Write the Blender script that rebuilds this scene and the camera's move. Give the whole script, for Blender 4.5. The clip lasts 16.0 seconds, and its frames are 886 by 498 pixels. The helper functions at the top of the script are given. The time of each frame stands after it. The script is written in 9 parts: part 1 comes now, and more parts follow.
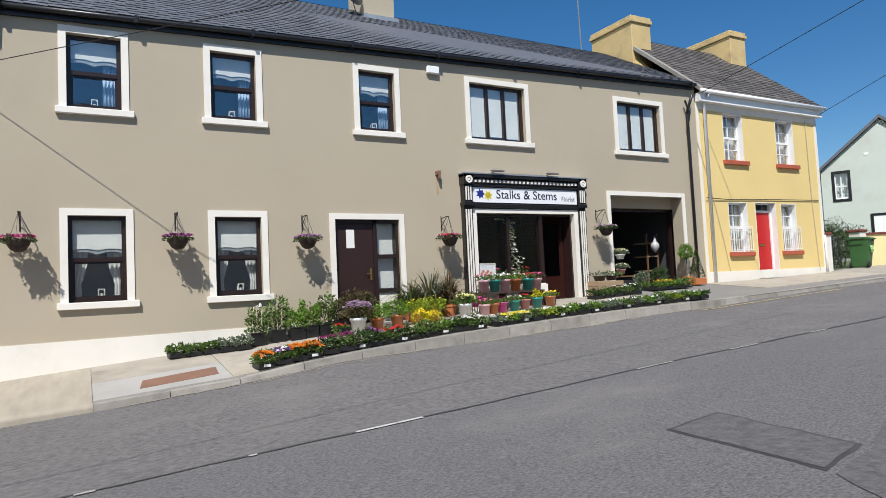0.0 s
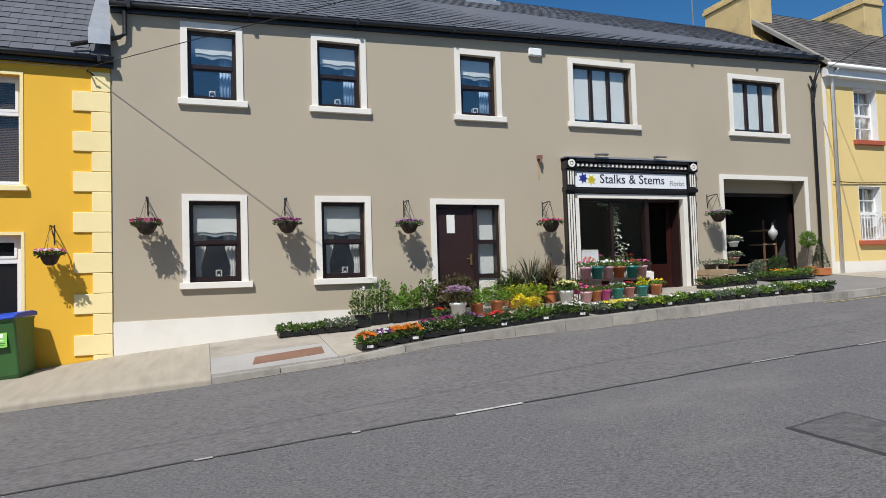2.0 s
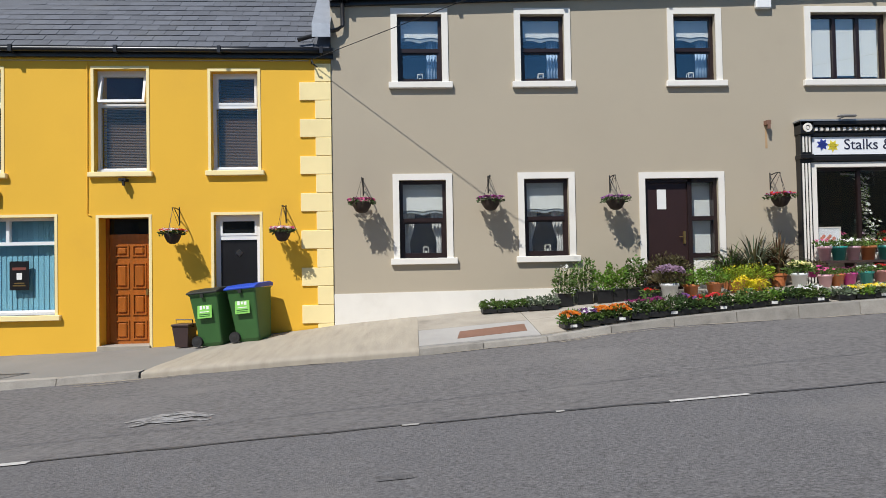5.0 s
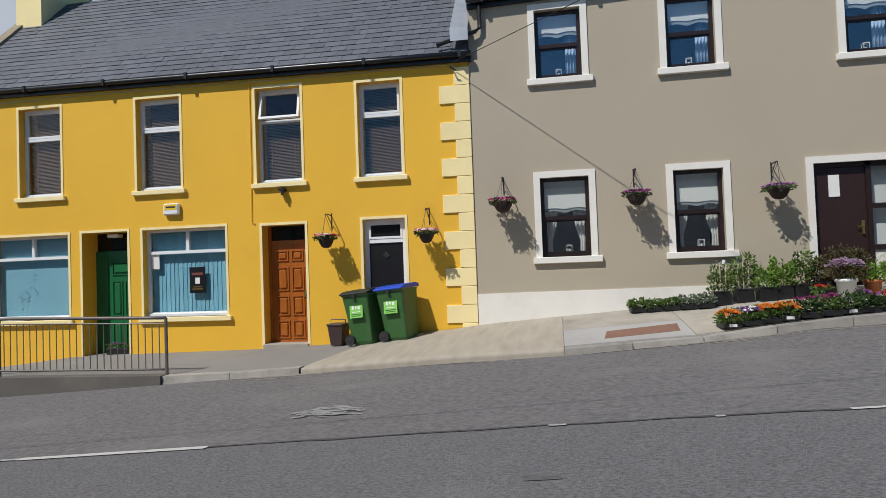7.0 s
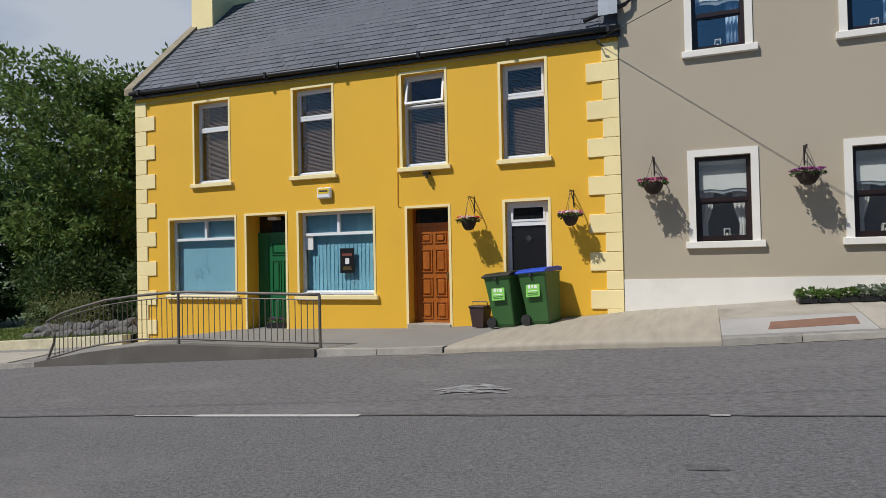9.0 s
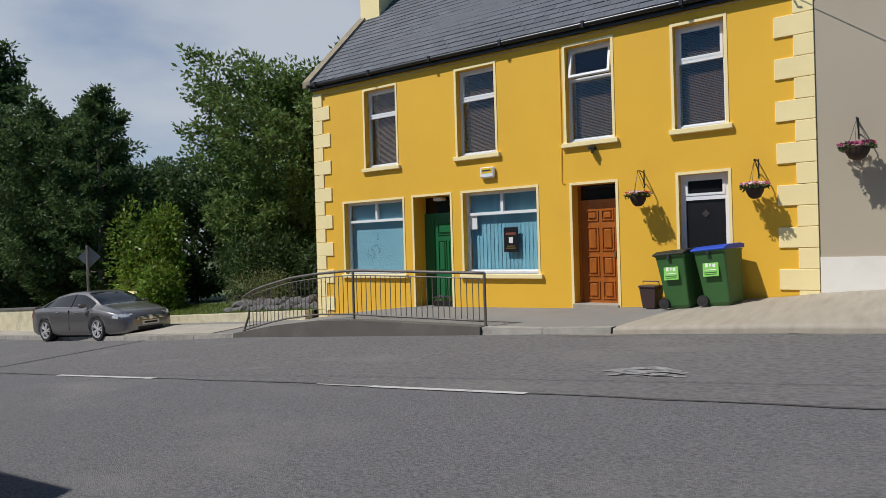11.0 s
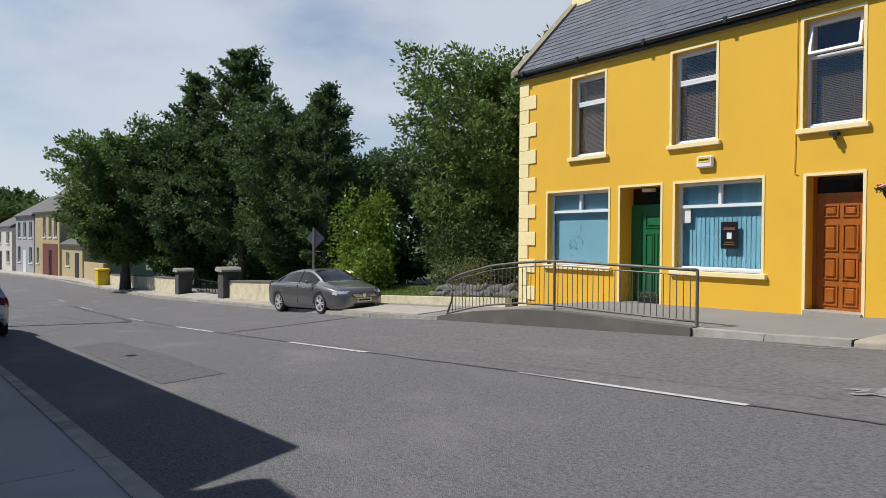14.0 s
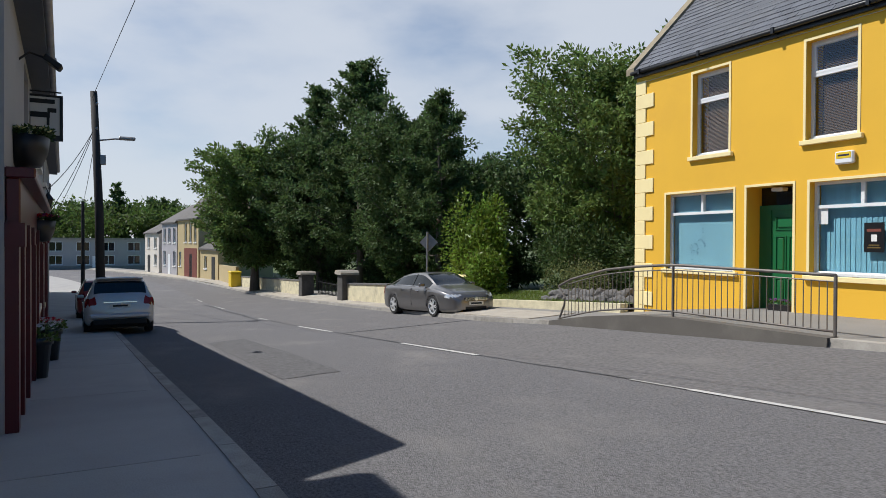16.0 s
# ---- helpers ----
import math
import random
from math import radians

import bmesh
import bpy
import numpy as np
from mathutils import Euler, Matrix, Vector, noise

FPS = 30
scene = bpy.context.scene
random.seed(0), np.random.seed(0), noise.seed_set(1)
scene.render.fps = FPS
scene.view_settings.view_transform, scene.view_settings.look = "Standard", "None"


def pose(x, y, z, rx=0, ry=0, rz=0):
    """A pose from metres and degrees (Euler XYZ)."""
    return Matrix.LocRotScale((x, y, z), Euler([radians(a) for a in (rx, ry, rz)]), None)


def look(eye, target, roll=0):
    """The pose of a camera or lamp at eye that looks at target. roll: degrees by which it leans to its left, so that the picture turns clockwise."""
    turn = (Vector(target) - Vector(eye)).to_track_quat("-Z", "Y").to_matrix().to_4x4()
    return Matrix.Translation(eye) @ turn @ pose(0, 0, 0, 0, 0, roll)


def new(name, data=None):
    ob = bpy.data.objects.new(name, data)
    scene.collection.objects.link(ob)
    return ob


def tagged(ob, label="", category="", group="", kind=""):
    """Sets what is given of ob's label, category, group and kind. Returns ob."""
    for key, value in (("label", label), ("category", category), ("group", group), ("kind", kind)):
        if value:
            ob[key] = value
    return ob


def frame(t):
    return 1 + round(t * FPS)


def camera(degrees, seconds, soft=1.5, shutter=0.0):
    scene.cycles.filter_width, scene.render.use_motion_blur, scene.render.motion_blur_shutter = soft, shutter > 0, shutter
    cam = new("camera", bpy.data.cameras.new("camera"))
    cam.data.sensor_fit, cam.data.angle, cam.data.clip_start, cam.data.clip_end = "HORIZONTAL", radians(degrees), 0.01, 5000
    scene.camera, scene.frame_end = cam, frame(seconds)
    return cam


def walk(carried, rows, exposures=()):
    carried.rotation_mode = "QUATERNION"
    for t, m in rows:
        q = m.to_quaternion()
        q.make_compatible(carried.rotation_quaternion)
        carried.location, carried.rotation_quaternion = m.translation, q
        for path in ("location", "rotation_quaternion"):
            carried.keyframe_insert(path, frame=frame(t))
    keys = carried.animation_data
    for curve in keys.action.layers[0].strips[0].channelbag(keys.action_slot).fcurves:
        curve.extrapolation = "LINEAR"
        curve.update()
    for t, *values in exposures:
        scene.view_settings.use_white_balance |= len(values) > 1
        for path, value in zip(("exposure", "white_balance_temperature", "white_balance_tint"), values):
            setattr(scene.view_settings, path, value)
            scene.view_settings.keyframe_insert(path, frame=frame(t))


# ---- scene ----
cam = camera(68.2, 16.0, soft=0.65)
PATH = [
    (0, (0.358, -0.044, -0.057), (1.324, 1.704, 0.058), -2.7),
    (0.5, (0.361, -0.029, -0.055), (1.253, 1.759, 0.049), -2.2),
    (1, (0.356, -0.018, -0.07), (1.189, 1.797, 0.031), -2.2),
    (1.5, (0.369, 0.001, -0.074), (1.128, 1.848, 0.017), -2.2),
    (2, (0.371, 0.01, -0.079), (1.06, 1.885, 0.007), -1.8),
    (2.5, (0.377, 0.025, -0.079), (0.985, 1.929, -0.004), -1.9),
    (3, (0.375, 0.039, -0.086), (0.901, 1.967, -0.022), -1.3),
    (3.5, (0.419, 0.078, -0.079), (0.822, 2.037, -0.04), -1.3),
    (4, (0.389, 0.146, -0.126), (0.697, 2.122, -0.088), -1.2),
    (6.5, (0.412, 0.272, -0.168), (0.16, 2.255, -0.111), -1.8),
    (7, (0.398, 0.282, -0.184), (0.057, 2.252, -0.122), -2.1),
    (7.5, (0.361, 0.291, -0.209), (-0.076, 2.241, -0.147), -1.6),
    (8, (0.304, 0.282, -0.234), (-0.231, 2.208, -0.183), -1.1),
    (8.5, (0.293, 0.312, -0.243), (-0.339, 2.21, -0.207), -1.1),
    (9, (0.28, 0.346, -0.273), (-0.463, 2.202, -0.236), -1.2),
    (9.5, (0.265, 0.366, -0.287), (-0.6, 2.169, -0.244), -1.1),
    (12, (0.14, 0.451, -0.329), (-1.202, 1.934, -0.363), -1.1),
    (12.5, (0.121, 0.44, -0.327), (-1.296, 1.851, -0.358), -0.2),
    (13, (0.125, 0.422, -0.332), (-1.357, 1.764, -0.363), -0.0),
    (13.5, (0.107, 0.431, -0.323), (-1.424, 1.717, -0.348), 0.2),
    (14, (0.078, 0.444, -0.328), (-1.525, 1.641, -0.359), 0.4),
    (14.5, (0.105, 0.426, -0.334), (-1.567, 1.521, -0.369), 0.2),
    (15, (0.069, 0.452, -0.349), (-1.643, 1.484, -0.381), 0.7),
    (15.5, (0.081, 0.471, -0.351), (-1.672, 1.434, -0.373), 0.4),
    (16, (0.09, 0.504, -0.353), (-1.694, 1.406, -0.372), 0.3),
]
walk(cam, [(t, look(eye, target, roll)) for t, eye, target, roll in PATH],
     exposures=[(0, 0.33), (1, 0.20), (2.5, 0.17), (3.5, 0.18), (4, 0.32), (6.5, -0.10), (9.5, -0.12), (12, -0.06), (13.5, 0.13), (16, 0.22)])

# ---- world, sun ----
SUN_WAY = Vector((0.25, 0.36, -0.58)).normalized()
world = bpy.data.worlds.new("sky")
scene.world = world
world.use_nodes = True
wn, wl = world.node_tree.nodes, world.node_tree.links
wn.clear()
w_out = wn.new("ShaderNodeOutputWorld")
w_bg = wn.new("ShaderNodeBackground")
w_sky = wn.new("ShaderNodeTexSky")
w_sky.sky_type, w_sky.sun_disc = "NISHITA", False
w_sky.sun_elevation = math.asin(-SUN_WAY.z)
w_sky.sun_rotation = math.atan2(-SUN_WAY.x, -SUN_WAY.y)
w_sky.air_density, w_sky.dust_density, w_sky.ozone_density = 1.0, 0.25, 4.0
w_co = wn.new("ShaderNodeTexCoord")
w_map = wn.new("ShaderNodeMapping")
w_map.inputs["Scale"].default_value = (1.0, 1.3, 3.2)
w_noise = wn.new("ShaderNodeTexNoise")
w_noise.inputs["Scale"].default_value, w_noise.inputs["Detail"].default_value = 2.1, 6.0
w_noise.inputs["Roughness"].default_value = 0.5
w_sep = wn.new("ShaderNodeSeparateXYZ")
w_west = wn.new("ShaderNodeMapRange")      # thin cloud lies over the west half
w_west.inputs["From Min"].default_value, w_west.inputs["From Max"].default_value = 0.1, -0.75
w_west.inputs["To Min"].default_value, w_west.inputs["To Max"].default_value = -0.5, 0.42
w_add = wn.new("ShaderNodeMath")
w_ramp = wn.new("ShaderNodeMapRange")
w_ramp.interpolation_type = "SMOOTHSTEP"
w_ramp.inputs["From Min"].default_value, w_ramp.inputs["From Max"].default_value = 0.45, 1.0
w_ramp.inputs["To Max"].default_value = 0.85
w_mix = wn.new("ShaderNodeMix")
w_mix.data_type = "RGBA"
w_mix.inputs[7].default_value = (7.5, 8.0, 8.8, 1)
wl.new(w_co.outputs["Generated"], w_map.inputs["Vector"])
wl.new(w_map.outputs["Vector"], w_noise.inputs["Vector"])
wl.new(w_co.outputs["Generated"], w_sep.inputs[0])
wl.new(w_sep.outputs["X"], w_west.inputs["Value"])
wl.new(w_noise.outputs["Fac"], w_add.inputs[0])
wl.new(w_west.outputs[0], w_add.inputs[1])
wl.new(w_add.outputs[0], w_ramp.inputs["Value"])
wl.new(w_ramp.outputs[0], w_mix.inputs[0])
w_hsv = wn.new("ShaderNodeHueSaturation")
w_hsv.inputs["Saturation"].default_value = 1.3
w_hsv.inputs["Value"].default_value = 1.05
wl.new(w_sky.outputs[0], w_hsv.inputs["Color"])
wl.new(w_hsv.outputs[0], w_mix.inputs[6])
wl.new(w_mix.outputs[2], w_bg.inputs["Color"])
wl.new(w_bg.outputs[0], w_out.inputs["Surface"])
w_bg.inputs["Strength"].default_value = 0.078

sun = new("sun", bpy.data.lights.new("sun", "SUN"))
sun.data.energy, sun.data.angle, sun.data.color = 4.4, radians(0.53), (1.0, 0.97, 0.93)
sun.rotation_euler = SUN_WAY.to_track_quat("-Z", "Y").to_euler()
sun.location = (-10, -15, 25)


# ---- materials ----
def mat(name, color, rough=0.6, metal=0.0, var=0.12, scale=3.0, fine=60.0, bump=0.2, dist=0.004, stain=None, stain_amt=0.0,
        spec=0.5, obj_var=0.0, island_var=0.0, stretch=(1, 1, 1), stain_scale=0.7, coat=0.0, hue=0.0):
    """A plain surface with broad and fine variation, stains and relief, in metres."""
    m = bpy.data.materials.new(name)
    m.use_nodes = True
    n, l = m.node_tree.nodes, m.node_tree.links
    b = n["Principled BSDF"]
    b.inputs["Roughness"].default_value, b.inputs["Metallic"].default_value = rough, metal
    b.inputs["Specular IOR Level"].default_value = spec
    b.inputs["Coat Weight"].default_value = coat
    geo = n.new("ShaderNodeNewGeometry")
    mp = n.new("ShaderNodeMapping")
    mp.inputs["Scale"].default_value = stretch
    l.new(geo.outputs["Position"], mp.inputs["Vector"])
    big, small = n.new("ShaderNodeTexNoise"), n.new("ShaderNodeTexNoise")
    big.inputs["Scale"].default_value, big.inputs["Detail"].default_value = scale, 5.0
    small.inputs["Scale"].default_value, small.inputs["Detail"].default_value = fine, 4.0
    l.new(mp.outputs[0], big.inputs["Vector"])
    l.new(mp.outputs[0], small.inputs["Vector"])
    mixv = n.new("ShaderNodeMath")
    mixv.operation = "MULTIPLY_ADD"
    l.new(small.outputs["Fac"], mixv.inputs[0])
    mixv.inputs[1].default_value = 0.5
    l.new(big.outputs["Fac"], mixv.inputs[2])
    val = n.new("ShaderNodeMapRange")
    val.inputs["From Min"].default_value, val.inputs["From Max"].default_value = 0.4, 1.1
    val.inputs["To Min"].default_value, val.inputs["To Max"].default_value = 1 - var, 1 + var
    l.new(mixv.outputs[0], val.inputs["Value"])
    src = val.outputs[0]
    for amount, node, socket in ((obj_var, "ShaderNodeObjectInfo", "Random"), (island_var, "ShaderNodeNewGeometry", "Random Per Island")):
        if amount:
            info = n.new(node)
            rng = n.new("ShaderNodeMapRange")
            rng.inputs["To Min"].default_value, rng.inputs["To Max"].default_value = 1 - amount, 1 + amount
            l.new(info.outputs[socket], rng.inputs["Value"])
            mul = n.new("ShaderNodeMath")
            mul.operation = "MULTIPLY"
            l.new(src, mul.inputs[0])
            l.new(rng.outputs[0], mul.inputs[1])
            src = mul.outputs[0]
    hsv = n.new("ShaderNodeHueSaturation")
    hsv.inputs["Color"].default_value = (*color, 1)
    l.new(src, hsv.inputs["Value"])
    if hue:
        info = n.new("ShaderNodeNewGeometry")
        rng = n.new("ShaderNodeMapRange")
        rng.inputs["To Min"].default_value, rng.inputs["To Max"].default_value = 0.5 - hue, 0.5 + hue
        l.new(info.outputs["Random Per Island"], rng.inputs["Value"])
        l.new(rng.outputs[0], hsv.inputs["Hue"])
    col = hsv.outputs[0]
    if stain:
        st = n.new("ShaderNodeTexNoise")
        st.inputs["Scale"].default_value, st.inputs["Detail"].default_value, st.inputs["Roughness"].default_value = stain_scale, 8.0, 0.62
        l.new(mp.outputs[0], st.inputs["Vector"])
        sr = n.new("ShaderNodeMapRange")
        sr.interpolation_type = "SMOOTHSTEP"
        sr.inputs["From Min"].default_value, sr.inputs["From Max"].default_value = 0.5, 0.78
        sr.inputs["To Max"].default_value = stain_amt
        l.new(st.outputs["Fac"], sr.inputs["Value"])
        mx = n.new("ShaderNodeMix")
        mx.data_type = "RGBA"
        l.new(sr.outputs[0], mx.inputs[0])
        l.new(col, mx.inputs[6])
        mx.inputs[7].default_value = (*stain, 1)
        col = mx.outputs[2]
    l.new(col, b.inputs["Base Color"])
    if bump:
        bp = n.new("ShaderNodeBump")
        bp.inputs["Strength"].default_value, bp.inputs["Distance"].default_value = bump, dist
        l.new(small.outputs["Fac"], bp.inputs["Height"])
        l.new(bp.outputs[0], b.inputs["Normal"])
    return m


def leaf_mat(name, color, var=0.35, hue=0.02, trans=0.36, rough=0.6):
    m = mat(name, color, rough, var=0.1, island_var=var, hue=hue, bump=0, scale=1.2, fine=20)
    n, l = m.node_tree.nodes, m.node_tree.links
    b = n["Principled BSDF"]
    b.inputs["Specular IOR Level"].default_value = 0.25
    tr = n.new("ShaderNodeBsdfTranslucent")
    mx = n.new("ShaderNodeMixShader")
    mx.inputs[0].default_value = trans
    l.new(b.inputs["Base Color"].links[0].from_socket, tr.inputs["Color"])
    l.new(b.outputs[0], mx.inputs[1])
    l.new(tr.outputs[0], mx.inputs[2])
    l.new(mx.outputs[0], n["Material Output"].inputs["Surface"])
    return m


def glass_mat(name, tint=(0.93, 0.96, 0.96), least=0.07):
    """Clear glass: see-through, with a mirror gloss that grows towards grazing view."""
    m = bpy.data.materials.new(name)
    m.use_nodes = True
    n, l = m.node_tree.nodes, m.node_tree.links
    n.remove(n["Principled BSDF"])
    t, g, f, x = (n.new("ShaderNodeBsdfTransparent"), n.new("ShaderNodeBsdfGlossy"), n.new("ShaderNodeLayerWeight"), n.new("ShaderNodeMixShader"))
    t.inputs["Color"].default_value = (*tint, 1)
    g.inputs["Roughness"].default_value = 0.012
    f.inputs["Blend"].default_value = 0.5
    p, k = n.new("ShaderNodeMath"), n.new("ShaderNodeMath")
    p.operation, k.operation = "POWER", "MULTIPLY_ADD"
    p.inputs[1].default_value = 4.0
    k.inputs[1].default_value, k.inputs[2].default_value = 0.9, least
    l.new(f.outputs["Facing"], p.inputs[0])
    l.new(p.outputs[0], k.inputs[0])
    l.new(k.outputs[0], x.inputs[0])
    l.new(t.outputs[0], x.inputs[1])
    l.new(g.outputs[0], x.inputs[2])
    l.new(x.outputs[0], n["Material Output"].inputs["Surface"])
    return m


M_TAUPE = mat("taupe_render", (0.422, 0.366, 0.274), 0.85, var=0.06, scale=0.6, fine=140, bump=0.25, dist=0.003, stain=(0.355, 0.305, 0.228), stain_amt=0.4, stain_scale=0.6)
M_ORANGE = mat("ochre_render", (0.79, 0.448, 0.033), 0.8, var=0.06, scale=0.7, fine=120, bump=0.25, dist=0.003, stain=(0.66, 0.35, 0.04), stain_amt=0.35, stain_scale=0.6)
M_CREAM = mat("cream_paint", (0.90, 0.75, 0.38), 0.75, var=0.05, scale=2, fine=120, bump=0.2, stain=(0.70, 0.55, 0.25), stain_amt=0.3)
M_YELLOW = mat("pale_yellow_render", (0.73, 0.56, 0.235), 0.8, var=0.05, scale=0.8, fine=130, bump=0.2, stain=(0.75, 0.58, 0.24), stain_amt=0.3)
M_CHIMNEY = mat("weathered_yellow_render", (0.56, 0.42, 0.20), 0.85, var=0.14, scale=2, fine=90, bump=0.3, stain=(0.30, 0.24, 0.14), stain_amt=0.8, stain_scale=1.4)
M_WHITE = mat("white_paint", (0.78, 0.75, 0.68), 0.6, var=0.05, scale=2, fine=110, bump=0.15, stain=(0.55, 0.50, 0.42), stain_amt=0.3, stain_scale=1.3)
M_UPVC = mat("white_plastic", (0.80, 0.81, 0.80), 0.3, var=0.03, bump=0.03, scale=2)
M_BROWN = mat("dark_brown_frame", (0.022, 0.012, 0.011), 0.35, var=0.15, scale=4, bump=0.05)
M_BLACK = mat("black_gloss_paint", (0.012, 0.012, 0.013), 0.3, var=0.2, scale=3, bump=0.05)
M_SLATE = mat("slate", (0.092, 0.099, 0.115), 0.64, var=0.15, scale=5, fine=60, bump=0.35, island_var=0.16, obj_var=0.16, stain=(0.12, 0.12, 0.10), stain_amt=0.35)
M_SLATE_OLD = mat("old_mossy_slate", (0.10, 0.09, 0.082), 0.7, var=0.25, scale=3, fine=30, bump=0.6, dist=0.01, island_var=0.35, stain=(0.035, 0.032, 0.028), stain_amt=0.9, stain_scale=1.6)
M_LEAD = mat("lead_sheet", (0.42, 0.44, 0.46), 0.45, 0.6, var=0.2, scale=4, bump=0.3, dist=0.01)
M_GUTTER = mat("black_gutter", (0.013, 0.013, 0.015), 0.35, var=0.2, bump=0.03)
M_ASPHALT = mat("asphalt", (0.166, 0.162, 0.164), 0.95, var=0.62, scale=50, fine=140, bump=1.0, dist=0.014, stain=(0.25, 0.238, 0.224), stain_amt=0.85, stain_scale=0.45, stretch=(0.7, 1.2, 1), spec=0.12)
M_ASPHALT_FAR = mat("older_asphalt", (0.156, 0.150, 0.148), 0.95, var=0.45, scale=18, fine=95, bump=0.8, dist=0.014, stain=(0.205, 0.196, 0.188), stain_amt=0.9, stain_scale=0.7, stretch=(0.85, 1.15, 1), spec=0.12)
M_GRIT = mat("washed_grit", (0.30, 0.265, 0.215), 0.95, var=0.3, scale=12, fine=90, bump=0.8, dist=0.01, stain=(0.16, 0.15, 0.14), stain_amt=0.9, stain_scale=5)
M_TAR = mat("tar_patch", (0.115, 0.112, 0.113), 0.9, var=0.4, scale=14, fine=45, bump=1.0, dist=0.02, stain=(0.11, 0.105, 0.10), stain_amt=0.5, spec=0.3)
M_SEAL = mat("tar_seal", (0.055, 0.055, 0.057), 0.7, var=0.3, scale=3, fine=60, bump=0.4)
M_CONCRETE = mat("pavement_concrete", (0.36, 0.325, 0.27), 0.9, var=0.22, scale=2.6, fine=80, bump=0.7, dist=0.008, stain=(0.20, 0.178, 0.145), stain_amt=1.0, stain_scale=1.3, obj_var=0.1)
M_CONCRETE_GREY = mat("grey_concrete", (0.215, 0.207, 0.192), 0.9, var=0.14, scale=1.0, fine=80, bump=0.5, dist=0.006, stain=(0.16, 0.152, 0.142), stain_amt=0.6, obj_var=0.08)
M_NEARPAVE = mat("pale_grey_concrete", (0.35, 0.338, 0.318), 0.9, var=0.14, scale=1.0, fine=80, bump=0.5, dist=0.006, stain=(0.26, 0.25, 0.235), stain_amt=0.6, obj_var=0.08)
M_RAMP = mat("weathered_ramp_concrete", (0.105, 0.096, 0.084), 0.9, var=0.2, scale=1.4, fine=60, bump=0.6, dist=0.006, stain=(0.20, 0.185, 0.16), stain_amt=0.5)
M_KERB = mat("kerb_concrete", (0.30, 0.282, 0.25), 0.9, var=0.25, scale=5, fine=70, bump=0.8, dist=0.010, stain=(0.14, 0.13, 0.115), stain_amt=0.9, stain_scale=2.2, obj_var=0.15)
M_RUST = mat("rusty_cover", (0.20, 0.105, 0.07), 0.85, var=0.2, scale=3, fine=60, bump=0.5, stain=(0.28, 0.2, 0.15), stain_amt=0.5)
M_LINE = mat("road_paint", (0.48, 0.47, 0.445), 0.8, var=0.15, scale=6, fine=90, bump=0.5, stain=(0.20, 0.19, 0.18), stain_amt=0.9, stain_scale=6)
M_WORN = mat("worn_paint", (0.34, 0.33, 0.31), 0.85, var=0.2, scale=6, fine=90, bump=0.5, stain=(0.10, 0.10, 0.10), stain_amt=1.0, stain_scale=9)
M_SCUFF = mat("pale_scuff", (0.30, 0.295, 0.29), 0.9, var=0.3, scale=20, fine=80, bump=0.6, stain=(0.19, 0.185, 0.183), stain_amt=0.9, stain_scale=6)
M_GRASS = mat("grass_ground", (0.07, 0.10, 0.03), 0.9, var=0.35, scale=0.4, fine=30, bump=0.6, dist=0.03, stain=(0.10, 0.11, 0.04), stain_amt=0.6)
# near-black, bluish: indoor shade put into the colour, as panes block no sun
M_DARKROOM = mat("room_shade", (0.060, 0.062, 0.070), 0.9, var=0.1, scale=1, bump=0)
M_GLASS = glass_mat("window_glass", (0.95, 0.97, 0.97), 0.16)
M_GLASS_THIN = glass_mat("single_glazing", (0.93, 0.94, 0.94), 0.055)
M_STEEL = mat("galvanised_steel", (0.32, 0.31, 0.30), 0.5, 0.7, var=0.2, scale=6, bump=0.1)
M_IRON = mat("black_iron", (0.012, 0.012, 0.012), 0.5, var=0.3, scale=6, bump=0.1)


# ---- mesh helpers ----
def part(name, bm, material, parent=None, label="", smooth=False):
    """Links a bmesh as one object under a thing or a part."""
    me = bpy.data.meshes.new(name)
    bmesh.ops.recalc_face_normals(bm, faces=bm.faces)
    bm.to_mesh(me)
    bm.free()
    return mesh_part(name, me, material, parent, label, smooth)


def mesh_part(name, me, material, parent=None, label="", smooth=False):
    for one in (material if isinstance(material, (list, tuple)) else [material]):
        me.materials.append(one)
    if smooth:
        for p in me.polygons:
            p.use_smooth = True
    ob = new(name, me)
    if parent is not None:
        ob.parent = parent
    if label:
        ob["label"] = label
    return ob


def thing(name, label, category, at=(0, 0, 0), group="", kind="", rz=0):
    e = new(name)
    e.empty_display_size = 0.1
    e.location = at
    e.rotation_euler = (0, 0, radians(rz))
    return tagged(e, label, category, group, kind)


def box(bm, x0, x1, y0, y1, z0, z1, bevel=0.0, m=None, mi=0):
    r = bmesh.ops.create_cube(bm, size=1)
    vs = r["verts"]
    for v in vs:
        v.co = Vector((x0 + (v.co.x + 0.5) * (x1 - x0), y0 + (v.co.y + 0.5) * (y1 - y0), z0 + (v.co.z + 0.5) * (z1 - z0)))
    if m is not None:
        bmesh.ops.transform(bm, matrix=m, verts=vs)
    fs = {f for v in vs for f in v.link_faces}
    for f in fs:
        f.material_index = mi
    if bevel:
        es = list({e for v in vs for e in v.link_edges})
        bmesh.ops.bevel(bm, geom=es, offset=bevel, segments=1, affect="EDGES", profile=0.5)
    return vs


def boxes(*rows, bevel=0.0):
    bm = bmesh.new()
    for r in rows:
        box(bm, *r, bevel=bevel)
    return bm


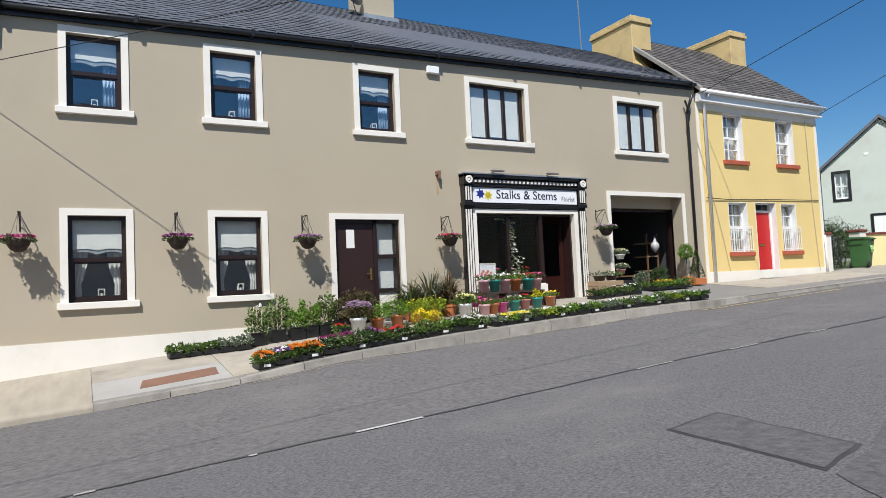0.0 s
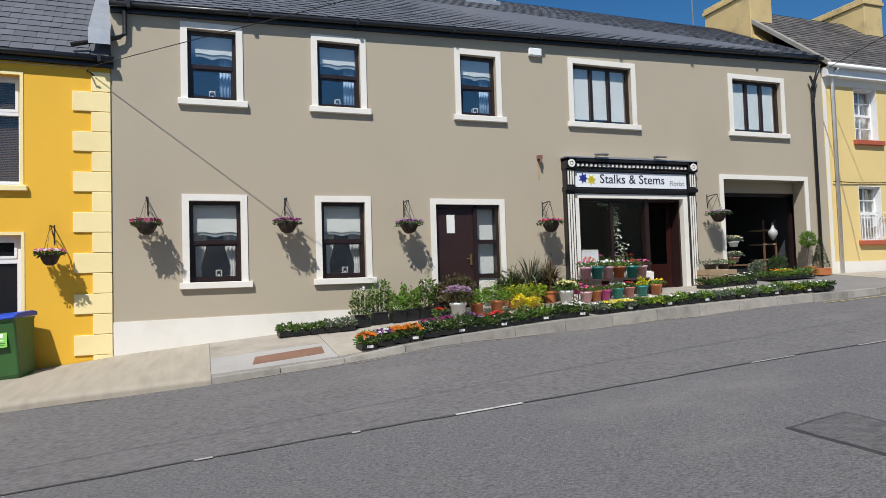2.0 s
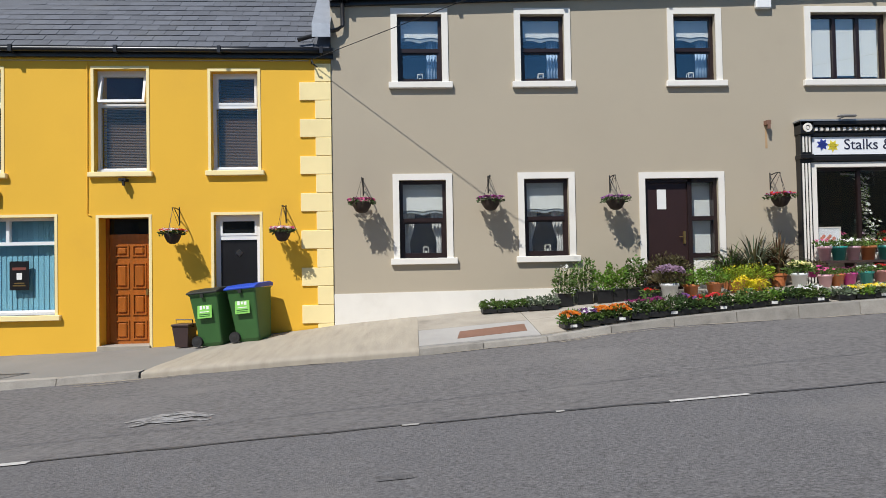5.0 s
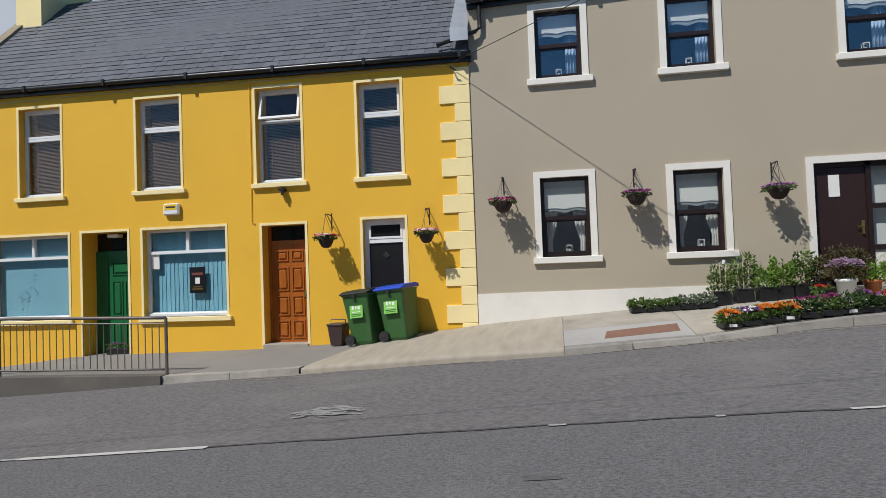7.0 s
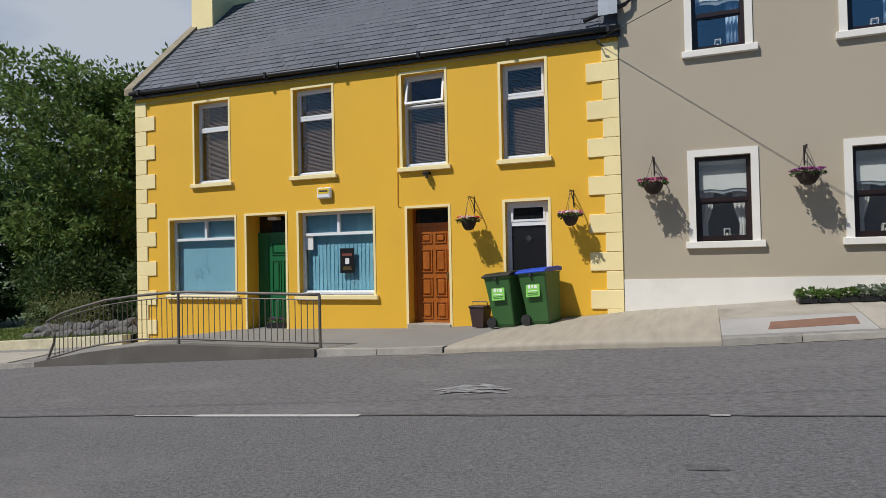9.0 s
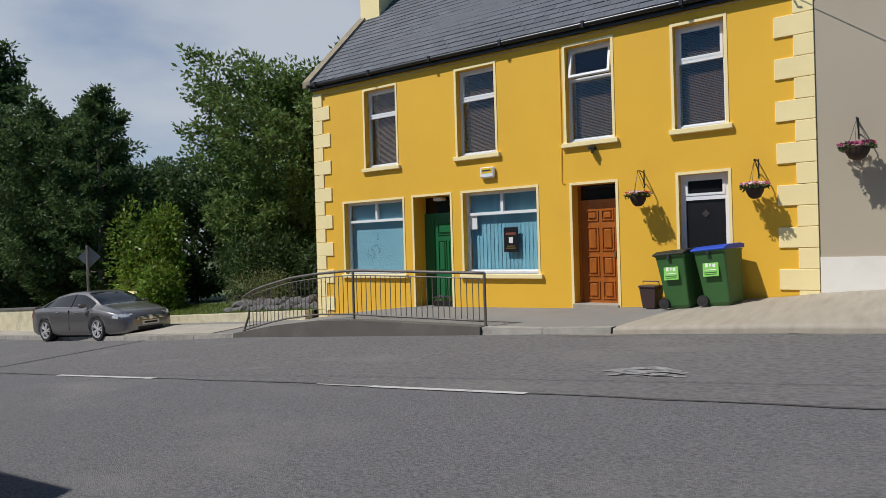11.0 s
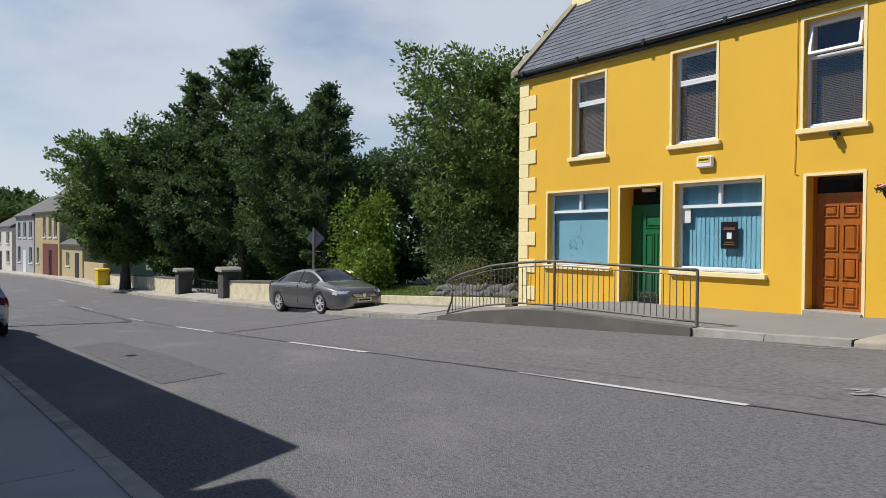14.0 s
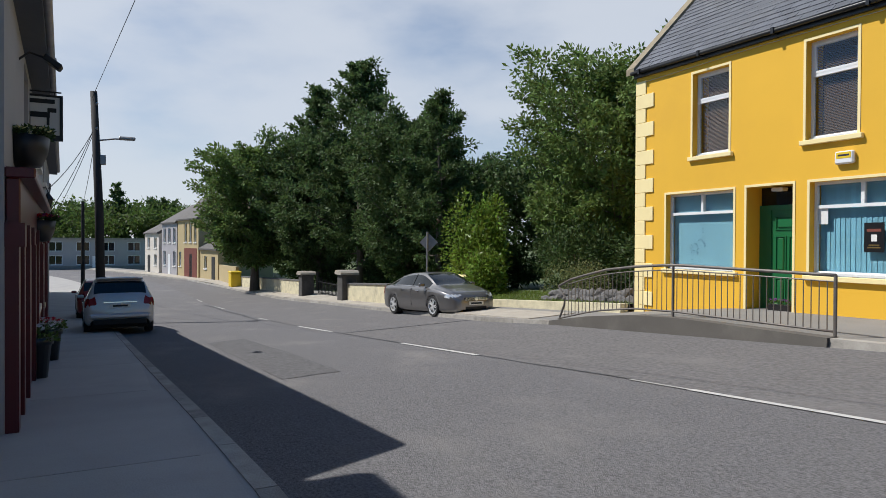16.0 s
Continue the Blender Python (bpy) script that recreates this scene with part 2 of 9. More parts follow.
def tube(bm, pts, r, seg=8, cap=True):
    """A round tube through points; r is one radius or one a point."""
    pts = [Vector(p) for p in pts]
    rs = r if isinstance(r, (list, tuple)) else [r] * len(pts)
    rings = []
    for i, p in enumerate(pts):
        d = (pts[min(i + 1, len(pts) - 1)] - pts[max(i - 1, 0)]).normalized()
        a = d.orthogonal().normalized() if abs(d.z) > 0.9 else d.cross(Vector((0, 0, 1))).normalized()
        b = d.cross(a).normalized()
        rings.append([bm.verts.new(p + rs[i] * (math.cos(q) * a + math.sin(q) * b)) for q in (2 * math.pi * k / seg for k in range(seg))])
    for A, B in zip(rings, rings[1:]):
        for k in range(seg):
            bm.faces.new((A[k], A[(k + 1) % seg], B[(k + 1) % seg], B[k]))
    if cap:
        bm.faces.new(rings[0][::-1])
        bm.faces.new(rings[-1])
    return bm


def lathe(bm, profile, seg=16, at=(0, 0, 0), cap=True):
    """A turned shape: profile of (radius, height)."""
    at = Vector(at)
    rings = [[bm.verts.new(at + Vector((r * math.cos(q), r * math.sin(q), z))) for q in (2 * math.pi * k / seg for k in range(seg))] for r, z in profile]
    for A, B in zip(rings, rings[1:]):
        for k in range(seg):
            bm.faces.new((A[k], A[(k + 1) % seg], B[(k + 1) % seg], B[k]))
    if cap:
        bm.faces.new(rings[0][::-1])
        bm.faces.new(rings[-1])
    return bm


def sheet(xs, ys, height):
    """A grid sheet with height(x, y)."""
    bm = bmesh.new()
    v = [[bm.verts.new((x, y, height(x, y))) for y in ys] for x in xs]
    for i in range(len(xs) - 1):
        for j in range(len(ys) - 1):
            bm.faces.new((v[i][j], v[i + 1][j], v[i + 1][j + 1], v[i][j + 1]))
    return bm


def wall_mesh(x0, x1, z0, z1, y0, y1, holes):
    """An upright wall along x with thickness y0..y1 and openings (xa, xb, za, zb) right through it. z1 is a height or a function of x."""
    top = z1 if callable(z1) else (lambda x: z1)
    xs = sorted({x0, x1, *[h[0] for h in holes], *[h[1] for h in holes]})
    zs = sorted({z0, *[h[2] for h in holes], *[h[3] for h in holes]})
    zs = [z for z in zs if z0 <= z] + [None]
    def solid(i, j):
        if not (0 <= i < len(xs) - 1 and 0 <= j < len(zs) - 1):
            return False
        cx = (xs[i] + xs[i + 1]) / 2
        cz = (zs[j] + (zs[j + 1] if zs[j + 1] is not None else top(cx))) / 2
        return not any(a < cx < b and c < cz < d for a, b, c, d in holes)
    bm = bmesh.new()
    cache = {}
    def V(i, j, k):
        if (i, j, k) not in cache:
            z = zs[j] if zs[j] is not None else top(xs[i])
            cache[i, j, k] = bm.verts.new((xs[i], (y0, y1)[k], z))
        return cache[i, j, k]
    for i in range(len(xs) - 1):
        for j in range(len(zs) - 1):
            if not solid(i, j):
                continue
            bm.faces.new((V(i, j, 0), V(i + 1, j, 0), V(i + 1, j + 1, 0), V(i, j + 1, 0)))
            bm.faces.new((V(i, j, 1), V(i, j + 1, 1), V(i + 1, j + 1, 1), V(i + 1, j, 1)))
            if not solid(i - 1, j):
                bm.faces.new((V(i, j, 0), V(i, j + 1, 0), V(i, j + 1, 1), V(i, j, 1)))
            if not solid(i + 1, j):
                bm.faces.new((V(i + 1, j, 0), V(i + 1, j, 1), V(i + 1, j + 1, 1), V(i + 1, j + 1, 0)))
            if not solid(i, j - 1):
                bm.faces.new((V(i, j, 0), V(i, j, 1), V(i + 1, j, 1), V(i + 1, j, 0)))
            if not solid(i, j + 1):
                bm.faces.new((V(i, j + 1, 0), V(i + 1, j + 1, 0), V(i + 1, j + 1, 1), V(i, j + 1, 1)))
    return bm


def prism(bm, outline, axis, a, b, mi=0):
    """Extrudes a closed outline of (u, v) pairs: axis 'x' takes (y, z), 'y' takes (x, z), 'z' takes (x, y), from a to b."""
    put = {"x": lambda u, v, w: (w, u, v), "y": lambda u, v, w: (u, w, v), "z": lambda u, v, w: (u, v, w)}[axis]
    A = [bm.verts.new(put(u, v, a)) for u, v in outline]
    B = [bm.verts.new(put(u, v, b)) for u, v in outline]
    fs = [bm.faces.new(A[::-1]), bm.faces.new(B)]
    for k in range(len(A)):
        fs.append(bm.faces.new((A[k], A[(k + 1) % len(A)], B[(k + 1) % len(A)], B[k])))
    for f in fs:
        f.material_index = mi
    return bm


def lerp_table(table):
    xs, ys = [t[0] for t in table], [t[1] for t in table]
    return lambda x: float(np.interp(x, xs, ys))


# ---- heights along the street ----
Z_MID = lerp_table([(-160, -5.3), (-90, -5.0), (-60, -4.6), (-40, -4.05), (-24.8, -3.25), (-19.4, -2.9), (-11.8, -2.33), (-5.7, -1.86), (0.25, -1.45), (6.2, -1.09), (11.3, -0.83), (25, -0.25), (90, 2.0)])
Z_FAR = lerp_table([(-160, -5.3), (-90, -4.95), (-60, -4.5), (-40, -3.85), (-30, -3.3), (-20, -2.78), (-15, -2.47), (-12, -2.21), (-8.6, -1.99), (-5.6, -1.80), (-3.1, -1.64), (0.55, -1.44), (1.95, -1.32), (2.5, -1.27), (3.73, -1.13), (4.54, -1.09), (6.4, -1.02), (8.1, -0.94), (10.6, -0.82), (12, -0.77), (16, -0.58), (25, -0.25), (90, 2.0)])
Z_KERB = lerp_table([(-160, -5.2), (-90, -4.85), (-60, -4.4), (-40, -3.75), (-30, -3.2), (-20, -2.68), (-15, -2.36), (-12.3, -2.16), (-11, -1.93), (-9.6, -1.76), (-8.5, -1.70), (-5.7, -1.69), (-4.4, -1.65), (-3.1, -1.56), (-1.25, -1.44), (0.55, -1.36), (2.3, -1.235), (3.13, -1.12), (3.76, -1.04), (4.52, -0.98), (5.87, -0.87), (7.0, -0.82), (8.13, -0.76), (9.63, -0.70), (10.7, -0.67), (12.6, -0.62), (16, -0.50), (25, -0.15), (90, 2.1)])
Z_WALL = lerp_table([(-160, -5.1), (-60, -4.25), (-30, -3.0), (-20, -2.5), (-15, -2.2), (-12.2, -2.03), (-11.3, -1.89), (-9.3, -1.67), (-5.3, -1.58), (-3.1, -1.47), (-1.5, -1.29), (-1.0, -1.23), (1.66, -1.0), (6, -0.74), (10.7, -0.46), (12.2, -0.35), (14.9, -0.31), (17.7, -0.27), (20.9, -0.17), (22, -0.08), (24, -0.02), (30, 0.15), (90, 2.2)])
Y_NEAR, Y_FAR, Y_WALL = 1.25, 9.55, 12.2


def road_z(x, y):
    if y < 5.6:
        return Z_MID(x) - 0.03 * ((5.6 - y) / 4.4) ** 2
    s = (y - 5.6) / (Y_FAR - 5.6)
    return Z_MID(x) + (Z_FAR(x) - Z_MID(x)) * s


def pave_z(x, y):
    s = min(max((y - Y_FAR) / (Y_WALL - Y_FAR), 0), 1.0)
    return Z_KERB(x) + (Z_WALL(x) - Z_KERB(x)) * s


def near_y(x):
    """The near kerb's line, which swings away down the hill."""
    return 1.30 + 0.036 * min(0.0, max(x, -70) + 3.5)


def near_z(x):
    return road_z(x, Y_NEAR) + 0.09


# ---- ground, road, pavements ----
def spread(lo, hi, step):
    n = max(1, round((hi - lo) / step))
    return [lo + (hi - lo) * k / n for k in range(n + 1)]


def ground_z(x, y):
    if y > 12.3:
        return Z_WALL(x) - (0.6 if -12.4 < x < 21.2 else 0.03)
    return Z_MID(x) - 0.25


g_xs = [-1500, -600, -300, -160] + spread(-150, -40, 5) + spread(-38, 30, 1.5) + [31, 40, 60, 90, 200, 600, 1500]
g_ys = [-1500, -500, -150, -40, -8, 0, 6, 11.9, 12.31, 14, 18, 25, 40, 80, 200, 600, 1500]
tagged(part("ground", sheet(g_xs, g_ys, ground_z), M_GRASS), "rough green grass and earth round the street", "ground", kind="structure")

r_xs = spread(-160, -40, 4) + spread(-38, 30, 0.5)[0:] + spread(33, 90, 4)
r_ys = [-4, -1, 0.5, 1.25, 2, 3, 4.2, 5.0, 5.6, 6.2, 7.2, 8.4, 9.2, 9.62]
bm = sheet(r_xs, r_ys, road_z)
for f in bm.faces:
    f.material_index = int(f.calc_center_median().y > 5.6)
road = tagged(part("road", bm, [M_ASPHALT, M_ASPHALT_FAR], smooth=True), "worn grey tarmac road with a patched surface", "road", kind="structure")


def strip(xa, xb, y_of, w_of, lift, material, name, label, step=0.3, parent=road):
    """A thin layer that follows the road: y_of(x) is its middle, w_of(x) its width."""
    bm = bmesh.new()
    last = None
    for x in spread(xa, xb, step):
        row = [bm.verts.new((x, y_of(x) + s * w_of(x) / 2, road_z(x, y_of(x) + s * w_of(x) / 2) + lift)) for s in (-1, 1)]
        if last:
            bm.faces.new((last[0], row[0], row[1], last[1]))
        last = row
    return part(name, bm, material, parent, label)


def wob(x, a=0.02, f=1.7, p=0.0):
    return a * (noise.noise((x * f, p, 0.3)) + 0.6 * noise.noise((x * f * 3.1, p + 5, 0.7)))


strip(-24, 30, lambda x: 5.55 + wob(x, 0.03), lambda x: 0.030 + abs(wob(x, 0.04, 3.0, 4)), 0.006, M_SEAL, "joint_seal", "black tar along the joint of two road lanes")
strip(-40, -24, lambda x: 5.3 + wob(x, 0.12, 0.5, 9), lambda x: 0.10 + abs(wob(x, 0.06, 2, 2)), 0.006, M_SEAL, "joint_seal", "black tar along the joint of two road lanes")
strip(-16.15, -15.4, lambda x: 5.6 - 6.0 * (x + 15.4) + wob(x, 0.05, 1, 9), lambda x: 0.42 + abs(wob(x, 0.2, 2, 2)), 0.007, M_SEAL, "joint_seal", "black tar along the joint of two road lanes")
for xa, xb, m_, w_ in ((2.47, 3.14, M_LINE, 0.055), (5.9, 6.5, M_WORN, 0.035), (7.5, 8.05, M_WORN, 0.04), (9.2, 9.6, M_WORN, 0.04), (0.28, 0.42, M_WORN, 0.05), (1.53, 1.60, M_WORN, 0.05), (-4.50, -2.64, M_LINE, 0.085), (-5.32, -4.50, M_WORN, 0.05),
                       (-11.63, -8.67, M_LINE, 0.10), (-19.5, -16.2, M_LINE, 0.10), (-25.6, -23.7, M_WORN, 0.10), (-37.5, -34, M_WORN, 0.10), (-46, -43, M_WORN, 0.10)):
    strip(xa, xb, lambda x: 5.53, lambda x: w_, 0.009, m_, "road_line", "worn white centre line paint")
grit_rnd = random.Random(12)
for k in range(46):      # sand washed down along the far kerb
    xa = -5.0 + 17.5 * grit_rnd.random()
    xb = xa + grit_rnd.uniform(0.4, 1.5)
    yy, ww = 9.53 - abs(grit_rnd.gauss(0, 0.07)), grit_rnd.uniform(0.02, 0.07)
    strip(xa, xb, lambda x: yy + wob(x, 0.03, 2.5, k), lambda x: max(0.004, ww * max(0.0, math.sin(math.pi * (x - xa) / (xb - xa))) ** 0.6 + wob(x, 0.02, 5, k + 0.5)), 0.003 + 0.0001 * k, M_GRIT, "grit_streak", "pale washed grit along the kerb", step=0.06)
scuff_rnd = random.Random(4)
for k in range(150):
    u = scuff_rnd.gauss(0, 0.17)
    xa, yy, ww = -1.92 + u - 0.13, 6.66 + scuff_rnd.gauss(0, 0.085), scuff_rnd.uniform(0.02, 0.055)
    xb = xa + scuff_rnd.uniform(0.07, 0.2)
    strip(xa, xb, lambda x: yy + wob(x, 0.05, 3, yy), lambda x: max(0.004, ww * max(0.0, math.sin(math.pi * (x - xa) / (xb - xa))) ** 0.5 + wob(x, 0.008, 6, 3)), 0.0035 + 0.0001 * k, M_SCUFF, "paint_scuff", "pale scuff of spilt paint on tarmac", step=0.05)


def patch(outline, material, label, lift=0.005):
    bm = bmesh.new()
    vs = []
    for (xa, ya), (xb, yb) in zip(outline, outline[1:] + outline[:1]):
        for s in (0, 0.2, 0.4, 0.6, 0.8):
            x, y = xa + (xb - xa) * s, ya + (yb - ya) * s
            x, y = x + 0.03 * noise.noise((x * 4, y * 4, 1)), y + 0.03 * noise.noise((x * 4, y * 4, 7))
            vs.append(bm.verts.new((x, y, road_z(x, y) + lift)))
    bm.faces.new(vs)
    bmesh.ops.triangulate(bm, faces=bm.faces[:])
    part("tarmac_patch", bm, material, road, label)


patch([(4.20, 3.585), (4.84, 3.625), (4.73, 2.43), (4.12, 2.30)], M_SEAL, "black tar sealing the edge of a repair", 0.004)
patch([(4.225, 3.55), (4.81, 3.59), (4.70, 2.46), (4.15, 2.33)], M_TAR, "darker square tarmac repair", 0.008)
patch([(3.92, 1.90), (4.12, 2.24), (4.74, 2.36), (5.3, 2.60), (6.5, 1.9), (6.0, 1.36), (3.7, 1.40)], M_TAR, "darker worn tarmac repair by the kerb", 0.006)
patch([(-15.04, 2.36), (-15.7, 3.26), (-11.5, 3.30), (-8.24, 3.20), (-8.0, 2.38)], M_TAR, "darker square tarmac repair")
M_YLINE = mat("worn_yellow_paint", (0.42, 0.34, 0.16), 0.85, var=0.25, scale=6, fine=90, bump=0.4, stain=(0.18, 0.17, 0.16), stain_amt=1.0, stain_scale=5)
strip(11.4, 16.5, lambda x: 9.22 + wob(x, 0.02, 1, 3), lambda x: 0.07 + wob(x, 0.03, 3, 8), 0.008, M_YLINE, "road_line", "faded yellow kerbside line")
patch([(0.14, 4.31), (0.34, 4.33), (0.38, 4.24), (0.16, 4.21)], M_TAR, "darker square tarmac repair")

# far pavement: a bed, and slabs of cast concrete on it with open joints
pavement_far = tagged(part("pavement_far", sheet(spread(-160, -40, 4) + spread(-38, 22, 0.5) + spread(24, 90, 4), [9.66, 10.4, 11.2, 12.0, 12.6], lambda x, y: pave_z(x, y) - 0.012), M_CONCRETE_GREY),
                      "grey concrete pavement along the house fronts", "pavement", kind="structure")
def near_sheet():
    bm = sheet(spread(-160, -40, 4) + spread(-38, 30, 0.5), [0.0, 0.35, 0.7, 1.0], lambda x, y: near_z(x))
    for v in bm.verts:
        v.co.y = -5 + (near_y(v.co.x) - 0.13 + 5) * v.co.y
    return bm


pavement_near = tagged(part("pavement_near", near_sheet(), M_NEARPAVE),
                       "shaded grey concrete pavement beside the pub", "pavement", kind="structure")


def slab(parent, xa, xb, ya, yb, height, material, name="slab", gap=0.005, thick=0.03):
    """One cast slab that follows a sloping surface."""
    bm = bmesh.new()
    top = []
    for x, y in ((xa + gap, ya + gap), (xb - gap, ya + gap), (xb - gap, yb - gap), (xa + gap, yb - gap)):
        top.append((x, y, height(x, y)))
    A = [bm.verts.new(p) for p in top]
    B = [bm.verts.new((p[0], p[1], p[2] - thick)) for p in top]
    bm.faces.new(A)
    for k in range(4):
        bm.faces.new((A[k], B[k], B[(k + 1) % 4], A[(k + 1) % 4]))
    return part(name, bm, material, parent)


def far_top(x, y):
    return pave_z(x, y) + 0.006


# one cast crossing before the bins, its kerb poured with it
def crossing():
    bm = bmesh.new()
    rows = []
    for i in range(29):
        s = i / 28
        row = []
        for j in range(23):
            t = j / 20
            y = 9.56 + 2.62 * max(0.0, t - 0.1)
            x = -3.42 + 0.40 * (y - 9.56) / 2.62 + (0.45 + 3.42 - 0.40 * (y - 9.56) / 2.62) * s
            z = pave_z(x, max(y, 9.60)) + 0.012 + 0.012 * noise.noise((x * 1.1, y * 1.1, 2.0)) * (j > 4) + 0.004 * noise.noise((x * 9, y * 1.5, 7.0))
            if j < 3:
                y, z = 9.545 + 0.008 * j, Z_FAR(x) - 0.08 + (z - 0.012 - Z_FAR(x) + 0.08) * (0, 0.75, 0.97)[j]
            row.append(bm.verts.new((x, min(y, 12.185), z)))
        rows.append(row)
    for A, B in zip(rows, rows[1:]):
        for j in range(22):
            bm.faces.new((A[j], B[j], B[j + 1], A[j + 1]))
    return bm


part("cast_crossing", crossing(), mat("cast_concrete", (0.365, 0.325, 0.26), 0.9, var=0.16, scale=1.6, fine=70, bump=0.6, dist=0.008, stain=(0.25, 0.22, 0.175), stain_amt=0.7, stain_scale=0.9, stretch=(4.5, 0.8, 1)), pavement_far, "pale worn cast concrete crossing", smooth=True)
for a, b in zip([0.45, 2.25, 3.4, 4.6, 5.8, 7.0, 8.2, 9.4, 10.6], [2.25, 3.4, 4.6, 5.8, 7.0, 8.2, 9.4, 10.6, 11.8]):
    slab(pavement_far, a, b, 9.78, 10.9, far_top, M_CONCRETE if b > 2.3 else M_NEARPAVE)
    slab(pavement_far, a, b, 10.9, 12.18, far_top, M_CONCRETE)
for a, b in zip(spread(-160, -13.5, 9), spread(-160, -13.5, 9)[1:]):
    slab(pavement_far, a, b, 9.78, 11.2, far_top, M_CONCRETE)
for a, b in zip(spread(15.2, 30, 1.8), spread(15.2, 30, 1.8)[1:]):
    slab(pavement_far, a, b, 10.3, 12.15, far_top, M_CONCRETE)
for a, b in zip(spread(-40, 12, 3.2), spread(-40, 12, 3.2)[1:]):
    slab(pavement_near, a, b, near_y(a) - 2.6, near_y(a) - 0.15, lambda x, y: near_z(x) + 0.006, M_NEARPAVE, gap=0.006)

# kerb stones
def kerb(parent, y_front, depth, top, foot, xs, material, name="kerb_stone", g=0.006):
    for a, b in zip(xs, xs[1:]):
        bm = bmesh.new()
        s = 1 if depth > 0 else -1
        ring = []
        for x in (a + g, b - g):
            ya = y_front(x) if callable(y_front) else y_front
            prof = [(ya, -1), (ya + 0.02 * s, 1), (ya + depth, 1), (ya + depth, -1)]
            ring.append([bm.verts.new((x, y, (top(x) if e > 0 else foot(x) - 0.05))) for y, e in prof])
        for k in range(4):
            bm.faces.new((ring[0][k], ring[0][(k + 1) % 4], ring[1][(k + 1) % 4], ring[1][k]))
        bm.faces.new(ring[0][::-1])
        bm.faces.new(ring[1])
        part(name, bm, material, parent)


kerb(pavement_far, Y_FAR, 0.23, lambda x: Z_KERB(x) + 0.010, Z_FAR, spread(-5.7, -3.45, 1.1), M_KERB)
kerb(pavement_far, Y_FAR, 0.23, lambda x: Z_KERB(x) + 0.010, Z_FAR, spread(0.45, 13.4, 0.92), M_KERB)
kerb(pavement_far, Y_FAR, 0.23, lambda x: Z_KERB(x) + 0.010, Z_FAR, spread(-60, -12.3, 1.6), M_KERB)
kerb(pavement_far, Y_FAR + 0.1, 0.7, lambda x: Z_KERB(x) + 0.008, Z_FAR, spread(13.4, 34, 1.2), M_KERB)
kerb(pavement_far, Y_FAR, 0.23, lambda x: Z_KERB(x) + 0.010, Z_FAR, [-160, -110, -80, -60], M_KERB)
kerb(pavement_near, near_y, -0.14, lambda x: near_z(x) + 0.008, lambda x: road_z(x, Y_NEAR), spread(-45, 12, 1.1), M_KERB)

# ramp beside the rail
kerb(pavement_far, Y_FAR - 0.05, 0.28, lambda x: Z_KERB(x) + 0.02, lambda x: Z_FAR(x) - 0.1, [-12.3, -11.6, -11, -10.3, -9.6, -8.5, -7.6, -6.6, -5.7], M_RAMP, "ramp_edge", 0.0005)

# down the hill the street swings to the south
def swing(x):
    d = max(0.0, -60 - x)
    return -0.0035 * d * d if d < 45 else -0.0035 * 45 * 45 - 0.315 * (d - 45)


for ob in (road, pavement_far, pavement_near):
    for o in (ob, *ob.children):
        for v in o.data.vertices:
            v.co.y += swing(v.co.x)

# drain cover
cover = thing("service_cover", "rust-brown rectangular steel cover set in the pavement", "cover")
bm = bmesh.new()
vs = [bm.verts.new((x, y, pave_z(x, y) + 0.012)) for x, y in ((1.03, 10.02), (2.1, 10.12), (2.14, 10.62), (1.1, 10.50))]
bm.faces.new(vs)
r = bmesh.ops.extrude_face_region(bm, geom=bm.faces[:])
bmesh.ops.translate(bm, verts=[g for g in r["geom"] if isinstance(g, bmesh.types.BMVert)], vec=(0, 0, -0.03))
part("cover_plate", bm, M_RUST, cover)


# ---- houses ----
def band(bm, x0, x1, z0, z1, w, y0, y1, bottom=False):
    """A flat frame round an opening."""
    box(bm, x0, x0 + w, y0, y1, z0, z1)
    box(bm, x1 - w, x1, y0, y1, z0, z1)
    box(bm, x0 + w, x1 - w, y0, y1, z1 - w, z1)
    if bottom:
        box(bm, x0 + w, x1 - w, y0, y1, z0, z0 + w)
    return bm


def pane(parent, x0, x1, z0, z1, y, material=None, tilt=0.0):
    bm = bmesh.new()
    box(bm, x0, x1, y, y + 0.012, z0, z1)
    ob = part("pane", bm, material or M_GLASS, parent)
    ob.visible_shadow = False
    return ob


def cloth(name, parent, x0, x1, z_top, z_bot, y, material, folds=0.0, amp=0.02, label="", thick=0.006):
    """A hanging cloth: z_bot(x) its lower edge; folds a metre."""
    bm = bmesh.new()
    cols = max(8, int((x1 - x0) * (folds * 6 if folds else 24)))
    rows = []
    for k in range(cols + 1):
        x = x0 + (x1 - x0) * k / cols
        dy = amp * math.sin(2 * math.pi * folds * (x - x0)) if folds else 0
        zb = z_bot(x)
        rows.append([bm.verts.new((x, y + dy, z_top + (zb - z_top) * s)) for s in (0, 0.5, 1)])
    for A, B in zip(rows, rows[1:]):
        for j in range(2):
            bm.faces.new((A[j], B[j], B[j + 1], A[j + 1]))
    r = bmesh.ops.extrude_face_region(bm, geom=bm.faces[:])
    bmesh.ops.translate(bm, verts=[g for g in r["geom"] if isinstance(g, bmesh.types.BMVert)], vec=(0, thick, 0))
    return part(name, bm, material, parent, label, smooth=bool(folds))


